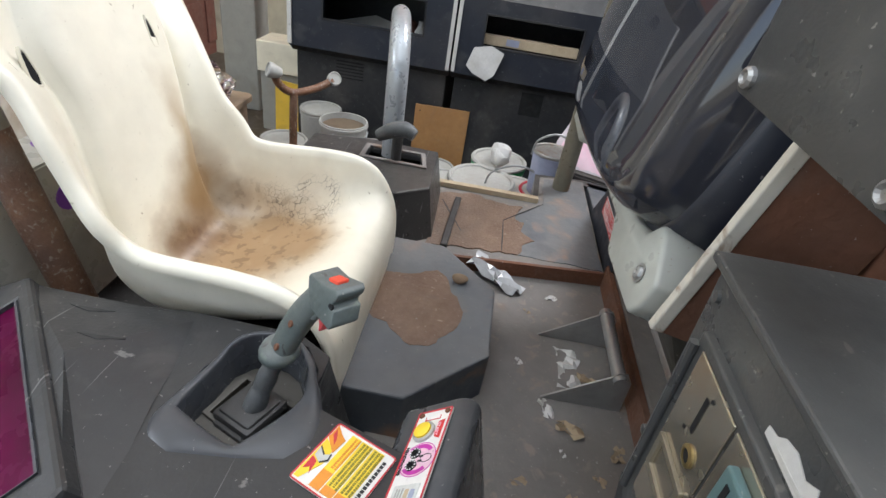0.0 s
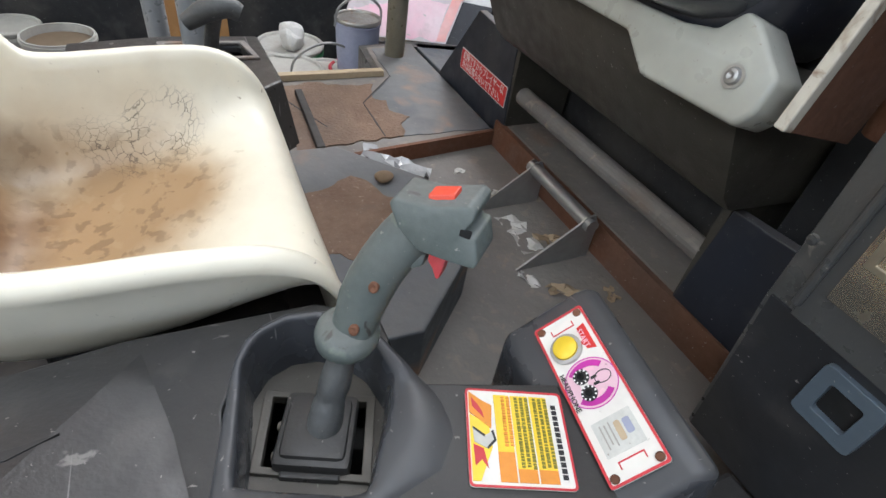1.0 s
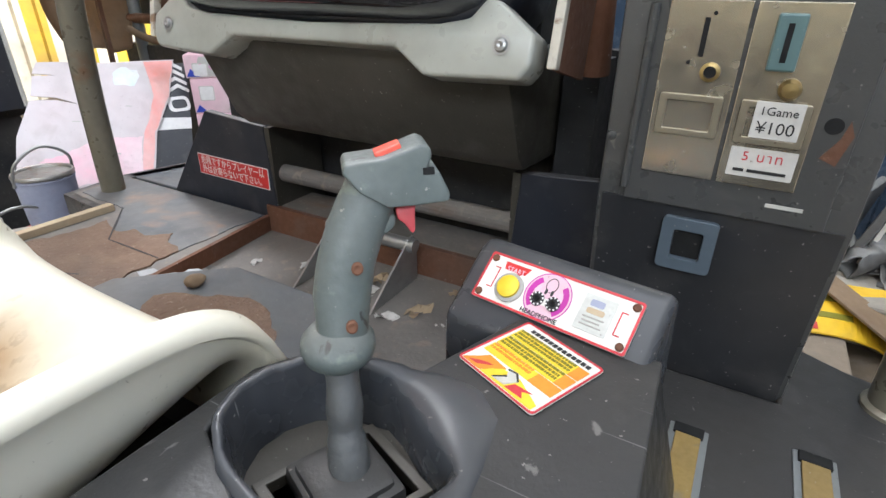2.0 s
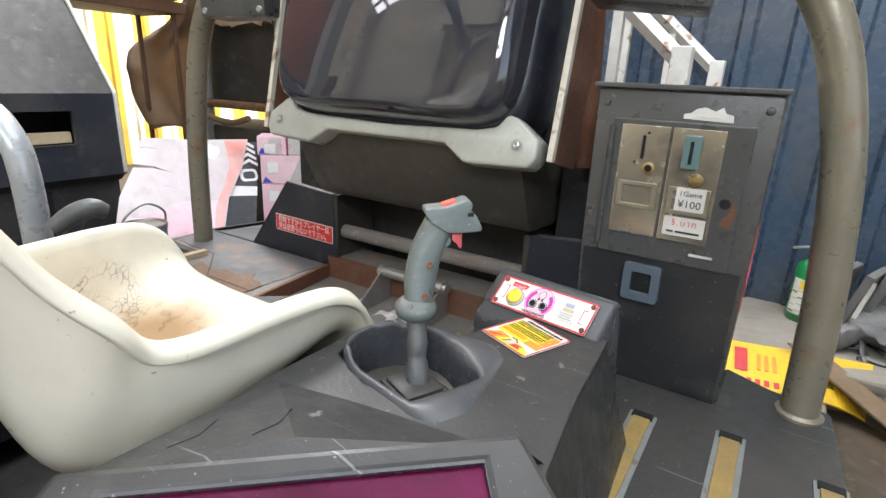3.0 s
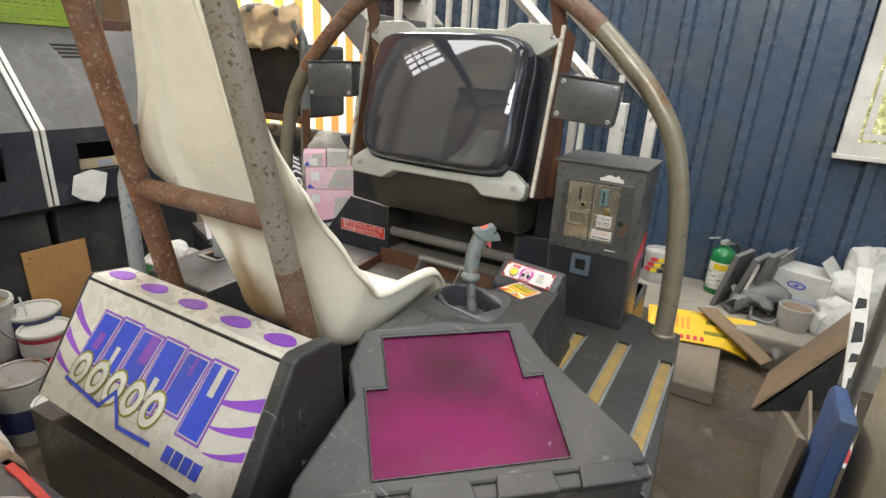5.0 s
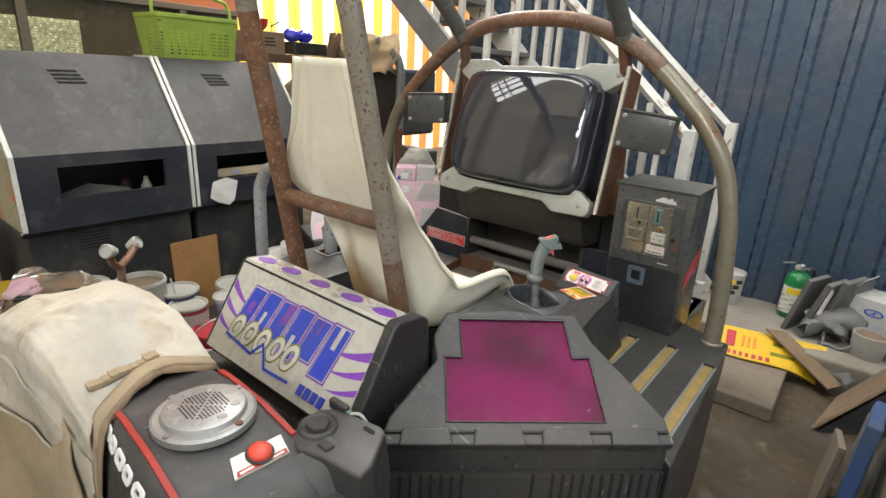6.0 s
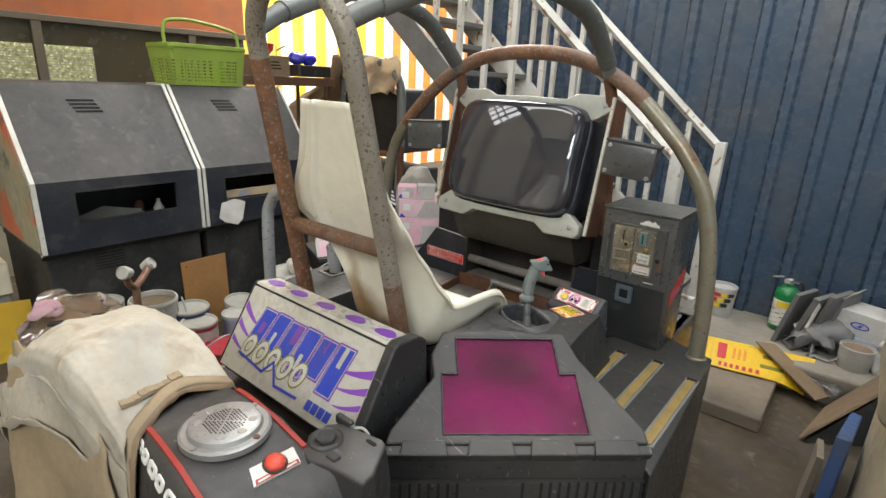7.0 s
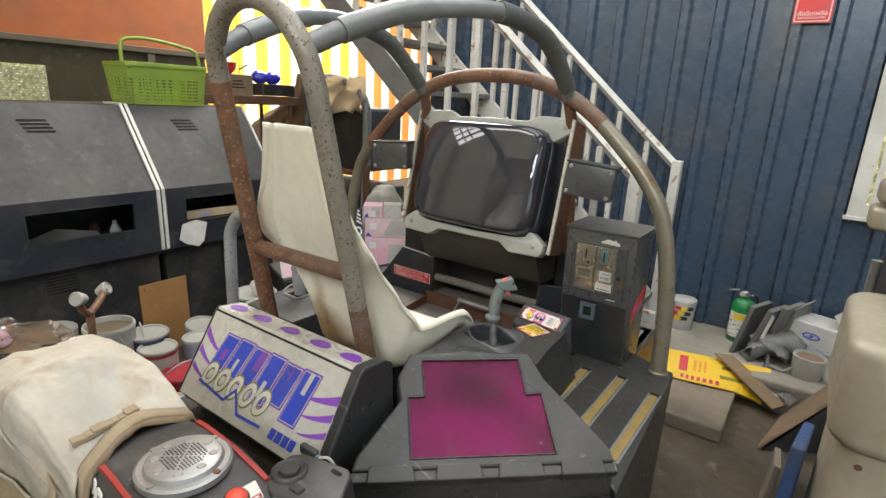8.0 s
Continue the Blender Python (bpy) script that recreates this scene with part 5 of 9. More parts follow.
    part("trigger", prism([(0.0455, 0.0895), (0.0605, 0.0895), (0.0590, 0.0800), (0.0585, 0.0690), (0.0560, 0.0675), (0.0515, 0.0740), (0.0465, 0.0775)], -0.006, 0.006, 0.0018, m=P), M_red_trig, js, "faded red trigger", True)
    for sx in (-1, 1):
        for ff, zz in ((0.0165, 0.053), (0.0100, 0.018)):
            part("grip_screw", lathe([(0.0040, -0.001), (0.0040, 0.0012), (0.0028, 0.0018), (0.0001, 0.0010)], 12, J @ axes((sx * 0.0148, ff, zz), (0, 1, 0), (0, 0, sx))), M_rust, js)


joystick()


# ---- roll cage of bent pipe ----
def cage():
    cg = thing("pipe_cage", (0, 0.385, 0.57), "bent steel pipe cage, rusty and grey, over the cockpit", "pipe frame")
    # half of the arch, from its foot to its crown: distance from the middle and height
    half = smooth_path([(0.820, 0.575, 0), (0.815, 0.72, 0), (0.805, 0.87, 0), (0.782, 1.04, 0), (0.735, 1.20, 0), (0.660, 1.315, 0), (0.590, 1.39, 0), (0.490, 1.482, 0), (0.385, 1.557, 0), (0.25, 1.616, 0), (0.12, 1.642, 0), (0.0, 1.648, 0)], 5)
    mid, yy = 0.027, 0.352
    right = [(mid + p.x, yy, p.y) for p in half]
    left = [(mid - p.x, yy, p.y) for p in half]
    part("arch_leg", tube(right[:36], 0.0285, 20, straight=True), M_pipe_olive, cg, "olive-grey pipe leg", True)
    part("arch_leg", tube(left[:26], 0.0285, 20, straight=True), M_pipe_olive, cg, "", True)
    part("arch_crown", tube([*right[35:], *reversed(left[25:-1])], 0.0287, 20, straight=True), M_pipe_rusty, cg, "rusty arch crown", True)
    for fx in (mid + 0.820, mid - 0.820):
        part("foot_flange", lathe([(0.036, 0.0), (0.036, 0.006), (0.030, 0.010)], 24, Matrix.Translation((fx, yy, 0.563 if fx < 0 else 0.599))), M_pipe_olive, cg)

    def hy(z):
        return -0.625 - (z - 1.06) * 0.223

    # the two legs of the hoop lean towards each other
    def hr(z):
        return 0.228 - (z - 1.06) * 0.016

    def hl(z):
        return -0.199 + (z - 1.06) * 0.077

    cx, hw = (hr(1.56) + hl(1.56)) / 2, (hr(1.56) - hl(1.56)) / 2
    top = [(cx - hw * math.cos(radians(a)), hy(1.56 + 0.19 * math.sin(radians(a))), 1.56 + 0.19 * math.sin(radians(a))) for a in (0, 20, 40, 60, 80, 100, 120, 140, 160, 180)]
    part("hoop_leg", tube([(hl(z), hy(z), z) for z in (0.66, 0.90, 1.06)], 0.0265, 20), M_pipe_rusty, cg, "rusty hoop leg", True)
    part("hoop_leg", tube([(hr(z), hy(z), z) for z in (0.66, 0.82, 0.975)], 0.0265, 20), M_pipe_rusty, cg, "", True)
    part("hoop_side", tube([*[(hl(z), hy(z), z) for z in (1.06, 1.20, 1.35, 1.47)], top[0]], 0.0263, 20), M_pipe_rusty, cg, "", True)
    part("hoop_top", tube([*top, *[(hr(z), hy(z), z) for z in (1.47, 1.35, 1.20, 1.06, 0.97)]], 0.0263, 20, 5), M_pipe_mid, cg, "chipped grey hoop", True)
    part("cross_bar", tube([(hl(1.07), hy(1.07), 1.07), (hr(1.075), hy(1.075), 1.075)], 0.0235, 18, straight=True), M_pipe_rusty, cg, "", True)
    # two bowed pipes from hoop to arch, with dark foam sleeves
    for sx, xa, xb in ((1, cx + 0.165, 0.375), (-1, cx - 0.165, -0.310)):
        pts = [(xa, hy(1.64), 1.635), (xa + sx * 0.035, -0.62, 1.70), (xa + sx * 0.07, -0.42, 1.765), (xb - sx * 0.03, -0.15, 1.795), (xb, 0.10, 1.755), (xb + sx * 0.004, 0.26, 1.65), (xb + sx * 0.004, 0.345, 1.575)]
        part("roof_pipe", tube(pts, 0.0255, 18), M_pipe_grey, cg, "grey roof pipe", True)
        path = smooth_path(pts, 8)
        part("sleeve", tube([path[int(len(path) * 0.50) + k] for k in range(int(len(path) * 0.5) - 2)], 0.031, 18, straight=True), M_pipe_sleeve, cg, "dark grey pipe sleeve", True)
        part("sleeve", tube(path[6:18], 0.030, 18, straight=True), M_pipe_grey, cg, "", True)
        part("arch_post", tube([(sx * 0.345 + 0.025, 0.365, 1.565), (sx * 0.36 + 0.02, 0.42, 1.40), (sx * 0.375 + 0.02, 0.46, 0.95)], 0.022, 14), M_rust, cg, "rusty upright behind the monitor", True)


cage()


# ---- monitor ----
def monitor():
    mo = thing("arcade_monitor", (0, 0.36, 0.80), "large dark arcade monitor with grey-green bezel brackets", "monitor")
    tilt = Matrix.Translation((0.0224, 0.2813, 0.9975)) @ Matrix.Rotation(radians(-15.4), 4, "X")
    # curved glass, local: x right, y back, z up
    def glass_pt(u, v, r):
        # a shallow bowl that rolls back at its rim
        edge = math.sqrt(max(0.0, 1 - max(0.0, (r - 0.90) / 0.10) ** 2))
        return Vector((0.298 * u, -0.026 - edge * (0.045 + 0.035 * (1 - 0.6 * u * u - 0.4 * v * v)), 0.245 + 0.222 * v))

    def squared(a, p):
        c, s = math.cos(a), math.sin(a)
        f = (abs(c) ** p + abs(s) ** p) ** (-1 / p)
        return c * f, s * f

    ring_n = 64
    rows = []
    for rr in (0.02, 0.15, 0.3, 0.45, 0.6, 0.72, 0.82, 0.90, 0.92, 0.94, 0.957, 0.972, 0.984, 0.993, 1.0):
        rows.append([glass_pt(rr * squared(2 * math.pi * k / ring_n, 7)[0], rr * squared(2 * math.pi * k / ring_n, 7)[1], rr) for k in range(ring_n)])
    rim = rows[-1]
    rows.append([Vector((p.x * 1.008, -0.018, 0.245 + (p.z - 0.245) * 1.008)) for p in rim])
    b2 = loft(rows)
    bmesh.ops.transform(b2, matrix=tilt, verts=b2.verts)
    part("screen", b2, M_screen, mo, "smoked curved glass that mirrors the daylight", True, 60)
    rows = [[Vector((p.x * s, d, 0.245 + (p.z - 0.245) * s)) for p in rim] for s, d in ((1.008, -0.020), (1.03, -0.012), (1.055, 0.03), (1.05, 0.12), (0.9, 0.24), (0.7, 0.30))]
    b2 = loft(rows)
    bmesh.ops.transform(b2, matrix=tilt, verts=b2.verts)
    part("shroud", b2, M_navy, mo, "navy-black plastic shroud", True, 60)
    half = [(0.0, -0.012), (0.155, -0.012), (0.205, -0.045), (0.338, -0.040), (0.350, -0.022), (0.350, 0.012), (0.300, 0.048), (0.282, 0.052), (0.262, 0.028), (0.22, 0.020), (0.0, 0.014)]
    poly = half[1:-1] + [half[-1]] + [(-x, z) for x, z in reversed(half[1:-1])]
    m = tilt @ Matrix(((1, 0, 0, 0), (0, 0, 1, 0), (0, 1, 0, 0), (0, 0, 0, 1)))
    br = part("lower_bracket", prism(poly, -0.024, 0.03, 0.006, m=m, seg=3), M_bezel, mo, "grey-green enamel bracket", True, 30)
    for sx in (-1, 1):
        part("bracket_screw", lathe([(0.012, 0.0), (0.010, 0.002), (0.007, -0.003), (0.004, -0.004), (0.0001, -0.002)], 16, m @ Matrix.Translation((sx * 0.31, -0.002, -0.026))), M_steel_grey, br)
    halft = [(0.0, 0.462), (0.20, 0.458), (0.250, 0.452), (0.285, 0.420), (0.300, 0.415), (0.362, 0.455), (0.365, 0.500), (0.352, 0.512), (0.215, 0.516), (0.170, 0.492), (0.0, 0.497)]
    polyt = halft[1:-1] + [halft[-1]] + [(-x, z) for x, z in reversed(halft[1:-1])] + [(0.0, 0.462)]
    bt = part("upper_bracket", prism(polyt, -0.020, 0.03, 0.006, m=m, seg=3), M_bezel, mo, "", True, 30)
    for sx in (-1, 1):
        part("bracket_screw", lathe([(0.012, 0.0), (0.010, 0.002), (0.007, -0.003), (0.004, -0.004), (0.0001, -0.002)], 16, m @ Matrix.Translation((sx * 0.338, 0.474, -0.022))), M_steel_grey, bt)
    # cream-edged rusty side angles
    for sx in (-1, 1):
        mm = tilt @ Matrix.Translation((sx * 0.3716, 0.006, 0)) @ Matrix.Rotation(radians(2.8), 4, "X")
        sp = part("side_angle", box(-0.004, 0.004, -0.005, 0.11, -0.022, 0.505, 0.001, m=mm), M_rust, mo, "rusty side plate")
        part("cream_edge", box(-0.006, 0.006, -0.020, -0.005, -0.022, 0.505, 0.002, m=mm), M_cream_edge, sp, "chipped cream edge strip")
    # housing below
    prof = [(0.292, 0.985), (0.365, 0.832), (0.392, 0.806), (0.62, 0.79), (0.62, 0.985)]
    mx = Matrix(((0, 0, 1, 0), (1, 0, 0, 0), (0, 1, 0, 0), (0, 0, 0, 1)))
    part("lower_housing", prism(prof, -0.290, 0.325, 0.010, m=mx), M_housing, mo, "brown-black lower housing", True, 30)
    part("chassis", box(-0.27, 0.31, 0.43, 0.66, 0.955, 1.42, 0.02), M_black, mo)
    for sx in (-1, 1):
        part("support", box(sx * 0.36 - 0.03, sx * 0.36 + 0.03, 0.52, 0.62, 0.57, 0.96), M_black, mo)


monitor()


# ---- warning wedges either side of the foot well ----
def wedge(sx, sticker):
    wd = thing("warning_panel" if sticker else "side_panel", (sx * 0.48, 0.45, 0.57), "navy-black sloped side panel" + (" with red warning sticker" if sticker else ""), "panel")
    m = Matrix(((1, 0, 0, 0), (0, 0, 1, 0.44), (0, 1, 0, 0), (0, 0, 0, 1)))
    poly = [(sx * 0.664, 0.572), (sx * 0.487, 0.800), (sx * 0.302, 0.787), (sx * 0.285, 0.572)]
    part("panel", prism(poly, 0, 0.02, 0.002, m=m), M_navy, wd)
    part("return", prism([(sx * 0.300, 0.572), (sx * 0.300, 0.785), (sx * 0.286, 0.785), (sx * 0.286, 0.572)], 0.002, 0.16, m=m), M_housing, wd)
    if sticker:
        mm = axes((-0.421, 0.4395, 0.667), (1, 0, -0.010), (0, 0, 1))
        s = part("warning_sticker", prism(rrect(0.238, 0.051, 0.002, 2), 0, 0.0012, m=mm), M_white_ink, wd, "red warning sticker in Japanese")
        part("red_field", prism(rrect(0.234, 0.047, 0.002, 2), 0.0012, 0.0018, m=mm), M_red_sticker, s)
        lettering("warning_text", "危険ですからプレイヤー以", shifted(mm, 0, 0.0105, 0.002), 0.0225, M_white_ink, s, squeeze=0.79)
        lettering("warning_text", "外は近寄らないで下さい。", shifted(mm, 0, -0.0115, 0.002), 0.0225, M_white_ink, s, squeeze=0.79)


wedge(-1, True)
wedge(1, False)


# ---- speaker boxes ----
def speaker(sx):
    sp = thing("speaker_box", (sx * 0.50, 0.33, 1.21), "small dark grey steel speaker box with corner screws", "speaker", "speaker boxes beside the monitor")
    if sx > 0:
        m = axes((0.441, 0.222, 1.234), (0.985, 0.13, -0.09), (0, 0.03, 1))
    else:
        m = axes((-0.490, 0.210, 1.223), (0.95, 0.30, 0.04), (0, 0, 1))
    w = 0.173
    part("case", box(0, w, 0, 0.118, -0.10, 0.0, 0.006, m=m), M_coinbox, sp, "", True, 30)
    part("rim", box(-0.004, w + 0.004, 0.118, 0.124, -0.10, 0.004, 0.001, m=m), M_plastic, sp)
    for a in (0.014, w - 0.014):
        for c in (0.014, 0.104):
            part("screw", lathe([(0.008, 0), (0.0075, 0.003), (0.005, 0.005), (0.003, 0.003), (0.0001, 0.003)], 12, m @ Matrix.Translation((a, c, 0))), M_steel_grey, sp)
    part("arm", box(w * 0.5 - 0.02, w * 0.5 + 0.02, 0.02, 0.06, -0.17, -0.10, m=m), M_rust, sp)


speaker(1)
speaker(-1)


# ---- coin box ----
def coin_box():
    cb = thing("coin_box", (0.585, 0.36, 0.57), "tall dark steel coin box with steel coin plates", "coin box")
    prof = [(0.255, 1.098), (0.262, 0.82), (0.302, 0.572), (0.49, 0.572), (0.472, 1.098)]
    mx = Matrix(((0, 0, 1, 0), (1, 0, 0, 0), (0, 1, 0, 0), (0, 0, 0, 1)))
    part("body", prism(prof, 0.456, 0.716, 0.005, m=mx), M_coinbox, cb, "", True, 30)
    part("top_rim", box(0.450, 0.722, 0.247, 0.478, 1.097, 1.105, 0.002), M_coinbox, cb)
    part("lower_panel", prism([(0.2585, 0.83), (0.2985, 0.578), (0.303, 0.578), (0.263, 0.83)], 0.463, 0.709, m=mx), M_satin_black, cb, "satin black lower panel")
    m = axes((0.0, 0.2575, 0.0), (1, 0, 0), (0, -0.02, 1))

    def fm(x, z, lift=0.0):
        return axes((x, 0.2555 + (1.098 - z) * 0.025 - lift, z), (1, 0, 0), (0, -0.025, 1))

    door = part("coin_door", box(-0.101, 0.101, -0.111, 0.111, -0.003, 0.008, 0.002, m=fm(0.588, 0.941)), M_coinbox, cb, "raised coin door")
    part("hinge", tube([(0.489, 0.246, 1.04), (0.487, 0.252, 0.845)], 0.0045, 10, straight=True), M_coinbox, door)
    for cx, nm in ((0.5395, "empty"), (0.6165, "fitted")):
        p = part("coin_plate", box(-0.0365, 0.0365, -0.088, 0.088, 0.008, 0.0105, 0.001, m=fm(cx, 0.956)), M_steel, door, "brushed steel coin plate")
        pm = fm(cx, 0.956, 0.0105)
        if nm == "empty":
            part("coin_slot", box(-0.0025, 0.0025, 0.036, 0.072, -0.001, 0.0008, m=pm), M_slot, door)
            for dx, dz in ((-0.010, 0.030), (0.006, 0.076)):
                part("rivet_hole", lathe([(0.002, -0.001), (0.002, 0.0008)], 10, shifted(pm, dx, dz)), M_slot, door)
            part("lock_ring", lathe([(0.0095, 0), (0.0095, 0.002), (0.006, 0.003), (0.006, 0.0)], 18, shifted(pm, 0.012, 0.022)), M_brass, door)
            part("lock_hole", lathe([(0.0058, 0), (0.0058, 0.0016)], 14, shifted(pm, 0.012, 0.022)), M_slot, door)
        else:
            part("coin_entry", box(-0.012, 0.012, 0.028, 0.078, 0, 0.008, 0.002, m=shifted(pm, -0.006, 0)), M_teal, door, "teal coin entry")
            part("coin_slot", box(-0.0025, 0.0025, 0.036, 0.070, 0.008, 0.0088, m=shifted(pm, -0.006, 0)), M_slot, door)
            part("reject_knob", lathe([(0.010, 0), (0.010, 0.004), (0.007, 0.010), (0.0001, 0.011)], 18, shifted(pm, 0.007, 0.012)), M_brass, door)
        part("price_frame", prism(rrect(0.060, 0.042, 0.002, 2), 0, 0.004, 0.0008, m=shifted(pm, 0, -0.022), holes=(rrect(0.046, 0.030, 0.001, 2),)), M_brass_dull, door)
        part("price_window", box(-0.023, 0.023, -0.015, 0.015, 0.0, 0.001, m=shifted(pm, 0, -0.022)), M_steel, door)
    pm = fm(0.6165, 0.956, 0.0105)
    card = part("price_card", prism(rrect(0.042, 0.036, 0.001, 2), 0.0045, 0.0052, m=shifted(pm, 0.004, -0.018)), M_paper, door, "white price card")
    lettering("price_text", "1Game", shifted(pm, 0.004, -0.0095, 0.0054), 0.0115, M_black_ink, card)
    lettering("price_text", "¥100", shifted(pm, 0.004, -0.026, 0.0054), 0.0165, M_black_ink, card)
    note = part("baht_sticker", prism(rrect(0.060, 0.030, 0.001, 2), 0.0, 0.0008, m=shifted(pm, 0.001, -0.063)), M_paper, door, "white price sticker in red Thai letters")
    lettering("baht_text", "5 บาท", shifted(pm, 0.001, -0.057, 0.001), 0.0135, M_red_ink, note, spacing=1.2)
    bars("sticker_bar", [(-0.024, -0.073, 0.010, 0.0032), (-0.011, -0.073, 0.035, 0.0032)], shifted(pm, 0.001, 0, 0.001), M_black_ink, note)
    part("key_hole", lathe([(0.008, 0.0075), (0.008, 0.0086)], 18, fm(0.668, 0.938)), M_slot, door)
    part("rust_mark", prism([(-0.006, -0.02), (0.009, -0.026), (0.016, 0.004), (0.010, 0.018), (0.006, 0.0)], 0.008, 0.0084, m=fm(0.670, 0.926)), M_rust, door, "orange rust streak")
    bars("number_bar", [(0.0, 0.0, 0.034, 0.004)], shifted(fm(0.632, 0.848), 0, 0, 0.008), M_grey_ink, door)
    torn = part("torn_label", prism([(-0.034, -0.009), (0.034, -0.011), (0.033, -0.001), (0.022, 0.002), (0.018, 0.010), (0.008, 0.004), (-0.006, 0.009), (-0.018, 0.006), (-0.024, 0.0), (-0.034, -0.002)], 0, 0.0008, m=fm(0.623, 1.066, 0.001)), M_paper, cb, "torn white paper label")
    bars("label_print", [(-0.022, -0.007, 0.044, 0.003)], shifted(fm(0.623, 1.066, 0.001), 0, 0, 0.0008), M_grey_ink, torn)
    rm = fm(0.567, 0.785)
    ret = part("coin_return", prism(rrect(0.060, 0.066, 0.006, 3), -0.004, 0.009, 0.003, m=rm, holes=(rrect(0.032, 0.036, 0.003, 2),)), mat("grey_blue_plastic", (0.085, 0.11, 0.135), None, 8, 0.4), cb, "grey-blue coin return cup")
    part("return_flap", box(-0.017, 0.017, -0.019, 0.019, -0.003, 0.001, m=rm), M_slot, ret)
    side = axes((0.7165, 0.345, 0.80), (0, 1, 0.03), (0, 0, 1))
    stc = part("side_sticker", prism([(-0.035, -0.045), (0.11, 0.012), (0.11, 0.075), (-0.035, 0.020)], 0, 0.0012, m=side), M_red_sticker, cb, "faded red side sticker")
    bars("sticker_print", [(-0.02, -0.005, 0.11, 0.005), (-0.02, 0.008, 0.10, 0.005)], shifted(side, 0, 0, 0.0012, 0), M_pink_ink, stc)
    for sx, sz in ((0.472, 1.075), (0.700, 1.075), (0.463, 0.90)):
        part("bolt", lathe([(0.006, 0), (0.005, 0.004), (0.0001, 0.005)], 12, fm(sx, sz)), M_coinbox, cb)

    cb.location = (0.596, 0.367, 0.582)


coin_box()


# ---- sign box behind the seat ----
def sign_box():
    sg = thing("sign_box", (0.06, -0.80, 0.60), "grey sign box with blue and purple logo shapes", "sign")
    x0, x1 = -0.258, 0.342
    # cross-section: (y, z)
    prof = [(-0.871, 0.645), (-0.732, 0.868), (-0.722, 0.875), (-0.648, 0.865), (-0.620, 0.60), (-0.846, 0.60)]
    mx = Matrix(((0, 0, 1, 0), (1, 0, 0, 0), (0, 1, 0, 0), (0, 0, 0, 1)))
    part("case", prism([(y + 0.004, z - 0.004) for y, z in prof], x0, x1, m=mx), M_plastic, sg)
    end = [(-0.886, 0.635), (-0.740, 0.878), (-0.725, 0.887), (-0.648, 0.881), (-0.62, 0.862), (-0.60, 0.58), (-0.846, 0.58)]
    part("end_cap", prism(end, x1, x1 + 0.035, 0.006, m=mx), M_plastic, sg, "dark end cap")
    part("end_cap", prism([(y - 0.004, z + 0.004) for y, z in prof], x0 - 0.008, x0, 0.002, m=mx), M_plastic, sg)
    ey = Vector((0, 0.139, 0.223)).normalized()
    fm = axes((x0, -0.8735, 0.6435), (1, 0, 0), ey)
    W, H = x1 - x0, 0.262
    face = part("sign_face", box(0, W, 0, H, 0, 0.003, 0.0008, m=fm), M_sign, sg, "yellowed grey sign face")
    part("top_face", prism([(-0.732, 0.872), (-0.725, 0.878), (-0.648, 0.869), (-0.648, 0.865)], x0, x1, m=mx), M_sign, sg)
    rear = part("rear_face", prism([(-0.648, 0.865), (-0.6435, 0.865), (-0.6155, 0.60), (-0.620, 0.60)], x0, x1, m=mx), M_sign, sg, "cream rear strip with purple leaves")
    for lx, lz in ((0.094, 0.80), (0.179, 0.778), (0.161, 0.69), (0.02, 0.76), (-0.06, 0.80), (-0.10, 0.70), (-0.17, 0.77)):
        lm = axes((lx, -0.6432 + (0.865 - lz) * 0.108, lz), (-1, 0, 0), (0, -0.1, 1))
        part("purple_leaf", prism([(0.030 * math.cos(a), 0.024 * math.sin(a)) for a in (2 * math.pi * k / 18 for k in range(18))], -0.001, 0.0015, m=lm), M_purple_ink, rear)
    # purple leaf shapes on the top strip
    for px in (0.05, 0.17, 0.30, 0.43, 0.55):
        tm = axes((x0 + px, -0.688, 0.8745), (1, 0, 0), (0, 1, -0.12))
        part("purple_leaf", prism([(0.036 * math.cos(a) - 0.004 * math.sin(2 * a), 0.022 * math.sin(a)) for a in (2 * math.pi * k / 18 for k in range(18))], 0, 0.0012, m=tm), M_purple_ink, sg)
    # speed stripes at both ends
    for k, (yy, hh) in enumerate(((0.17, 0.026), (0.125, 0.022), (0.082, 0.018), (0.20, 0.015))):
        def stripe(xa, xb, ya, yb, h0):
            top = [(xa + (xb - xa) * t, ya + (yb - ya) * t ** 1.6 + h0 * (0.12 + 0.88 * t) / 2) for t in (i / 6 for i in range(7))]
            bot = [(xa + (xb - xa) * t, ya + (yb - ya) * t ** 1.6 - h0 * (0.12 + 0.88 * t) / 2) for t in (i / 6 for i in range(6, -1, -1))]
            return top + bot
        if k < 3:
            part("purple_stripe", prism(stripe(W * (0.80 + 0.02 * k), W * 0.995, yy - 0.012, yy + 0.016, hh), 0.003, 0.0036, m=fm), M_purple_ink, face)
            part("purple_stripe", prism(stripe(0.105 - 0.012 * k, 0.004, yy - 0.015, yy + 0.03 - 0.01 * k, hh), 0.003, 0.0036, m=fm), M_purple_ink, face)

    def stroke(name, pts, w, z, mtl):
        """A broad brush stroke through (x, y) points of the sign face."""
        b2 = None
        for (ax, ay), (cx, cy) in zip(pts, pts[1:]):
            d = Vector((cx - ax, cy - ay))
            nn = Vector((-d.y, d.x)).normalized() * w / 2
            e = d.normalized() * w * 0.35
            b2 = prism([(ax + nn.x - e.x, ay + nn.y - e.y), (ax - nn.x - e.x, ay - nn.y - e.y), (cx - nn.x + e.x, cy - nn.y + e.y), (cx + nn.x + e.x, cy + nn.y + e.y)], z, z + 0.0004, m=fm, bm=b2)
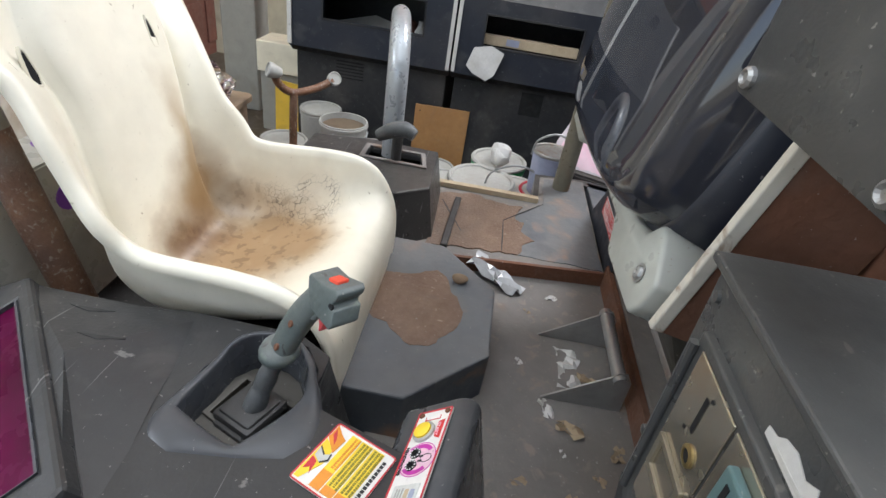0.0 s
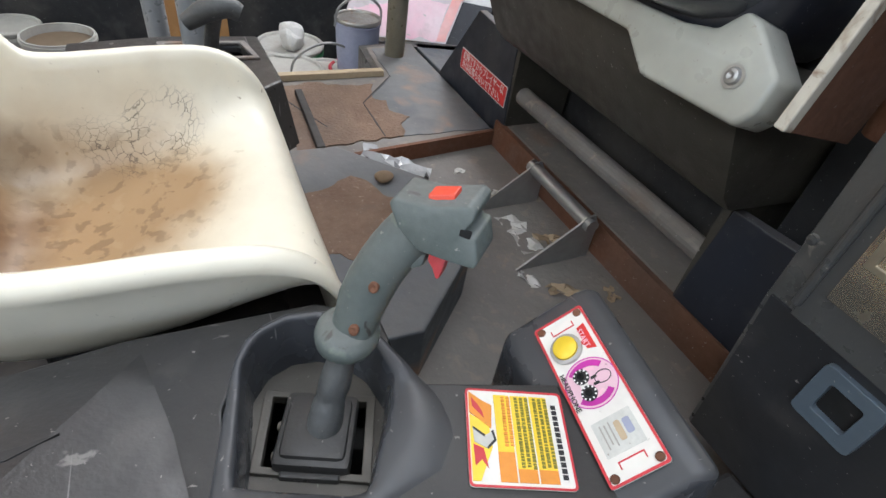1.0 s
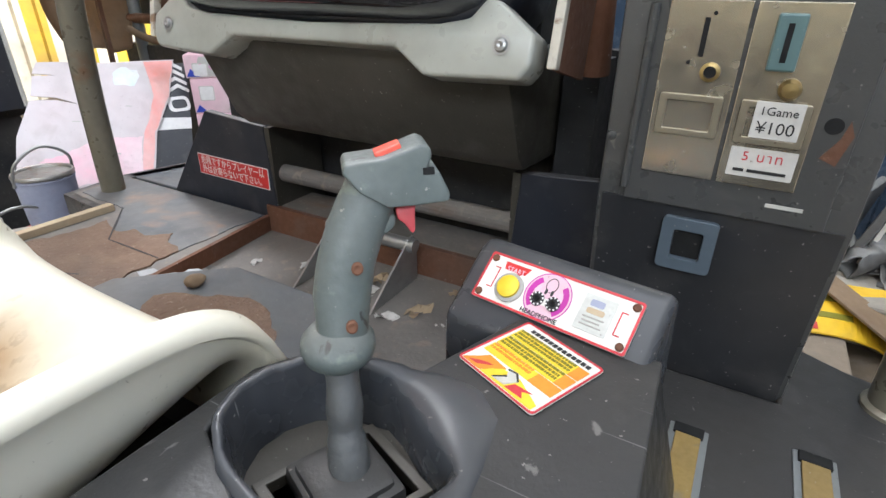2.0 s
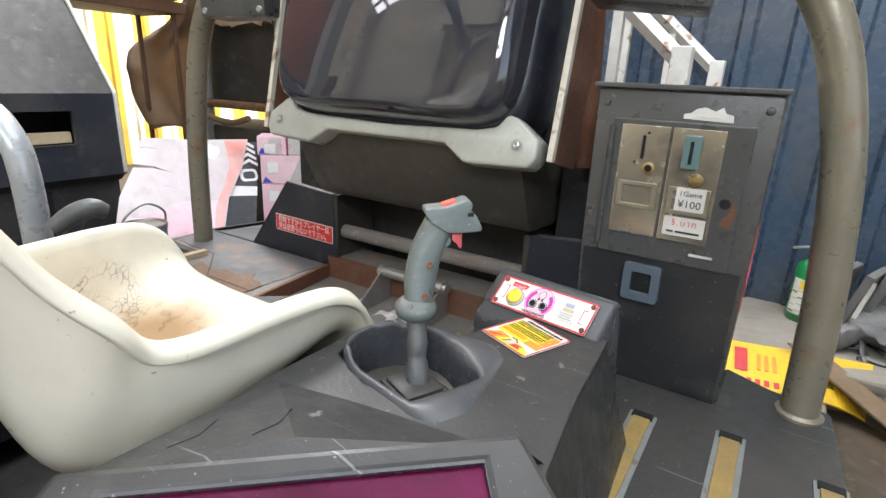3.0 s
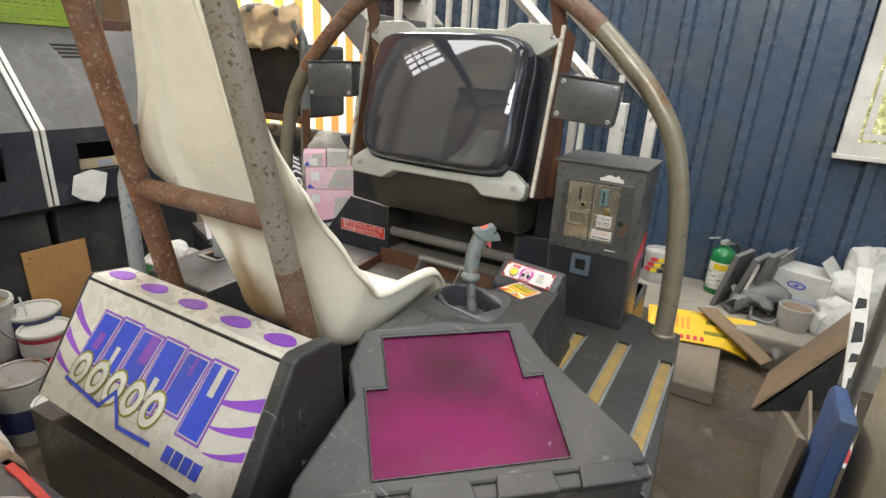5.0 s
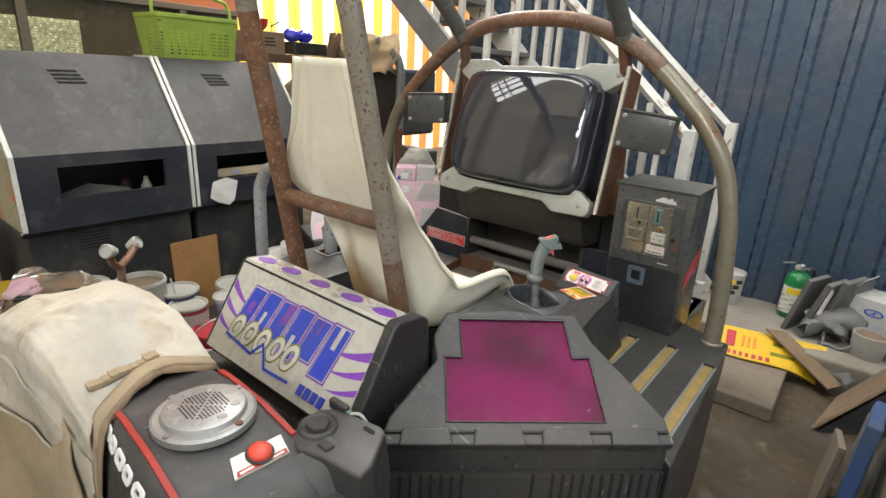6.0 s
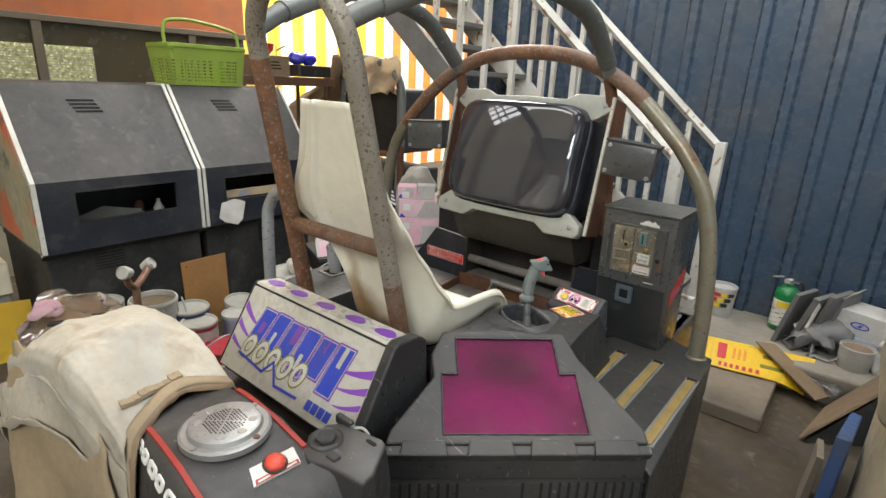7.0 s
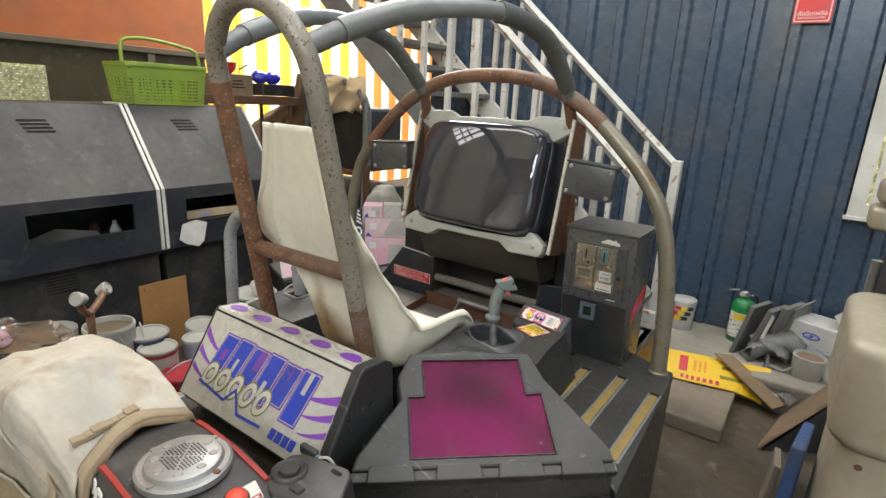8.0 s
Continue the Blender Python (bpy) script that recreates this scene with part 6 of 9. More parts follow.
        return part(name, b2, mtl, face)

    # plain slanted block shapes in the colours of the logo: a blue row with violet outline, a silver row, a small blue bar
    notches = (((0.34, 0.25), (0.75, 0.62)), ((0.38, 0.12), (0.62, 0.50)), ((0.45, 0.45), (0.98, 1.02)), ((0.36, 0.10), (0.64, 0.46)), ((0.42, 0.66), (0.58, 1.02)), ((0.36, 0.58), (0.66, 1.02)))
    for k, ((na, nb), (nc, nd)) in enumerate(notches):
        x = 0.082 + k * 0.070
        yb = 0.112 - 0.002 * k - (0.022 if k in (3, 5) else 0.0)
        yt = 0.212 + 0.004 * (k % 2)

        def slant(grow):
            return [(x - grow, yb - grow), (x + 0.052 + grow * 0.8, yb - grow), (x + 0.078 + grow, yt + grow), (x + 0.024 - grow * 0.7, yt + grow)]

        def inside(u, v):
            return (x + 0.052 * u + 0.026 * v, yb + (yt - yb) * v)

        part("violet_outline_shape", prism(slant(0.0085), 0.003 + 0.00005 * k, 0.0036 + 0.00005 * k, m=fm), M_violet_ink, face)
        part("pale_outline_shape", prism(slant(0.0036), 0.0037, 0.0042, m=fm), M_sign, face)
        part("blue_block_shape", prism(slant(0.0008), 0.0042, 0.0048, m=fm), M_blue_ink, face)
        part("pale_notch", prism([inside(na, nb), inside(nc, nb), inside(nc, nd), inside(na, nd)], 0.0048, 0.0052, m=fm), M_sign if k % 2 else M_violet_ink, face)
    for k in range(5):
        x = 0.100 + k * 0.062
        ring_o = [(x + px * 0.026 + py * 0.010, 0.090 + py * 0.036) for px, py in circle(1.0, 14)]
        ring_i = [(x + px * 0.014 + py * 0.006, 0.090 + py * 0.021) for px, py in circle(1.0, 14)]
        part("olive_outline_shape", prism([(x + px * 0.030 + py * 0.010, 0.090 + py * 0.041) for px, py in circle(1.0, 14)], 0.0046, 0.0052, m=fm, holes=([(x + px * 0.011 + py * 0.006, 0.090 + py * 0.017) for px, py in circle(1.0, 14)],)), M_olive_ink, face)
        part("silver_ring_shape", prism(ring_o, 0.0052, 0.0058, m=fm, holes=(ring_i,)), M_silver_ink, face)
    stroke("blue_underline", [(0.068, 0.060), (0.20, 0.045), (0.235, 0.085), (0.275, 0.030), (0.375, 0.034)], 0.008, 0.0058, M_blue_ink)
    for k in range(4):
        x = 0.415 + k * 0.026
        part("small_blue_block", prism([(x, 0.022), (x + 0.021, 0.022), (x + 0.025, 0.050), (x + 0.004, 0.050)], 0.003, 0.0046, m=fm), M_blue_ink, face)


sign_box()


# ---- the row of black cabinets along the west side ----
def black_cabinet(y0, y1, cut, name_note):
    cb = thing("game_cabinet", (-2.1, (y0 + y1) / 2, 0), "matt black sloping game cabinet with empty window cut-out", "cabinet", "black cabinets in a row")
    my = Matrix(((1, 0, 0, 0), (0, 0, 1, 0), (0, 1, 0, 0), (0, 0, 0, 1)))
    part("plinth", box(-2.58, -1.82, y0 + 0.02, y1 - 0.01, 0.0, 0.625, 0.006), M_black, cb, "black lower body")
    # upper shell as panels, so that the cut-out opens into a hollow
    part("slope_panel", prism([(-1.765, 0.985), (-2.105, 1.425), (-2.60, 1.425), (-2.60, 1.405), (-2.115, 1.405), (-1.785, 0.985)], y0, y1, m=my), M_cab_grey, cb, "grey-black sloping lid")
    mf = axes((-1.765, y0, 0.635), (0, 1, 0), (0, 0, 1))
    a0, a1, c0, c1 = cut
    holes = ([(a0 - y0, c0 - 0.635), (a1 - y0, c0 - 0.635), (a1 - y0, c1 - 0.635), (a0 - y0, c1 - 0.635)],)
    part("front_panel", prism([(0, 0), (y1 - y0, 0), (y1 - y0, 0.35), (0, 0.35)], -0.02, 0.0, 0.0, m=mf, holes=holes), M_navy_matt, cb, "blue-black front panel")
    part("inner_back", box(-2.40, -2.36, y0, y1, 0.64, 1.30), M_cab_grey, cb)
    part("inner_floor", box(-2.40, -1.79, y0, y1, 0.63, 0.65), M_deck, cb, "dusty inside floor")
    for yy in (y0, y1 - 0.018):
        part("side_panel", prism([(-1.768, 0.632), (-1.768, 0.984), (-2.108, 1.424), (-2.60, 1.424), (-2.60, 0.632)], yy + 0.001, yy + 0.017, m=my), M_black, cb)
    part("bottom_bevel", prism([(-1.765, 0.64), (-1.82, 0.60), (-2.5, 0.60), (-2.5, 0.64)], y0, y1, m=my), M_black, cb)
    # window rim
    rim = prism([(a0 - y0 - 0.008, c0 - 0.643), (a1 - y0 + 0.008, c0 - 0.643), (a1 - y0 + 0.008, c1 - 0.627), (a0 - y0 - 0.008, c1 - 0.627)], 0.0, 0.004, m=mf, holes=holes)
    part("window_rim", rim, M_black, cb)
    # vent louvres on the slope
    sl = Vector((-0.34, 0, 0.44)).normalized()
    vy = (y0 + y1) / 2 - (0.06 if y0 < -0.5 else 0.09)
    ms = axes(Vector((-1.765, vy, 0.985)) + sl * 0.455, (0, 1, 0), sl)
    for k in range(4):
        part("vent_slot", box(-0.062 + 0.008 * k, 0.062 + 0.008 * k, -0.008 - 0.022 * k, 0.001 - 0.022 * k, -0.004, 0.0015, m=ms), M_slot, cb)
        part("vent_lip", box(-0.062 + 0.008 * k, 0.062 + 0.008 * k, 0.001 - 0.022 * k, 0.007 - 0.022 * k, -0.004, 0.004, 0.001, m=ms), M_cab_grey, cb)
    return cb


M_navy_matt = mat("blue_black_laminate", (0.018, 0.022, 0.032), (0.014, 0.017, 0.025), 3.0, 0.45, bump=0.05, spots=((0.3, 0.29, 0.28), 24, 0.74, 0.76))
cabA = black_cabinet(-0.945, -0.150, (-0.775, -0.295, 0.780, 0.925), "a")
cabB = black_cabinet(-0.140, 0.625, (-0.005, 0.440, 0.780, 0.915), "b")
M_trim = mat("white_plastic_trim", (0.66, 0.65, 0.60), (0.55, 0.53, 0.48), 8, 0.45, bump=0.05, spots=((0.2, 0.18, 0.15), 30, 0.66, 0.72))
prof_out = [(-1.80, 0.63), (-1.762, 0.645), (-1.762, 0.985), (-2.103, 1.428), (-2.30, 1.430)]


def trim_band(yc, w, cb):
    path = [Vector((x, yc, z)) for x, z in prof_out]
    loops = []
    for i, p in enumerate(path):
        t = (path[min(i + 1, len(path) - 1)] - path[max(i - 1, 0)]).normalized()
        nrm = Vector((t.z, 0, -t.x))
        loops.append([p + Vector((0, -w / 2, 0)) - nrm * 0.004, p + Vector((0, w / 2, 0)) - nrm * 0.004, p + Vector((0, w / 2, 0)) + nrm * 0.007, p + Vector((0, -w / 2, 0)) + nrm * 0.007])
    return part("trim", loft(loops), M_trim, cb, "scuffed white edge trim")


trim_band(-0.159, 0.017, cabA)
trim_band(-0.132, 0.017, cabB)
trim_band(-0.938, 0.020, cabA)
trim_band(0.618, 0.012, cabB)
# painted end panel
my = Matrix(((1, 0, 0, 0), (0, 0, 1, 0), (0, 1, 0, 0), (0, 0, 0, 1)))
M_art = mat("faded_orange_artwork", (0.34, 0.30, 0.20), (0.22, 0.21, 0.15), 2.2, 0.6, bump=0.05, spots=((0.52, 0.12, 0.05), 2.8, 0.53, 0.62), spots2=((0.07, 0.09, 0.085), 3.4, 0.56, 0.64))
part("painted_side", prism([(-1.772, 0.65), (-1.772, 0.980), (-2.11, 1.415), (-2.60, 1.415), (-2.60, 0.65)], -0.953, -0.946, m=my), M_art, cabA, "end panel with faded orange and grey artwork")
# things inside and on the cabinets
bt = thing("plastic_bottle", (-1.93, -0.33, 0.65), "small clear bottle with blue label inside the cabinet", "bottle")
part("body", lathe([(0.026, 0.65), (0.028, 0.66), (0.028, 0.76), (0.012, 0.79), (0.012, 0.81)], 16, Matrix.Translation((-1.93, -0.33, 0))), M_pale_lid, bt)
part("wrapper", lathe([(0.0285, 0.69), (0.0285, 0.74)], 16, Matrix.Translation((-1.93, -0.33, 0)), caps=False), M_blue_thing, bt)
rg = thing("red_rag", (-2.05, -0.42, 0.65), "crumpled dark red rag inside the cabinet", "rag")
b_ = B()
bmesh.ops.create_icosphere(b_, subdivisions=3, radius=0.035, matrix=Matrix.Translation((-2.05, -0.385, 0.72)) @ Matrix.Diagonal((1, 0.8, 1.9, 1)))
part("cloth", jitter(b_, 0.02, 24), M_door, rg)
wb = thing("dusty_board", (-2.0, -0.60, 0.65), "dusty grey panel leaning inside the cabinet", "panel")
part("sheet", prism([(-0.22, 0.0), (0.20, 0.0), (0.16, 0.12), (-0.02, 0.17), (-0.22, 0.10)], 0, 0.012, m=axes((-1.92, -0.56, 0.655), (0, 1, 0), (-0.7, 0, 0.7))), M_pillar, wb)
ws = thing("timber_offcut", (-1.85, 0.22, 0.80), "stained pale timber offcut across the cabinet window", "timber")
part("slat", box(-1.83, -1.80, -0.02, 0.44, 0.782, 0.828, 0.003), M_pale_wood, ws)
part("knot", box(-1.799, -1.797, 0.10, 0.16, 0.79, 0.82), M_can_blue, ws)
np_ = thing("paper_scrap", (-1.75, 0.01, 0.70), "torn white card stuck to the cabinet", "paper")
part("sheet", prism([(-0.085, -0.03), (-0.06, 0.055), (0.02, 0.075), (0.085, 0.05), (0.055, -0.055), (0.02, -0.085), (-0.05, -0.06)], 0, 0.003, m=axes((-1.742, 0.015, 0.715), (0.1, 1, 0), (-0.12, 0, 1))), M_paper, np_)
bd = thing("plywood_board", (-1.80, -0.16, 0), "bare plywood board leaning on the black cabinet", "board")
part("sheet", box(-0.14, 0.14, 0.0, 0.44, -0.012, 0.0, 0.001, m=axes((-1.795, -0.155, 0.0), (-0.06, 1, 0), (-0.03, 0, 1))), M_wood, bd)
part("screw", lathe([(0.004, 0), (0.003, 0.003)], 8, axes((-1.797, -0.27, 0.41), (0, 1, 0), (0, 0, 1))), M_slot, bd)
# flat black patch in place of the hatch's shaded inside
hl = part("open_hatch", box(-1.8195, -1.8175, 0.225, 0.335, 0.47, 0.585), M_slot, cabB, "flat black square painted as a dark opening")
for k in range(6):
    part("low_vent_slot", box(-1.8195, -1.8165, -0.72, -0.58, 0.50 + k * 0.016, 0.506 + k * 0.016), M_slot, cabA)


# ---- green basket on the cabinet ----
def basket():
    bk = thing("laundry_basket", (-2.2, 0.09, 1.43), "lime green plastic basket with slotted sides and raised handle", "basket")
    x0, x1, y0, y1, z0, z1 = -2.38, -2.11, -0.075, 0.350, 1.43, 1.655
    def wall(p, q, outn, n):
        d = Vector((*q, 0)) - Vector((*p, 0))
        L_ = d.length
        fl = 0.02
        m = axes((p[0], p[1], z0), d, Vector((0, 0, 1)) + Vector(outn) * 0.12)
        holes = []
        rows = 7
        for i in range(n):
            a = 0.03 + i * (L_ - 0.06) / n
            w = (L_ - 0.06) / n * 0.72
            for r in range(rows):
                c = 0.022 + r * 0.0195
                holes.append([(a, c), (a + w, c), (a + w, c + 0.010), (a, c + 0.010)])
        return part("wall", prism([(0, 0), (L_, 0), (L_ + 0.01, z1 - z0), (-0.01, z1 - z0)], 0, 0.004, m=m, holes=holes), M_basket, bk)
    wall((x1, y0), (x1, y1), (1, 0, 0), 9)
    wall((x0, y0), (x0, y1), (-1, 0, 0), 9)
    wall((x0, y0), (x1, y0), (0, -1, 0), 6)
    wall((x0, y1), (x1, y1), (0, 1, 0), 6)
    part("bottom", box(x0, x1, y0, y1, z0, z0 + 0.006), M_basket, bk)
    part("rim", prism(rrect(x1 - x0 + 0.07, y1 - y0 + 0.07, 0.04, 4, (x0 + x1) / 2, (y0 + y1) / 2), z1 - 0.012, z1 + 0.012, 0.003, holes=(rrect(x1 - x0 + 0.02, y1 - y0 + 0.02, 0.03, 4, (x0 + x1) / 2, (y0 + y1) / 2),)), M_basket, bk)
    xm = (x0 + x1) / 2 + 0.08
    part("handle", tube([(xm, y0 - 0.02, z1), (xm, y0 - 0.02, z1 + 0.08), (xm, y0 + 0.01, z1 + 0.135), (xm, 0.09, z1 + 0.145), (xm, y1 - 0.03, z1 + 0.11), (xm, y1 + 0.01, z1 + 0.07), (xm, y1 + 0.02, z1)], 0.010, 10), M_basket, bk, "", True)


basket()


# ---- shelf table with crate, carton and foil balls ----
tb = thing("wooden_table", (-2.95, 1.2, 0), "dark brown wooden table heaped with things", "table")
part("tabletop", box(-3.25, -2.72, 0.55, 1.62, 1.43, 1.50, 0.004), M_brown_wood, tb)
for lx, ly in ((-3.2, 0.6), (-2.78, 0.6), (-3.2, 1.56), (-2.78, 1.56)):
    part("leg", box(lx - 0.012, lx + 0.012, ly - 0.012, ly + 0.012, 0, 1.43), M_brown_wood, tb)
cr = thing("dark_crate", (-2.85, 1.38, 1.50), "dark plastic crate on the table edge", "crate")
part("body", prism(rrect(0.26, 0.34, 0.02, 3, -2.84, 1.40), 1.505, 1.60, 0.004), M_crate_dark, cr)
fo = thing("foil_balls", (-2.84, 1.36, 1.60), "shiny blue foil balls in the crate", "decoration")
for fy, fr in ((1.29, 0.062), (1.41, 0.060)):
    b_ = B()
    bmesh.ops.create_icosphere(b_, subdivisions=3, radius=fr, matrix=Matrix.Translation((-2.82, fy, 1.60 + fr * 0.8)) @ Matrix.Diagonal((1, 1.15, 0.9, 1)))
    part("ball", jitter(b_, 0.012, 16), M_blue_foil, fo)
ct = thing("slotted_carton", (-2.85, 1.0, 1.50), "tan carton with dark hand slots on the table", "carton")
part("body", box(-2.98, -2.74, 0.88, 1.16, 1.50, 1.66, 0.004), M_cardboard, ct)
for k in range(3):
    part("slot", box(-2.7395, -2.7375, 0.96 + 0.01 * k, 1.08 - 0.01 * k, 1.555 + k * 0.025, 1.565 + k * 0.025), M_slot, ct)
rb = thing("red_bowl", (-2.85, 0.98, 1.66), "red plastic bowl on the carton", "bowl")
part("bowl", lathe([(0.05, 1.662), (0.085, 1.70), (0.095, 1.75), (0.088, 1.75), (0.045, 1.668)], 24, Matrix.Translation((-2.85, 0.98, 0))), M_red_plastic, rb)
part("grille", tube([(-2.77, 1.06, 1.70), (-2.77, 1.14, 1.74)], 0.006, 8, straight=True), M_black, rb)


# ---- second cockpit under a tarpaulin ----
c2 = thing("covered_cockpit", (-2.65, 2.6, 0), "second black game cockpit half hidden under brown tarpaulin", "arcade machine")
part("screen_box", box(-3.15, -2.22, 1.95, 2.45, 0.86, 1.44, 0.03), M_crate_dark, c2)
part("lower_box", box(-3.2, -2.2, 1.90, 2.5, 0.0, 0.70, 0.02), M_black, c2)
part("front_bar", tube([(-3.2, 1.88, 0.86), (-2.15, 1.88, 0.86)], 0.03, 12, straight=True), M_pipe_rusty, c2, "", True)
part("hoop", tube([(-2.985, 1.9, 0.45), (-2.985, 1.9, 1.05), (-2.955, 1.9, 1.45), (-2.90, 1.9, 1.60), (-2.74, 1.9, 1.68), (-2.48, 1.9, 1.67), (-2.28, 1.9, 1.60), (-2.17, 1.9, 1.45), (-2.16, 1.9, 1.2), (-2.18, 1.9, 0.45)], 0.038, 16), M_pipe_grey, c2, "grey pipe hoop", True)
part("post", tube([(-2.12, 1.86, 0.30), (-2.12, 1.86, 0.95)], 0.03, 12, straight=True), M_rust, c2)
tp = thing("tarpaulin", (-2.7, 1.9, 0.7), "brown dusty tarpaulin draped over the rear cockpit", "tarpaulin")
LEFT_E = [(-2.98, 1.72), (-3.09, 1.51), (-3.35, 1.35), (-3.48, 1.24), (-3.40, 1.08), (-3.30, 0.86), (-3.15, 0.66)]
RIGHT_E = [(-2.80, 1.70), (-2.86, 1.46), (-2.95, 1.24), (-2.99, 1.10), (-2.98, 0.93), (-2.95, 0.78), (-2.91, 0.68)]
le, re_ = smooth_path([(x, z, 0) for x, z in LEFT_E], 5), smooth_path([(x, z, 0) for x, z in RIGHT_E], 5)
loops = []
for i, (a, b) in enumerate(zip(le, re_)):
    row = []
    for k in range(19):
        u = k / 18
        x, z = a.x + (b.x - a.x) * u, a.y + (b.y - a.y) * u
        fold = 0.030 * math.sin(u * 13 + 0.12 * i) + 0.05 * math.sin(u * 4 + 0.2 * i)
        row.append(Vector((x, 1.82 + fold - 0.25 * (1 - u) * min(1, i / 20), z + 0.015 * math.sin(u * 9))))
    loops.append(row)
sh_ = part("drape", jitter(loft(loops, closed=False), 0.02, 6), M_tarp, tp, "", True, 80)
so_ = sh_.modifiers.new("thickness", "SOLIDIFY")
so_.thickness = 0.004
part("hem", tube([(-2.93, 1.80, 0.80), (-2.80, 1.80, 0.76), (-2.62, 1.82, 0.74), (-2.45, 1.84, 0.78)], 0.022, 10), M_tarp, tp, "rolled tarpaulin hem", True)
cp = thing("cream_cloth", (-2.5, 1.82, 1.35), "crumpled cream cloth and paper over the black screen", "cloth")
b_ = loft([[Vector((-2.88 + 0.72 * k / 12, 1.84 - 0.05 * math.sin(k * 1.3 + i), 1.70 - 0.052 * i + 0.02 * math.sin(k * 2.1 + i * 1.7))) for k in range(13)] for i in range(7)], closed=False)
sh_ = part("sheet", jitter(b_, 0.03, 7), M_cream_cloth, cp, "", True, 80)
so_ = sh_.modifiers.new("thickness", "SOLIDIFY")
so_.thickness = 0.005
rk = thing("rubble_sack", (-1.75, 1.55, 0), "grey sack of rubble behind the printed boxes", "sack")
b_ = B()
bmesh.ops.create_icosphere(b_, subdivisions=4, radius=0.32, matrix=Matrix.Translation((-1.66, 1.60, 0.52)) @ Matrix.Diagonal((0.62, 0.6, 1.05, 1)))
part("bag", jitter(jitter(b_, 0.06, 4), 0.02, 14), M_pillar, rk)

# ---- printed panel and cartons beyond the deck ----
ck = thing("dark_crate", (-1.5, 0.75, 0), "black plastic crate under the printed artwork", "crate")
part("body", prism([(-1.388, 0.375), (-1.20, 0.868), (-1.56, 1.02), (-1.74, 0.52)], 0.0, 0.412, 0.006), M_crate_dark, ck)
part("rim", prism([(-1.384, 0.370), (-1.194, 0.870), (-1.56, 1.026), (-1.746, 0.518)], 0.385, 0.400, 0.003), M_crate_dark, ck)
ap = thing("plastic_artwork", (-1.35, 0.60, 0.41), "white and pink printed plastic artwork with torn edge", "artwork")
pm_ = axes((-1.272, 0.757, 0.416), (0.3567, 0.934, 0), (-0.4635, 0.177, 0.868))
OUTL = [(-0.40, 0.0), (0.0, 0.0), (0.053, 0.159), (0.137, 0.290), (0.1935, 0.434), (0.08, 0.437), (-0.04, 0.438), (-0.18, 0.452), (-0.245, 0.455), (-0.268, 0.417), (-0.20, 0.405), (-0.27, 0.408), (-0.292, 0.340), (-0.22, 0.325), (-0.15, 0.29), (-0.225, 0.318), (-0.30, 0.325), (-0.368, 0.205), (-0.398, 0.0945)]
art = part("sheet", prism(OUTL, 0, 0.004, m=pm_), M_pink_art, ap)
art_m = pm_ @ Matrix.Translation((0, 0, 0.004))
part("red_edge", prism(ragged([(-0.045, 0.008), (-0.004, 0.008), (0.049, 0.161), (0.133, 0.292), (0.188, 0.430), (0.085, 0.432), (0.085, 0.30), (0.005, 0.15)], 0.004), 0, 0.0008, m=art_m), M_fade_red, art, "fading red print")
part("pink_field", prism(ragged([(-0.385, 0.010), (-0.047, 0.008), (0.002, 0.15), (-0.10, 0.165), (-0.24, 0.125), (-0.375, 0.10)], 0.012), 0, 0.0008, m=art_m), M_soft_pink, art, "soft pink print")
part("blue_smudge", prism(ragged([(-0.035, 0.355), (0.035, 0.345), (0.06, 0.40), (0.02, 0.418), (-0.03, 0.395)], 0.010), 0, 0.0008, m=art_m), M_pale_smudge, art, "faint blue smudge")
for sx, sy, ln in ((-0.335, 0.115, 0.02), (-0.20, 0.235, 0.025), (-0.10, 0.10, 0.012), (-0.16, 0.02, 0.016), (-0.02, 0.27, 0.02)):
    part("scuff", prism([(sx, sy), (sx + ln, sy - 0.004), (sx + ln, sy - 0.001), (sx, sy + 0.003)], 0, 0.0012, m=art_m), M_grey_ink, art)
cs = thing("printed_board", (-1.25, 0.82, 0.41), "dark board with white and blue printed band", "board")
qm = pm_ @ Matrix.Translation((0, 0, -0.016))
part("sheet", prism([(-0.02, 0.0), (0.143, 0.0), (0.243, 0.424), (0.12, 0.424), (0.03, 0.18)], 0, 0.006, m=qm), M_navy, cs)
q2 = qm @ Matrix.Translation((0, 0, 0.006))
part("white_band", prism([(0.05, 0.170), (0.182, 0.160), (0.192, 0.203), (0.07, 0.218)], 0, 0.001, m=q2), M_art_white, cs)
part("white_shape", prism(rrect(0.080, 0.060, 0.02, 4, 0.165, 0.262), 0, 0.001, m=q2, holes=(rrect(0.055, 0.036, 0.013, 3, 0.167, 0.262),)), M_art_white, cs)
for k in range(4):
    part("zigzag", prism([(0.135, 0.305 + k * 0.030), (0.180, 0.328 + k * 0.030), (0.215, 0.303 + k * 0.030), (0.219, 0.316 + k * 0.030), (0.182, 0.343 + k * 0.030), (0.135, 0.318 + k * 0.030)], 0, 0.001, m=q2), M_art_white, cs)


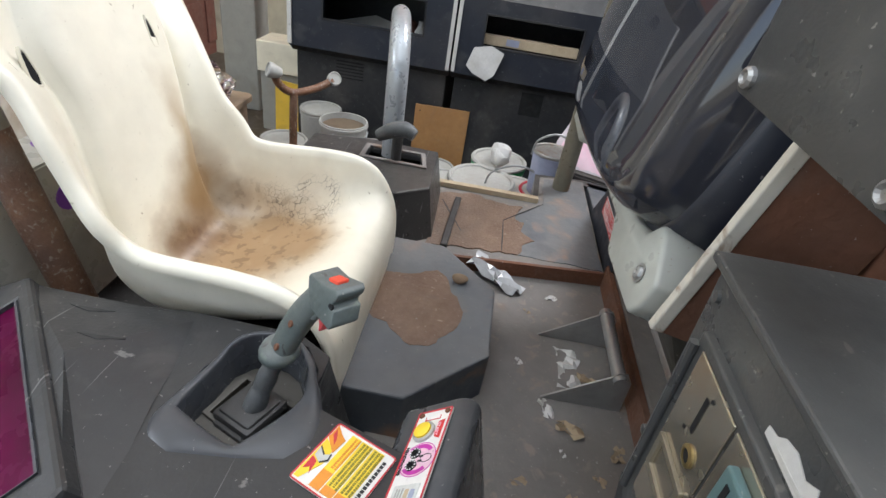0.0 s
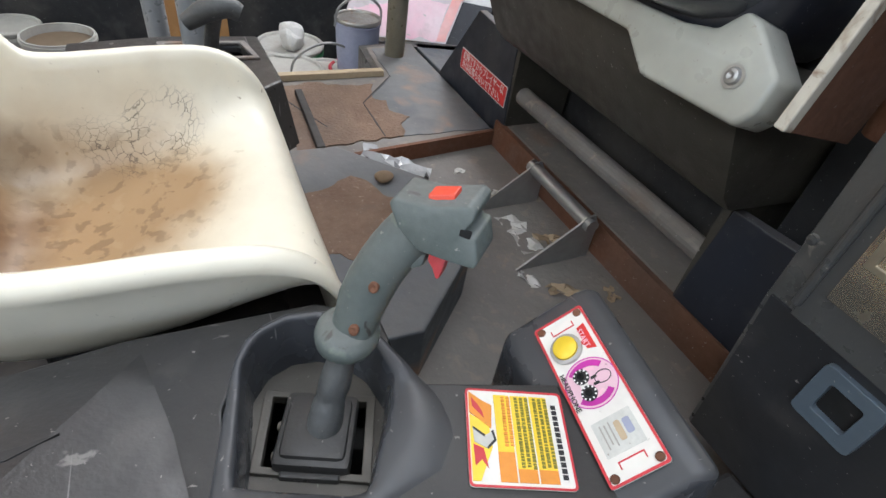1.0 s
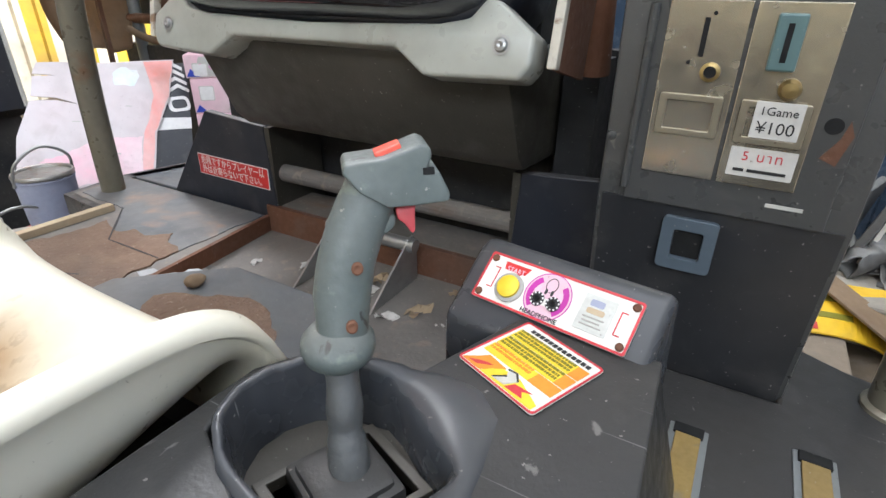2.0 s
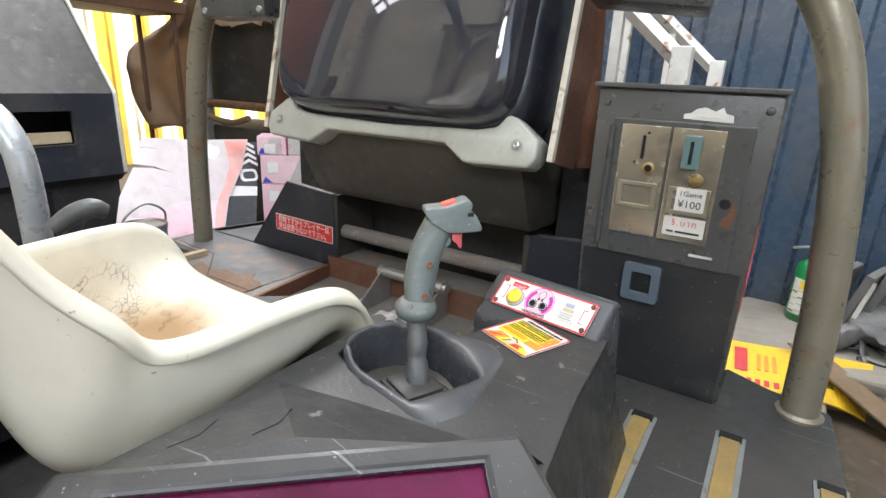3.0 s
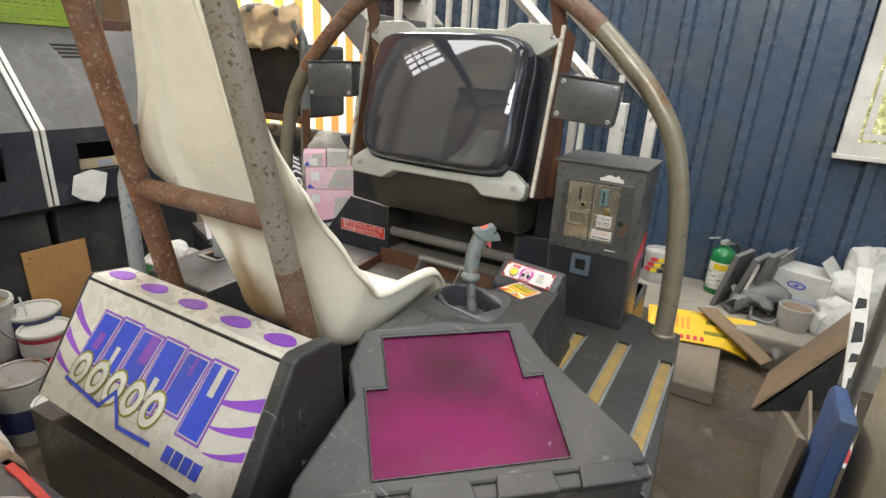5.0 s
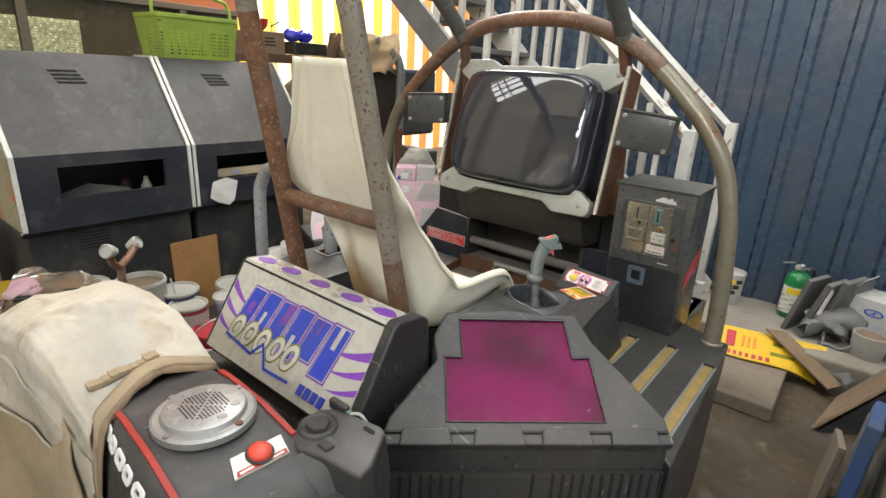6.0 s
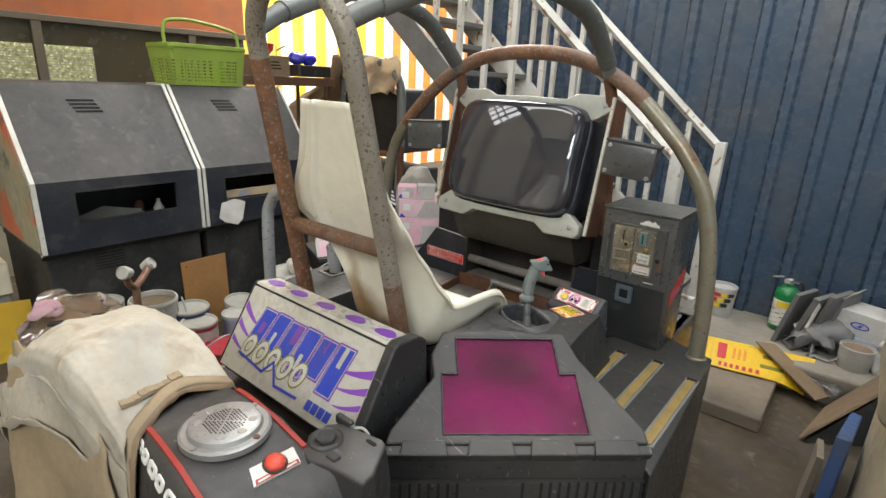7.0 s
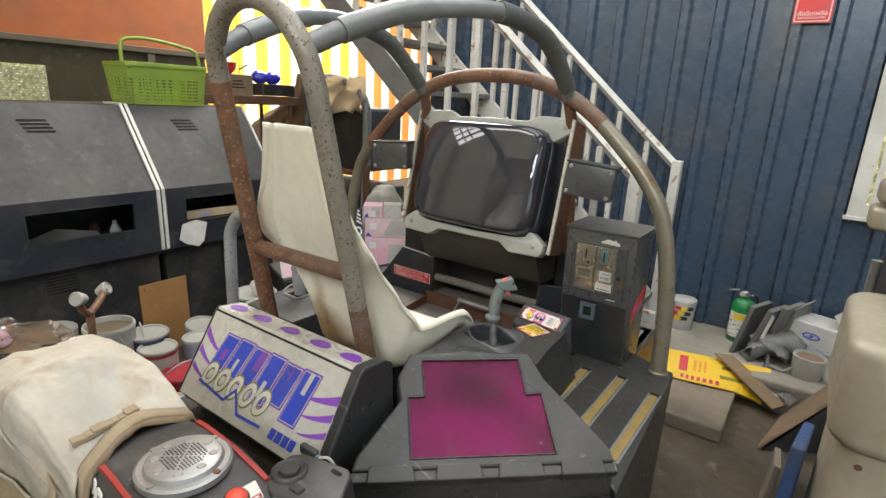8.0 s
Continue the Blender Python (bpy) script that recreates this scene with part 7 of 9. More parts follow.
def pink_carton(u0, u1, z0, z1, deep, label):
    """Printed toy carton whose face looks towards the cockpit."""
    fm_ = axes((-1.285, 0.985, 0.0), (0.75, 0.661, 0), (0, 0, 1))
    bxo = thing("pink_carton", fm_ @ Vector(((u0 + u1) / 2, z0, -deep / 2)), label, "carton", "stacked pink cartons")
    bx_ = part("box", prism([(u0, z0), (u1, z0), (u1, z1), (u0, z1)], -deep, 0, 0.003, m=fm_), M_pink_card, bxo)
    w, h = u1 - u0, z1 - z0
    part("white_panel", prism(ragged([(u0 + 0.30 * w, z0 + 0.08 * h), (u1 - 0.02, z0 + 0.08 * h), (u1 - 0.02, z1 - 0.08 * h), (u0 + 0.42 * w, z1 - 0.08 * h)], 0.004), 0, 0.0008, m=fm_), M_white_box, bx_)
    part("picture_box", prism(rrect(0.055, min(0.055, 0.6 * h), 0.004, 2, u0 + 0.055, z1 - 0.055), 0, 0.001, m=fm_), M_grey_ink, bx_)
    part("picture", prism(rrect(0.049, min(0.049, 0.5 * h), 0.004, 2, u0 + 0.055, z1 - 0.055), 0.001, 0.0016, m=fm_), M_art_white, bx_)
    for k in range(3):
        part("print_spot", prism(circle(0.011, 12, u0 + 0.46 * w + k * 0.040, z0 + 0.5 * h), 0.0008, 0.0014, m=fm_, holes=(circle(0.008, 12, u0 + 0.46 * w + k * 0.040, z0 + 0.5 * h),)), M_pink_ink, bx_)
    part("blue_corner", prism([(u0 + 0.004, z0 + 0.006), (u0 + 0.05, z0 + 0.006), (u0 + 0.02, z0 + 0.035)], 0, 0.0012, m=fm_), M_blue_ink, bx_)
    return bxo


pink_carton(0.0, 0.40, 0.0, 0.60, 0.30, "pink and white printed toy carton in a stack")
pink_carton(0.0, 0.42, 0.602, 0.735, 0.26, "flat white and pink printed carton on the stack")
pink_carton(-0.01, 0.118, 0.737, 0.822, 0.14, "small pink printed carton on top of the stack")
wbx = thing("white_label_box", (-1.13, 1.12, 0.735), "small white box with grey printed face", "carton")
T = axes((-1.285, 0.985, 0.0), (0.75, 0.661, 0), (0, 0, 1))
wb_ = part("box", prism([(0.125, 0.737), (0.245, 0.737), (0.245, 0.830), (0.125, 0.830)], -0.12, -0.01, 0.003, m=T), M_white_box, wbx)
part("print", prism(rrect(0.09, 0.06, 0.006, 3, 0.185, 0.785), -0.01, -0.009, m=T, holes=(rrect(0.078, 0.048, 0.005, 3, 0.185, 0.785),)), M_grey_ink, wb_)
for k in range(3):
    part("print_bar", prism(rrect(0.05, 0.006, 0.001, 1, 0.185, 0.798 - 0.013 * k), -0.01, -0.009, m=T), M_grey_ink, wb_)


# ---- paint tins and buckets ----
def bucket(x, y, z, r, h, material, label, lid=True, handle=0, band=None, group="paint tins and buckets on the floor", lidmat=None, lean=0.0):
    bk = thing("paint_bucket" if r > 0.1 else "paint_tin", (x, y, z), label, "bucket" if r > 0.1 else "tin", group)
    T = Matrix.Translation((x, y, z)) @ Matrix.Rotation(radians(lean), 4, "Y")
    part("body", lathe([(r * 0.88, 0.0), (r * 0.9, 0.004), (r, h * 0.93), (r * 1.03, h * 0.935), (r * 1.03, h * 0.97), (r, h * 0.975), (r, h), (r * 0.94, h), (r * 0.94, h * 0.9), (0.001, h * 0.9)], 32, T), material, bk, "", True, 35)
    if lid:
        part("lid", lathe([(r * 1.04, h * 0.985), (r * 1.05, h + 0.004), (r * 1.0, h + 0.010), (r * 0.93, h + 0.008), (r * 0.90, h + 0.001), (0.001, h + 0.002)], 32, T), lidmat or M_pale_lid, bk, "dusty lid", True, 40)
    if band:
        part("printed_band", lathe([(r * 0.915 + 0.002, h * 0.22), (r * 0.985 + 0.002, h * 0.76)], 32, T, caps=False), band, bk)
    if handle:
        hh = handle
        part("wire_handle", tube([T @ Vector(p) for p in ((0, -r * 1.05, h * 0.88), (0.02, -r * 0.9, h + hh * 0.55), (0.03, 0, h + hh), (0.02, r * 0.9, h + hh * 0.55), (0, r * 1.05, h * 0.88))], 0.0045, 8), M_steel_grey, bk, "", True)
    return bk


bucket(-1.16, 0.095, 0.0, 0.135, 0.385, M_pale_lid, "white plastic bucket with dusty lid beside the deck")
bucket(-1.14, 0.235, 0.0, 0.120, 0.375, M_pale_lid, "white bucket with purple print and raised handle", handle=0.12)
bucket(-1.11, -0.055, 0.0, 0.110, 0.37, M_pale_lid, "low white bucket with grey dusty lid")
bucket(-1.38, 0.16, 0.0, 0.12, 0.39, M_green, "green tin with crumpled paper on its lid")
bucket(-1.165, 0.362, 0.0, 0.105, 0.372, M_can_red, "orange-red tin under a pale blue one", lidmat=M_can_red)
bucket(-1.155, 0.352, 0.384, 0.077, 0.172, M_can_blue, "pale blue tall tin with wire handle", handle=0.085, lidmat=M_tin)
ob_ = bucket(-1.50, -0.585, 0.10, 0.112, 0.30, M_pale_lid, "open white bucket with blue print and wire handle", lid=False, handle=0.0, band=M_white_box)
part("dried_paint", lathe([(0.103, 0.0), (0.001, 0.002)], 24, Matrix.Translation((-1.50, -0.585, 0.372))), M_tarp, ob_, "dried dusty paint")
part("wire_handle", tube([(-1.37, -0.60, 0.38), (-1.33, -0.57, 0.30), (-1.34, -0.52, 0.26), (-1.40, -0.47, 0.30), (-1.46, -0.46, 0.38)], 0.0045, 8), M_steel_grey, ob_, "", True)
for pa, pz in ((-60, 0.20), (-35, 0.24), (-12, 0.19), (-48, 0.28), (-22, 0.29)):
    a = radians(pa)
    part("print_patch", prism(rrect(0.045, 0.038, 0.01, 2), -0.003, 0.004, m=axes((-1.50 + 0.109 * math.cos(a), -0.585 + 0.109 * math.sin(a), pz), (-math.sin(a), math.cos(a), 0), (0, 0, 1))), M_can_blue, ob_)
bucket(-1.45, -0.43, 0.0, 0.095, 0.31, M_can_navy, "navy tin with grey dusty lid", lidmat=M_pillar)
ob_ = bucket(-1.305, -0.455, 0.0, 0.088, 0.285, M_can_red, "red and white paint tin with dusty lid", lidmat=M_pillar)
part("white_band", lathe([(0.0885, 0.20), (0.0895, 0.262)], 32, Matrix.Translation((-1.305, -0.455, 0)), caps=False), M_white_box, ob_)
ob_ = bucket(-1.10, -0.64, 0.0, 0.092, 0.25, M_white_box, "white paint tin with blue print and brown stained lid", lidmat=M_tin)
part("blue_band", lathe([(0.089, 0.06), (0.0915, 0.15)], 32, Matrix.Translation((-1.10, -0.64, 0)), caps=False), M_can_navy, ob_)
ob_ = bucket(-1.13, -0.42, 0.0, 0.10, 0.20, M_can_red, "dark red tin with thin wire handle", lidmat=M_can_red, handle=0.07)
bucket(-0.90, -0.60, 0.0, 0.085, 0.20, M_can_navy, "blue and white paint tin with dusty lid", band=M_white_box)
bucket(-1.30, -0.80, 0.0, 0.10, 0.34, M_can_purple, "grey-purple tin with tin lid", lidmat=M_pillar)
bucket(-1.05, -0.82, 0.0, 0.085, 0.22, M_can_navy, "navy paint tin with dented lid")
bucket(-1.52, -0.12, 0.0, 0.085, 0.25, M_pillar, "grey-white bucket with folded lid", lidmat=M_pillar, lean=8)
bucket(-1.36, -0.22, 0.0, 0.075, 0.24, M_can_blue, "small blue and white tin", lidmat=M_pale_lid)
bucket(-1.70, -0.76, 0.0, 0.10, 0.36, M_pale_lid, "white tin with grey dusty lid", lidmat=M_pillar)
stp = thing("low_pallet", (-1.50, -0.585, 0), "low dark timber pallet under the open bucket", "pallet")
part("board", box(-1.64, -1.37, -0.72, -0.535, 0.0, 0.098, 0.004), M_brown_wood, stp)
cpw = thing("crumpled_paper", (-1.30, 0.16, 0.40), "crumpled grey-white paper on a tin", "paper")
b_ = B()
bmesh.ops.create_icosphere(b_, subdivisions=3, radius=0.045, matrix=Matrix.Translation((-1.33, 0.16, 0.435)))
part("ball", jitter(b_, 0.025, 22), M_paper, cpw)

# ---- forked lever with two white knobs ----
lv = thing("forked_lever", (-1.27, -0.74, 0), "rusty forked steel lever with two white knobs", "lever")
part("stem", tube([(-1.26, -0.745, 0.0), (-1.262, -0.742, 0.35), (-1.268, -0.738, 0.575)], 0.017, 12), M_pipe_rusty, lv, "", True)
part("fork", tube([(-1.20, -0.795, 0.665), (-1.225, -0.78, 0.61), (-1.27, -0.74, 0.572), (-1.35, -0.67, 0.58), (-1.41, -0.617, 0.605)], 0.016, 12), M_pipe_rusty, lv, "", True)
for (kx, ky, kz), (dx, dy, dz) in (((-1.195, -0.800, 0.672), (0.5, -0.75, 0.3)), ((-1.415, -0.612, 0.612), (0.55, 0.5, 0.4))):
    mm = axes((kx, ky, kz), Vector((dx, dy, dz)).orthogonal(), Vector((dx, dy, dz)).cross(Vector((dx, dy, dz)).orthogonal()))
    part("knob", lathe([(0.018, -0.04), (0.022, -0.03), (0.030, 0.0), (0.030, 0.012), (0.026, 0.016), (0.024, 0.010), (0.001, 0.010)], 20, mm), M_pale_lid, lv, "dirty white knob", True, 40)

sc_ = thing("cream_carton", (-2.25, -1.15, 0), "cream carton beside the pillar, with a yellow board standing in for a glow", "carton")
part("box", box(-2.36, -2.14, -1.28, -1.02, 0.36, 0.53, 0.005), M_pale_sheet, sc_)
part("base_box", box(-2.36, -2.16, -1.27, -1.03, 0.0, 0.36, 0.005), M_pillar, sc_)
# yellow board added in place of a warm glow of light
part("yellow_board", prism([(-0.09, 0.0), (0.12, 0.0), (0.12, 0.31), (-0.09, 0.33)], 0, 0.01, m=axes((-2.12, -1.08, 0.0), (0, 1, 0), (-0.06, 0, 1))), M_yellow_sheet, sc_)
# ---- tray and plastic bag behind the sack ----
ty = thing("tray_carton", (-1.05, -1.05, 0), "tall carton with a dusty brown tray on top", "box")
part("carton", box(-1.22, -0.86, -1.16, -0.92, 0.0, 0.52, 0.005), M_cardboard, ty)
part("rim", prism(rrect(0.42, 0.28, 0.03, 3, -1.04, -1.04), 0.52, 0.545, 0.004), M_cardboard, ty, "dusty tray")
bg = thing("plastic_bag", (-0.95, -1.05, 0.55), "crumpled clear plastic bag with pink contents", "bag")
b_ = B()
bmesh.ops.create_icosphere(b_, subdivisions=4, radius=0.15, matrix=Matrix.Translation((-1.00, -1.05, 0.605)) @ Matrix.Diagonal((1.5, 1.15, 0.44, 1)))
part("film", jitter(jitter(b_, 0.05, 6), 0.025, 16), M_clear, bg, "", True, 30)
b_ = B()
bmesh.ops.create_icosphere(b_, subdivisions=3, radius=0.04, matrix=Matrix.Translation((-1.10, -1.12, 0.590)) @ Matrix.Diagonal((2.0, 1.6, 0.7, 1)))
part("pink_lump", jitter(b_, 0.02, 9), M_pink_card, bg)


# ---- motorbike game under a sack ----
def bike():
    bk = thing("motorbike_ride", (0.45, -1.25, 0), "black ride-on motorbike game with speaker in its tank", "motorbike")
    secs = [(0.20, 0.085, 0.845), (0.27, 0.112, 0.872), (0.36, 0.130, 0.886), (0.47, 0.140, 0.887), (0.57, 0.136, 0.876), (0.64, 0.118, 0.852), (0.70, 0.085, 0.80)]
    loops = []
    for x, w, zt in secs:
        yc = -1.238 - (x - 0.32) * 0.07
        ring = []
        for k in range(25):
            u = -1 + 2 * k / 24
            a = abs(u)
            drop = 0.006 * a ** 2 if a < 0.6 else 0.002 + ((a - 0.6) / 0.4) ** 1.9 * 0.20
            wx = w * (u if a < 0.75 else math.copysign(0.75 + (a - 0.75) * 0.75, u)) * 1.12
            ring.append(Vector((x, yc + wx, zt - drop)))
        loops.append(ring)
    sh = part("tank", loft(loops, closed=False), M_tank, bk, "satin black tank cover", True, 80)
    so = sh.modifiers.new("thickness", "SOLIDIFY")
    so.thickness, so.offset = 0.006, 1.0
    part("frame_body", prism([(0.0, -1.37), (0.66, -1.37), (0.72, -1.15), (0.0, -1.11)], 0.0, 0.66, 0.03), M_black, bk)
    part("tank_core", box(0.22, 0.66, -1.34, -1.16, 0.60, 0.80, 0.03), M_black, bk)

    def top(x, v, lift=0.0):
        yc = -1.238 - (x - 0.32) * 0.07
        zt = np.interp(x, [s[0] for s in secs], [s[2] for s in secs])
        return Vector((x, yc + v, float(zt) + 0.0065 + lift))

    for v0, v1 in ((-0.090, -0.094), (0.090, 0.095)):
        pts = [top(0.32 + 0.25 * i / 8, v0 + (v1 - v0) * i / 8) for i in range(9)]
        b2 = loft([[p + Vector((0, -0.0045, 0.0012)), p + Vector((0, 0.0045, 0.0012)), p + Vector((0, 0.0045, -0.008)), p + Vector((0, -0.0045, -0.008))] for p in pts])
        part("red_stripe", b2, M_red_paint, bk, "thin red stripe")
    c = top(0.445, 0.005)
    m = axes(c, (1, -0.07, 0), (0.07, 1, 0)) @ Matrix.Diagonal((1.15, 1.15, 1.1, 1))
    sp = part("speaker_cover", lathe([(0.070, 0.0), (0.070, 0.010), (0.066, 0.013), (0.058, 0.013), (0.055, 0.020), (0.051, 0.022), (0.0001, 0.022)], 48, m), M_alu, bk, "cast aluminium speaker cover", True, 35)
    for a in range(4):
        ang = radians(20 + 90 * a)
        part("cover_screw", lathe([(0.0055, 0.012), (0.005, 0.015), (0.0001, 0.015)], 12, shifted(m, 0.063 * math.cos(ang), 0.063 * math.sin(ang))), M_steel_grey if a else M_rust, sp)
    for a in range(8):
        ang = radians(45 * a + 10)
        part("dimple", lathe([(0.007, 0.022), (0.006, 0.0232), (0.0001, 0.0232)], 14, shifted(m, 0.042 * math.cos(ang), 0.042 * math.sin(ang))), M_alu, sp)
    dots = None
    for i in range(-7, 8):
        for j in range(-7, 8):
            x, y = i * 0.0048, j * 0.0048
            if x * x + y * y < 0.033 ** 2 and abs(abs(x) - abs(y)) > 0.004:
                dots = prism(circle(0.0015, 6, x, y), 0.0218, 0.0226, m=m, bm=dots)
    part("sound_hole_field", dots, M_slot, sp, "small round sound holes")
    # red stop button on a white plate
    cb = top(0.574, 0.029, 0.0)
    mb = axes(cb + Vector((0.0, 0, -0.001)), (0.03, 1, 0.0), (-1, 0.03, 0.22))
    plate = part("button_plate", prism([(-0.048, -0.018), (0.040, -0.021), (0.048, 0.016), (-0.036, 0.019)], -0.002, 0.003, m=mb), M_plate_white, bk, "white and red button plate")
    part("red_strip", prism([(-0.044, -0.0175), (0.038, -0.0205), (0.040, -0.012), (-0.040, -0.008)], 0.003, 0.0036, m=mb), M_red_paint, plate)
    bars("plate_print", [(-0.038, -0.0155, 0.022, 0.0035), (0.014, -0.018, 0.020, 0.0035)], shifted(mb, 0, 0, 0.0036), M_plate_white, plate)
    part("stop_button", lathe([(0.018, 0.003), (0.018, 0.010), (0.015, 0.014), (0.007, 0.0165), (0.0001, 0.017)], 28, shifted(mb, 0.003, 0.002)), M_red_btn, plate, "red domed push button", True, 50)
    part("button_collar", lathe([(0.0215, 0.002), (0.0215, 0.006), (0.0185, 0.007)], 28, shifted(mb, 0.003, 0.002), caps=False), M_black, plate)
    # white block shapes where the maker's mark was
    for k in range(5):
        x = 0.325 + k * 0.043
        w = 0.033 if k != 2 else 0.040

        def side(x_, a):
            half_ = float(np.interp(x_, [s[0] for s in secs], [s[1] for s in secs]))
            zt = float(np.interp(x_, [s[0] for s in secs], [s[2] for s in secs]))
            return Vector((x_, -1.238 - (x_ - 0.32) * 0.07 - half_ * min(a, 0.75 + (a - 0.75) * 0.75) * 1.12, zt - 0.002 - ((a - 0.6) / 0.4) ** 1.9 * 0.20))

        up_, along = side(x, 0.68) - side(x, 0.78), side(x + 0.02, 0.73) - side(x - 0.02, 0.73)
        mm = axes(side(x, 0.73), along, up_)
        mm = mm @ Matrix.Translation((0, 0, 0.007))
        part("white_mark", prism(rrect(w, 0.022, 0.007, 3), -0.001, 0.0022, m=mm, holes=(rrect(w * 0.45, 0.010, 0.003, 2),)), M_white_ink, bk)
    # moulded head of the bike: broad dark plate, its skirt and a curved shield beside the button
    head_ = [(0.560, -1.165), (0.548, -1.125), (0.540, -1.088), (0.560, -1.066), (0.592, -1.058), (0.655, -1.045), (0.672, -1.052), (0.712, -1.120), (0.716, -1.150), (0.640, -1.160), (0.600, -1.176)]
    mid_ = Vector((0.63, -1.11))
    spread = [tuple(mid_ + (Vector(p) - mid_) * 1.12) for p in head_]
    part("head_skirt", loft([[Vector((x, y, 0.866)) for x, y in head_], [Vector((x, y, 0.80)) for x, y in spread], [Vector((x, y, 0.60)) for x, y in spread]], caps=False), M_tank, bk, "black plastic skirt")
    part("clamp_plate", prism(head_, 0.858, 0.878, 0.006, seg=3), M_tank, bk, "black moulded handlebar plate", True, 40)
    part("boss", lathe([(0.034, 0.876), (0.033, 0.882), (0.028, 0.885), (0.024, 0.881)], 28, Matrix.Translation((0.580, -1.120, 0))), M_tank, bk, "", True, 50)
    part("nut", prism(circle(0.021, 6, 0.580, -1.120), 0.878, 0.889, 0.004), M_black, bk)
    part("slot", prism(rrect(0.026, 0.009, 0.004, 3, 0.648, -1.068), 0.8775, 0.8788), M_slot, bk)
    shield = smooth_path([(0.612, -1.128, 0), (0.604, -1.160, 0), (0.596, -1.200, 0), (0.600, -1.245, 0), (0.625, -1.285, 0)], 4)
    rows = []
    for k, p in enumerate(shield):
        e = k / (len(shield) - 1)
        h = 0.884 - 0.055 * e ** 1.6
        rows.append([Vector((p.x, p.y, 0.74)), Vector((p.x, p.y, h - 0.006)), Vector((p.x + 0.006, p.y + 0.002, h)), Vector((p.x + 0.05, p.y + 0.012, h - 0.012)), Vector((p.x + 0.085, p.y + 0.02, h - 0.06)), Vector((p.x + 0.09, p.y + 0.02, 0.74))])
    part("shield", loft(rows), M_tank, bk, "curved black shield beside the button", True, 45)
    part("notch", box(0.614, 0.640, -1.150, -1.132, 0.872, 0.8835, 0.004), M_black, bk)
    part("front_cowl", prism([(0.60, -1.30), (0.72, -1.34), (0.75, -1.16), (0.70, -1.10), (0.62, -1.12)], 0.58, 0.83, 0.02), M_tank, bk, "black plastic cowl", True, 30)
    part("cable_clip", box(0.540, 0.585, -1.066, -1.052, 0.868, 0.888, 0.004), M_black, bk)
    part("connector", box(0.574, 0.590, -1.064, -1.054, 0.870, 0.881, 0.002), M_teal, bk, "small teal connector")
    part("cable", tube([(0.590, -1.058, 0.876), (0.604, -1.050, 0.878), (0.616, -1.046, 0.868), (0.622, -1.040, 0.84)], 0.0028, 8), M_pale_lid, bk, "thin pale cable", True)
    bk.location += Vector((-0.06, 0.05, -0.008))
    return bk


bike()


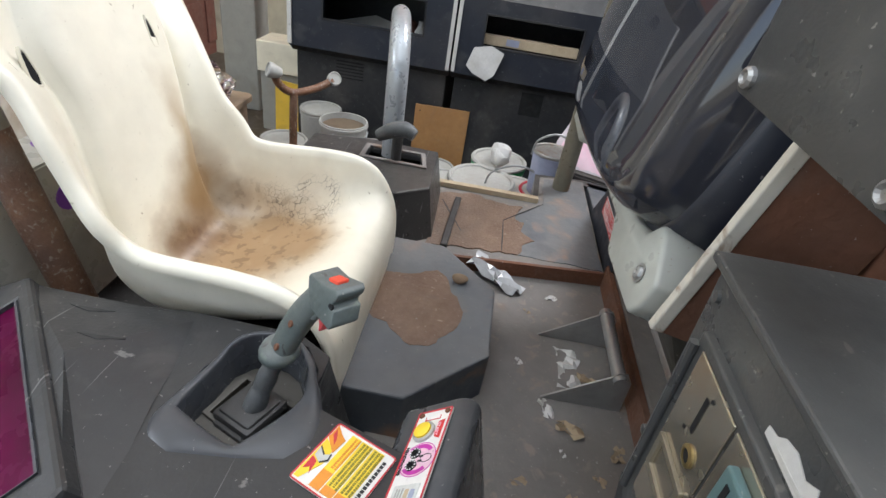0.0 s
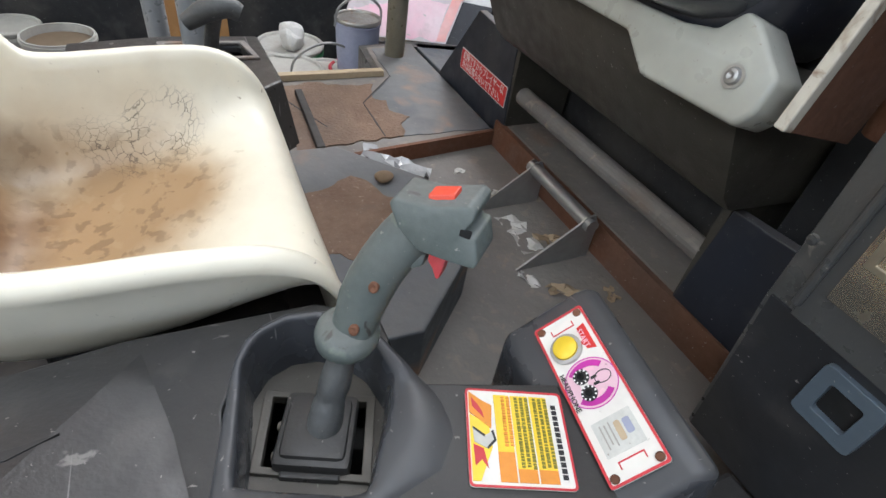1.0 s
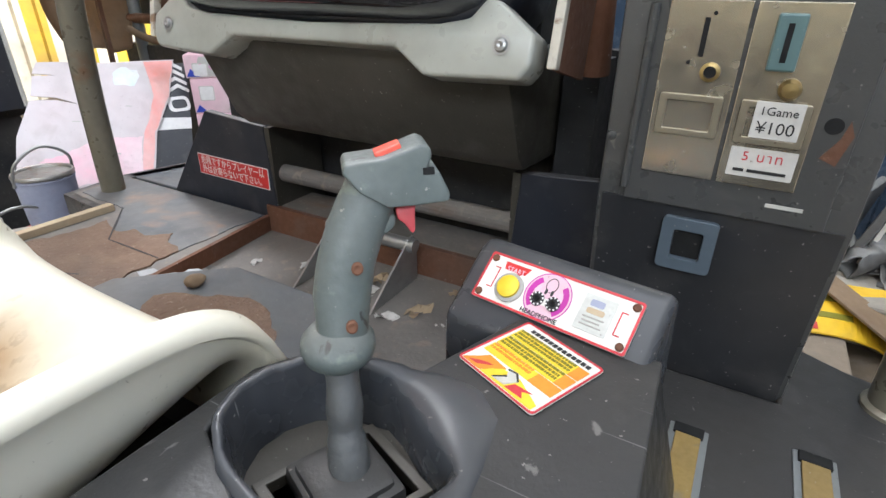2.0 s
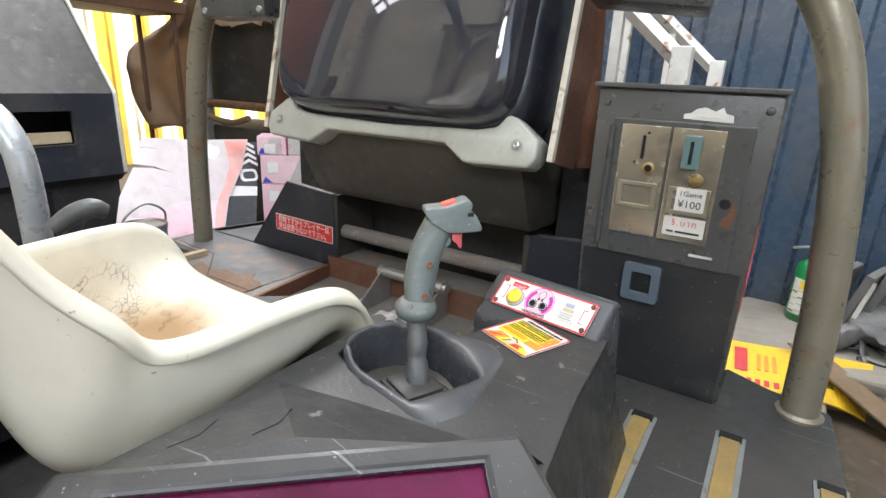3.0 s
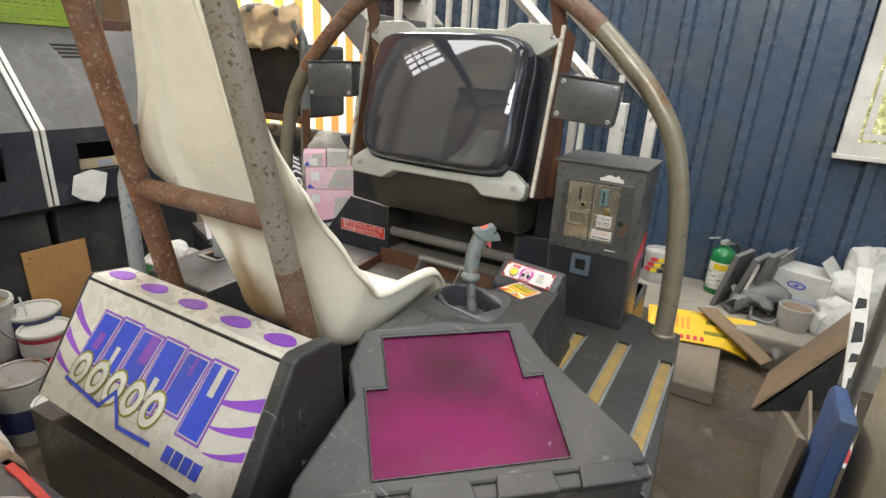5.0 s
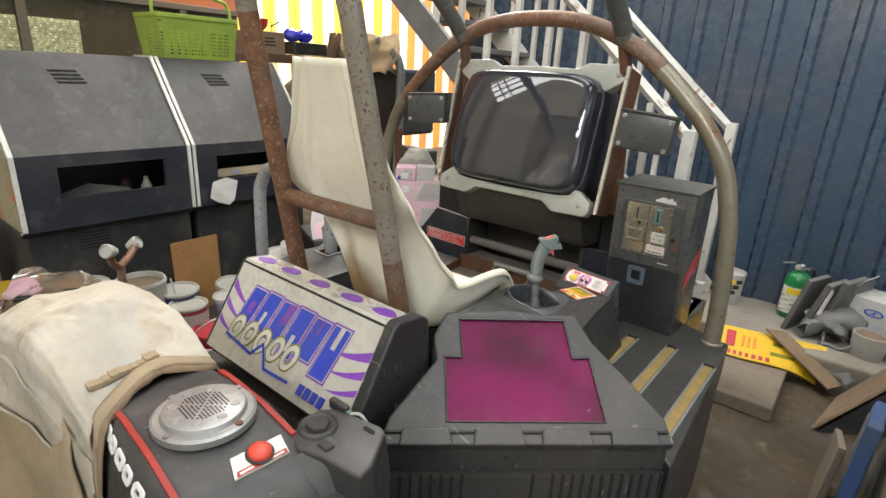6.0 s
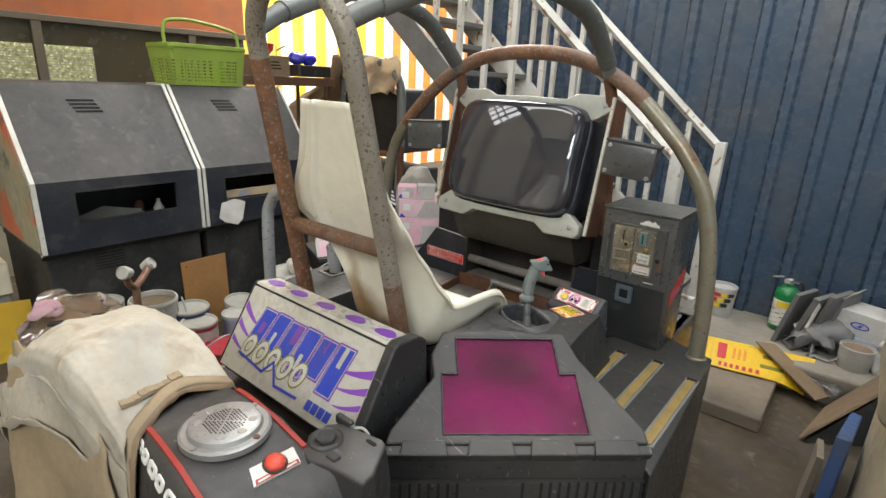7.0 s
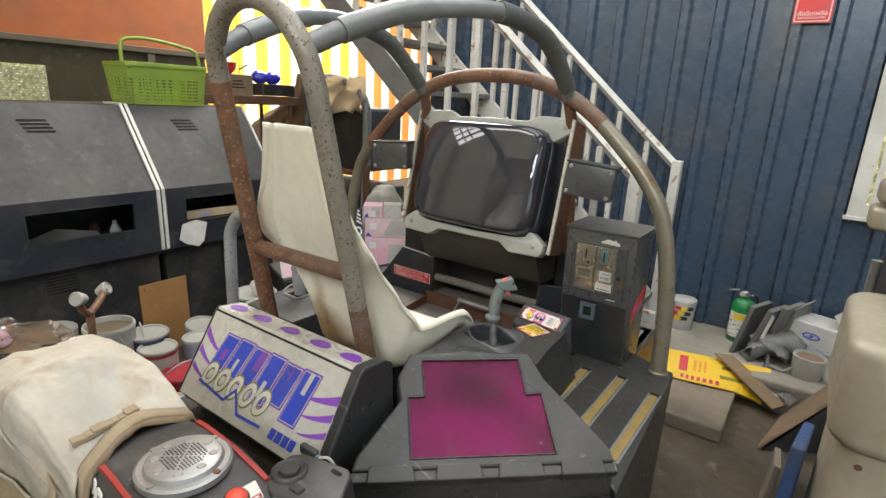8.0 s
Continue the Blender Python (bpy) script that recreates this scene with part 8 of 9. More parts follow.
def sack():
    sk = thing("draped_sack", (-0.05, -1.25, 0.3), "white woven sack and kraft paper draped over the motorbike seat", "sack")
    xs = [0.315, 0.26, 0.17, 0.07, -0.05, -0.15, -0.23, -0.29, -0.33]
    loops = []
    n = 30
    for x in xs:
        s = (0.315 - x) / 0.645
        top_z = 0.893 + 0.062 * math.sin(min(1, s * 1.25) * math.pi) - 0.10 * max(0, s - 0.72) / 0.28
        hw = 0.125 + 0.035 * s
        row = []
        for k in range(n + 1):
            u = -1 + 2 * k / n
            a = abs(u)
            if a < 0.5:
                y, z = hw * u / 0.5, top_z - 0.03 * (a / 0.5) ** 2.5
            else:
                e = (a - 0.5) / 0.5
                flare = 0.02 + 0.02 * s if u < 0 else 0.06
                y = math.copysign(hw + flare * e ** 1.2, u)
                z = top_z - 0.03 - ((0.15 + 0.05 * math.sin(k * 1.3)) if u < 0 else 0.42) * e
            w = 0.007 * math.sin(k * 0.8 + x * 11) * min(1.0, s * 4 + 0.15)
            near = min(0.165, max(0.0, -y))
            row.append(Vector((x + 0.02 * math.sin(k * 0.5) * s + 4.6 * near * near * (1 - s), -1.245 + y + w, z + w * 0.6)))
        loops.append(row)
    end = [Vector((-0.37 - 0.02 * math.sin(i), p.y * 0.98, max(0.35, p.z - 0.16))) for i, p in enumerate(loops[-1])]
    loops.append(end)
    b2 = loft(loops, closed=False)
    bmesh.ops.subdivide_edges(b2, edges=b2.edges[:], cuts=3, use_grid_fill=True, smooth=0.4)
    for v in b2.verts:
        f = 1 - abs(noise.noise(v.co * 5.5)) * 2.2
        g = 1 - abs(noise.noise(v.co * 12.0 + Vector((3, 1, 7)))) * 2.4
        v.co.z += 0.004 * max(0, f) ** 3 + 0.004 * max(0, g) ** 3
        v.co.y -= 0.003 * max(0, f) ** 3
    sack_mesh = sh = part("sack", jitter(jitter(b2, 0.010, 5), 0.003, 22), M_sack, sk, "stained white woven sack", True, 80)
    so = sh.modifiers.new("thickness", "SOLIDIFY")
    so.thickness = 0.004
    # kraft border that wraps the tank end
    rows = []
    for dx, lift in ((0.350, 0.003), (0.345, 0.008), (0.326, 0.010), (0.314, 0.007)):
        row = []
        for k in range(n + 1):
            u = -1 + 2 * k / n
            a = abs(u)
            hw = 0.118
            if a < 0.5:
                y, z = hw * u / 0.5, 0.896 - 0.032 * (a / 0.5) ** 2.2
            else:
                e = (a - 0.5) / 0.5
                y, z = math.copysign(hw + 0.055 * e ** 0.8, u), 0.864 - 0.42 * e
            row.append(Vector((dx - 0.012 + 0.010 * math.sin(k * 0.7) + 4.8 * min(0.165, max(0.0, -y)) ** 2, -1.245 + y * (1 + lift), z + lift)))
        rows.append(row)
    sh = part("paper_border", jitter(loft(rows, closed=False), 0.008, 12), M_kraft, sk, "folded kraft paper edge", True, 80)
    so = sh.modifiers.new("thickness", "SOLIDIFY")
    so.thickness = 0.004
    edge_ = [[p + Vector((0.012 + 0.004 * math.sin(i * 1.9), 0, -0.006)) for i, p in enumerate(rows[0])], [p + Vector((0.006, 0, -0.002)) for p in rows[1]], [p + Vector((-0.004, 0, -0.003)) for p in rows[2]]]
    sh = part("paper_border", jitter(loft(edge_, closed=False), 0.006, 16), M_cardboard, sk, "", True, 80)
    so = sh.modifiers.new("thickness", "SOLIDIFY")
    so.thickness = 0.003
    # stepped scrap of corrugated board behind the border
    cz = [v.co + ORIGIN[sk.name] for v in sack_mesh.data.vertices]
    for k in range(10):
        x, y = 0.292 - 0.0015 * k, -1.335 + 0.0125 * k
        zz = max(p.z for p in sorted(cz, key=lambda p: (p.x - x) ** 2 + (p.y - y) ** 2)[:4])
        part("corrugated_strip", box(-0.024 - 0.002 * (k % 3), 0.022, -0.0064, 0.0064, -0.008, 0.0006 + 0.0008 * (k % 2), 0.0004, m=axes((x, y, zz - 0.0008), (1, -0.1, 0.10), (0.1, 1, 0))), M_kraft, sk)
    for x, y, ln, a in ((-0.155, -1.215, 0.034, 0.5), (-0.135, -1.225, 0.020, 0.9)):
        zz = max(p.z for p in sorted(cz, key=lambda p: (p.x - x) ** 2 + (p.y - y) ** 2)[:3])
        part("tear", prism([(-ln, 0), (-ln * 0.2, -0.005), (ln, 0.002), (ln * 0.1, 0.004)], -0.001, 0.0035, m=axes((x, y, zz), (math.cos(a), math.sin(a), 0), (-math.sin(a), math.cos(a), 0))), M_slot, sk, "dark torn slit")
    # lower kraft paper flap on the near side
    rows = []
    for i in range(8):
        s = i / 7
        rows.append([Vector((0.36 - 0.64 * k / 14 - 0.04 * s * (k / 14) + 0.04 * s, -1.375 - 0.055 * s ** 0.8 - 0.03 * math.sin(k * 0.7) * s - 0.02 * (k / 14), 0.845 - 0.40 * s - 0.04 * (k / 14) * s + 0.015 * math.sin(k * 1.1 + i))) for k in range(15)])
    b2 = loft(rows, closed=False)
    bmesh.ops.subdivide_edges(b2, edges=b2.edges[:], cuts=1, use_grid_fill=True, smooth=0.4)
    sh = part("paper_flap", jitter(b2, 0.025, 7), M_kraft, sk, "hanging kraft paper flap", True, 80)
    so = sh.modifiers.new("thickness", "SOLIDIFY")
    so.thickness = 0.004
    # printed marks along the hem: plain bars that lie on the cloth
    cloth = [v.co + ORIGIN[sk.name] for v in sack_mesh.data.vertices]
    for k in range(16):
        x, y = -0.262 + 0.0072 * k, -1.21 - 0.0075 * k
        near_ = sorted(cloth, key=lambda p: (p.x - x) ** 2 + (p.y - y) ** 2)[:3]
        zz = max(p.z for p in near_)
        part("printed_mark", box(-0.0025 - 0.0015 * (k % 3 == 0), 0.0025, -0.016, 0.016, -0.004, 0.0045, m=axes((x, y, zz), (0.7, -0.72, 0.0), (0.72, 0.7, 0.12))), M_black_ink, sk)
    sk.location += Vector((-0.13, 0.05, -0.008))


sack()

# ---- along the blue wall, east of the cockpit ----
blk = thing("concrete_slab", (0.80, 1.3, 0), "low worn concrete slab in front of the ledge", "slab")
part("slab", jitter(prism([(0.42, 1.02), (1.05, 1.03), (1.045, 1.598), (0.42, 1.598)], 0.0, 0.072, 0.008), 0.004, 9), M_slab, blk)


def bent_sign():
    """A thin board that bends over the block's edge and runs down to the ledge."""
    ys = thing("yellow_sign", (0.93, 1.50, 0.075), "fallen yellow sign board with red and brown print", "sign")
    near = smooth_path([(0.700, 1.405, 0.080), (0.85, 1.43, 0.080), (1.02, 1.47, 0.078), (1.12, 1.52, 0.045), (1.175, 1.55, 0.012)], 8)
    far = smooth_path([(0.665, 1.53, 0.190), (0.82, 1.60, 0.175), (0.97, 1.66, 0.168), (1.10, 1.70, 0.162), (1.18, 1.725, 0.158)], 8)

    def at(s, v, lift=0.0):
        k = s * (len(near) - 1)
        i = min(int(k), len(near) - 2)
        a, c = near[i].lerp(near[i + 1], k - i), far[i].lerp(far[i + 1], k - i)
        return a.lerp(c, v) + Vector((0, 0, lift))

    def patch(name, s0, s1, v0, v1, mt, lift):
        n = max(2, int((s1 - s0) * 24))
        lo = [[at(s0 + (s1 - s0) * i / n, v0, lift), at(s0 + (s1 - s0) * i / n, v1, lift), at(s0 + (s1 - s0) * i / n, v1, lift - 0.006), at(s0 + (s1 - s0) * i / n, v0, lift - 0.006)] for i in range(n + 1)]
        return part(name, loft(lo), mt, ys)

    patch("board", 0, 1, 0, 1, M_yellow_sign, 0.007)
    patch("red_block", 0.10, 0.17, 0.32, 0.85, M_red_ink, 0.0095)
    for k in range(3):
        patch("orange_print", 0.22 + 0.04 * k, 0.24 + 0.04 * k, 0.4, 0.75, M_orange_ink, 0.0095)
    for k in range(7):
        patch("red_print", 0.12 + 0.045 * k, 0.145 + 0.045 * k, 0.06, 0.18, M_red_ink, 0.0095)
    for k, (a0, a1, v) in enumerate(((0.42, 0.62, 0.3), (0.44, 0.64, 0.62), (0.72, 0.86, 0.45))):
        patch("brown_swirl", a0, a1, v, v + 0.10, M_olive_ink if k < 2 else M_orange_ink, 0.0095)


bent_sign()
tb2 = thing("brown_board_strip", (1.0, 1.40, 0.3), "strip of brown board lying across the yellow sign", "board")
part("strip", prism([(0, 0), (0.40, -0.02), (0.41, 0.085), (0.05, 0.10)], 0, 0.010, 0.002, m=axes((0.895, 1.62, 0.205), (0.30, -0.14, -0.13), (0.25, 0.45, 0.02))), M_cardboard, tb2)
bucket(0.612, 2.055, 0.15, 0.082, 0.20, M_white_box, "white paint tin with red and yellow colour print", lid=False, handle=0.0, group="", band=None)
tin_ob = [o for o in bpy.data.objects if o.name.startswith("paint_tin") and o.parent is None][-1]
for k, (mt, a0) in enumerate(((M_red_ink, 238), (M_yellow_ink, 266), (M_black_ink, 292))):
    for r_ in range(3):
        a = radians(a0 + 12 * r_)
        mm = axes((0.612 + 0.080 * math.cos(a), 2.055 + 0.080 * math.sin(a), 0.235 + 0.034 * r_), (-math.sin(a), math.cos(a), 0), (0, 0, 1))
        part("colour_swatch", prism(rrect(0.045, 0.024, 0.008, 2), -0.006, 0.003, m=mm), mt, tin_ob)


def extinguisher():
    fe = thing("fire_extinguisher", (0.955, 2.085, 0.15), "green fire extinguisher with white and yellow label", "fire extinguisher")
    T = Matrix.Translation((0.955, 2.085, 0.15)) @ Matrix.Diagonal((1.25, 1.25, 1.2, 1))
    part("cylinder", lathe([(0.048, 0.0), (0.052, 0.006), (0.053, 0.19), (0.048, 0.215), (0.030, 0.232), (0.018, 0.236), (0.018, 0.248)], 32, T), M_green, fe, "", True, 45)
    ring = [(0.0535 * math.cos(radians(a)), 0.0535 * math.sin(radians(a))) for a in range(205, 336, 10)]
    inner = [(0.0525 * math.cos(radians(a)), 0.0525 * math.sin(radians(a))) for a in range(335, 204, -10)]
    lb = part("label_field", prism(ring + inner, 0.03, 0.165, m=T), M_plate_white, fe, "printed white label")
    part("yellow_band", prism([(x * 1.012, y * 1.012) for x, y in ring[3:] + inner[:-3]], 0.128, 0.160, m=T), M_yellow_ink, lb)
    for k in range(14):
        a = radians(222 + 26 * (k % 4))
        mm = T @ axes((0.0542 * math.cos(a), 0.0542 * math.sin(a), 0.040 + 0.0062 * k), (-math.sin(a), math.cos(a), 0), (0, 0, 1))
        part("label_bar", box(-0.010, 0.010, -0.0022, 0.0022, -0.001, 0.0008, m=mm), M_grey_ink if k % 3 else M_olive_ink, lb)
    part("valve", lathe([(0.015, 0.248), (0.015, 0.27), (0.010, 0.275)], 16, T), M_steel_grey, fe)
    part("lever", box(-0.010, 0.038, -0.008, 0.008, 0.272, 0.280, 0.002, m=T @ Matrix.Rotation(radians(-14), 4, "Y")), M_steel_grey, fe)
    part("lever", box(-0.010, 0.036, -0.007, 0.007, 0.255, 0.262, 0.002, m=T), M_steel_grey, fe)
    part("gauge", lathe([(0.013, 0.0), (0.013, 0.010), (0.0001, 0.011)], 16, T @ axes((-0.012, -0.016, 0.262), (1, 0, 0), (0, 0, 1))), M_pale_lid, fe)
    part("hose", tube([T @ Vector(p) for p in ((0.02, 0, 0.262), (0.05, 0.01, 0.255), (0.062, 0.015, 0.20), (0.060, 0.012, 0.10))], 0.009, 10), M_black, fe, "", True)


extinguisher()
rng = random.Random(5)
for k, (px, py, w, h, tilt_, mt, lab) in enumerate(((1.045, 1.99, 0.24, 0.33, 12, M_grey_scrap, "grey painted steel panel leaning in the scrap pile"), (1.115, 1.98, 0.22, 0.34, 15, M_grey_scrap, "bent grey steel panel in the scrap pile"),
                                               (1.125, 1.885, 0.025, 0.31, 12, M_plate_white, "white plastic strip in the scrap pile"), (1.19, 2.05, 0.26, 0.35, 14, M_grey_scrap, "dark grey steel panel in the scrap pile"), (1.25, 2.10, 0.22, 0.33, 10, M_grey_scrap, "thin grey steel plate in the scrap pile"))):
    sc = thing("scrap_metal", (px, py, 0.15), lab, "scrap", "scrap panels by the wall")
    m = axes((px - 0.06, py - 0.03, 0.15), (0.35, 0.94, 0), (math.sin(radians(tilt_)) * 0.94, -math.sin(radians(tilt_)) * 0.35, math.cos(radians(tilt_))))
    part("sheet", jitter(prism([(-w / 2, 0), (w / 2, 0), (w / 2, h * 0.93), (w / 2 - 0.03, h), (-w / 2, h)], 0, 0.028 if w > 0.1 else 0.014, 0.004, m=m), 0.006, 8), mt, sc)
for px, py, pz, r, lab in ((1.19, 1.93, 0.22, 0.072, "crumpled grey steel duct in the scrap pile"), (1.13, 1.83, 0.18, 0.038, "short bent tube of dull steel")):
    sc = thing("bent_duct", (px, py, 0.15), lab, "scrap")
    b2 = tube([(px - 0.10, py - 0.06, pz), (px, py, pz + 0.03), (px + 0.09, py + 0.02, pz + 0.01)], r, 18, 5)
    bmesh.ops.delete(b2, geom=[f for f in b2.faces if len(f.verts) > 4], context="FACES")
    ob = part("duct", jitter(jitter(b2, 0.05, 8), 0.02, 24), M_grey_scrap, sc, "", True, 60)
    so_ = ob.modifiers.new("thickness", "SOLIDIFY")
    so_.thickness = 0.004
    lo = min((v.co.z for v in ob.data.vertices))
    ob.location.z = -lo
for k in range(9):
    px, py = 1.07 + 0.04 * k + rng.uniform(-0.02, 0.02), 1.74 + rng.uniform(0.0, 0.26)
    sc = thing("scrap_strip", (px, py, 0.15), "thin bent strip of dull grey scrap metal", "scrap", "loose strips in the scrap pile")
    a, ln, w = rng.uniform(0, 3.1), rng.uniform(0.10, 0.22), rng.uniform(0.015, 0.05)
    d, n_ = Vector((math.cos(a), math.sin(a), 0)), Vector((-math.sin(a), math.cos(a), 0.25))
    rise = rng.uniform(0.03, 0.16)
    loops_ = [[Vector((px, py, 0.155)) + d * ln * (i / 6 - 0.5) + Vector((0, 0, rise * (i / 6) ** 1.4 + 0.012 * math.sin(i * 1.7))) + n_ * w * s_ for s_ in (-0.5, -0.15, 0.2, 0.5)] for i in range(7)]
    ob = part("strip", jitter(loft(loops_, closed=False), 0.012, 15), M_grey_scrap if k % 3 else M_plate_white, sc, "", True, 30)
    so_ = ob.modifiers.new("thickness", "SOLIDIFY")
    so_.thickness = 0.003
wc = thing("white_carton", (1.36, 2.08, 0.15), "open white carton with blue oval print on the pile", "carton")
T = Matrix.Translation((1.36, 2.04, 0.15)) @ Matrix.Rotation(radians(-18), 4, "Z")
part("base_box", box(-0.15, 0.15, -0.12, 0.12, 0.0, 0.12, 0.004, m=T), M_can_blue, wc, "lower clear-blue box")
part("box", box(-0.14, 0.14, -0.11, 0.11, 0.12, 0.26, 0.004, m=T), M_white_box, wc)
part("oval_print", prism([(0.045 * math.cos(a), 0.020 * math.sin(a)) for a in (2 * math.pi * k / 20 for k in range(20))], 0, 0.002, m=T @ axes((0.0, -0.1105, 0.19), (1, 0, 0), (0, 0, 1)), holes=([(0.037 * math.cos(a), 0.0145 * math.sin(a)) for a in (2 * math.pi * k / 20 for k in range(20))],)), M_blue_ink, wc)
part("print_mark", prism([(-0.02, -0.006), (0.0, 0.0), (-0.005, 0.008), (0.02, 0.006), (0.004, 0.0), (0.008, -0.009)], 0, 0.002, m=T @ axes((0.0, -0.1105, 0.19), (1, 0, 0), (0, 0, 1))), M_blue_ink, wc)
for px, py, ang in ((-0.14, 0.0, 35), (0.14, 0.02, -40)):
    part("flap", box(-0.004, 0.0, -0.10, 0.10, 0.0, 0.10, m=T @ Matrix.Translation((px, py, 0.26)) @ Matrix.Rotation(radians(ang), 4, "Y")), M_white_box, wc)
fb = thing("plastic_sacks", (1.55, 2.02, 0.15), "heap of clear and white plastic bags by the wall", "bags")
for px, py, pz, r in ((1.56, 2.0, 0.30, 0.14), (1.66, 2.1, 0.42, 0.15), (1.50, 1.86, 0.22, 0.10)):
    b_ = B()
    bmesh.ops.create_icosphere(b_, subdivisions=4, radius=r, matrix=Matrix.Translation((px, py, pz)) @ Matrix.Diagonal((1, 1, 1.05, 1)))
    part("bag", jitter(jitter(b_, 0.05, 7), 0.02, 20), M_white_box, fb)
ob2 = bucket(1.34, 1.80, 0.15, 0.080, 0.125, M_pale_lid, "open white pail with brown dried contents", lid=False, group="")
part("contents", lathe([(0.068, 0.0), (0.001, 0.001)], 24, Matrix.Translation((1.34, 1.80, 0.264))), M_rust_dirt, ob2)
bb = thing("plastic_film", (1.24, 1.63, 0.0), "flattened clear bag with orange and blue contents", "bag")
b_ = B()
bmesh.ops.create_icosphere(b_, subdivisions=4, radius=0.12, matrix=Matrix.Translation((1.24, 1.61, 0.05)) @ Matrix.Diagonal((1.3, 0.8, 0.45, 1)))
part("film", jitter(jitter(b_, 0.03, 9), 0.012, 24), M_clear, bb)
b_ = B()
bmesh.ops.create_icosphere(b_, subdivisions=2, radius=0.05, matrix=Matrix.Translation((1.22, 1.62, 0.05)) @ Matrix.Diagonal((1.2, 1, 0.5, 1)))
part("orange_lump", b_, M_cardboard, bb)
brd = thing("leaning_board", (1.33, 1.25, 0), "brown plywood board leaning with dark underside", "board")
tip, near_end, far_foot = Vector((1.207, 1.10, 0.014)), Vector((1.50, 1.305, 0.345)), Vector((1.275, 1.49, 0.014))
bx, by = near_end - tip, far_foot - tip
up = bx.cross(by).normalized()
mb = axes(tip, bx, up.cross(bx))
fy = Vector((by.dot(bx.normalized()), by.dot(up.cross(bx).normalized())))
part("board", prism([(0, 0), (bx.length, 0), (bx.length + fy.x * 1.25, fy.y * 1.25), (fy.x, fy.y)], -0.004, 0.008, 0.002, m=mb), M_cardboard, brd)
under = [tip + Vector((0.02, 0.012, -0.012)), near_end + Vector((0.004, 0.006, -0.012)), Vector((near_end.x, near_end.y, 0.002))]
part("dark_side", loft([[p for p in under], [p + by * 0.9 for p in under]]), M_black, brd, "black side below the board")
bl2 = thing("blue_crate", (1.42, 0.78, 0), "scuffed blue plastic panel standing on the floor", "panel")
part("panel", jitter(prism([(0, 0), (0.40, 0.0), (0.40, 0.51), (0.36, 0.55), (0.02, 0.62)], 0, 0.034, 0.006, m=axes((1.265, 0.09, 0.0), (0.10, 1, 0), (0.03, 0, 1))), 0.012, 6), M_blue_thing, bl2)
ps = thing("printed_strip", (1.5, 0.9, 0.0), "narrow white board with black printed marks leaning by the scrap pile", "board")
pm3 = axes((1.485, 0.89, 0.004), (1, 0.1, 0), (0, 0.44, 0.645))
sp3 = part("strip", prism([(0, 0), (0.055, 0), (0.055, 0.80), (0, 0.80)], -0.012, 0.0, 0.002, m=pm3), M_plate_white, ps)
part("red_end", prism([(0.004, 0.02), (0.051, 0.02), (0.051, 0.075), (0.004, 0.075)], 0.0, 0.0012, m=pm3), M_red_ink, sp3)
for k, (v, h) in enumerate(((0.12, 0.05), (0.20, 0.03), (0.27, 0.07), (0.40, 0.04), (0.48, 0.09), (0.62, 0.05))):
    part("print_bar", prism([(0.008, v), (0.046, v + 0.012), (0.046, v + h), (0.016, v + h)], 0.0, 0.0012, m=pm3), M_black_ink, sp3)
gp2 = thing("grey_board", (1.23, 0.5, 0), "thin grey board leaning by the blue panel", "board")
part("board", prism([(0, 0), (0.40, 0.0), (0.40, 0.235), (0.01, 0.38)], 0, 0.022, 0.003, m=axes((1.240, 0.37, 0.0), (0.02, 1, 0), (0.06, 0, 1))), M_slab, gp2)
part("grey_edge", box(0, 0.62, 0.0, 0.24, 0.0, 0.012, 0.002, m=axes((1.305, 0.36, 0.0), (0.06, 1, 0), (0.06, 0, 1))), M_slab, bl2)


def east_machine():
    em = thing("beige_machine", (1.5, 0.0, 0), "tall beige moulded machine side with dark head", "machine")
    m = axes((0, 0, 0), (1, 0, 0), (0, 1, 0))
    part("lower_body", prism(rrect(0.34, 0.46, 0.06, 5, 1.525, 0.06), 0.0, 0.82, 0.01), M_beige, em, "beige lower moulding", True, 40)
    part("upper_body", prism(rrect(0.40, 0.52, 0.075, 6, 1.525, 0.05), 0.82, 1.075, 0.03, seg=4), M_beige, em, "rounded beige upper moulding", True, 50)
    part("screw", lathe([(0.008, 0), (0.006, 0.003), (0.0001, 0.003)], 12, axes((1.40, -0.172, 0.775), (1, 0, 0), (0, 0, 1))), M_rust, em)
    part("dark_head", prism(rrect(0.30, 0.36, 0.05, 4, 1.56, 0.42), 0.9, 1.75, 0.02), M_black, em, "black head")
    for k in range(4):
        part("rib", prism(rrect(0.10 - 0.006 * k, 0.16, 0.03, 4, 1.385 + 0.006 * k, 0.42), 1.24 + 0.075 * k, 1.305 + 0.075 * k, 0.014, seg=3), M_beige, em, "beige ribbed bellows", True, 50)
    part("chrome_pole", tube([(1.405, 0.62, 0.0), (1.405, 0.62, 1.1)], 0.018, 14, straight=True), M_steel_grey, em, "", True)


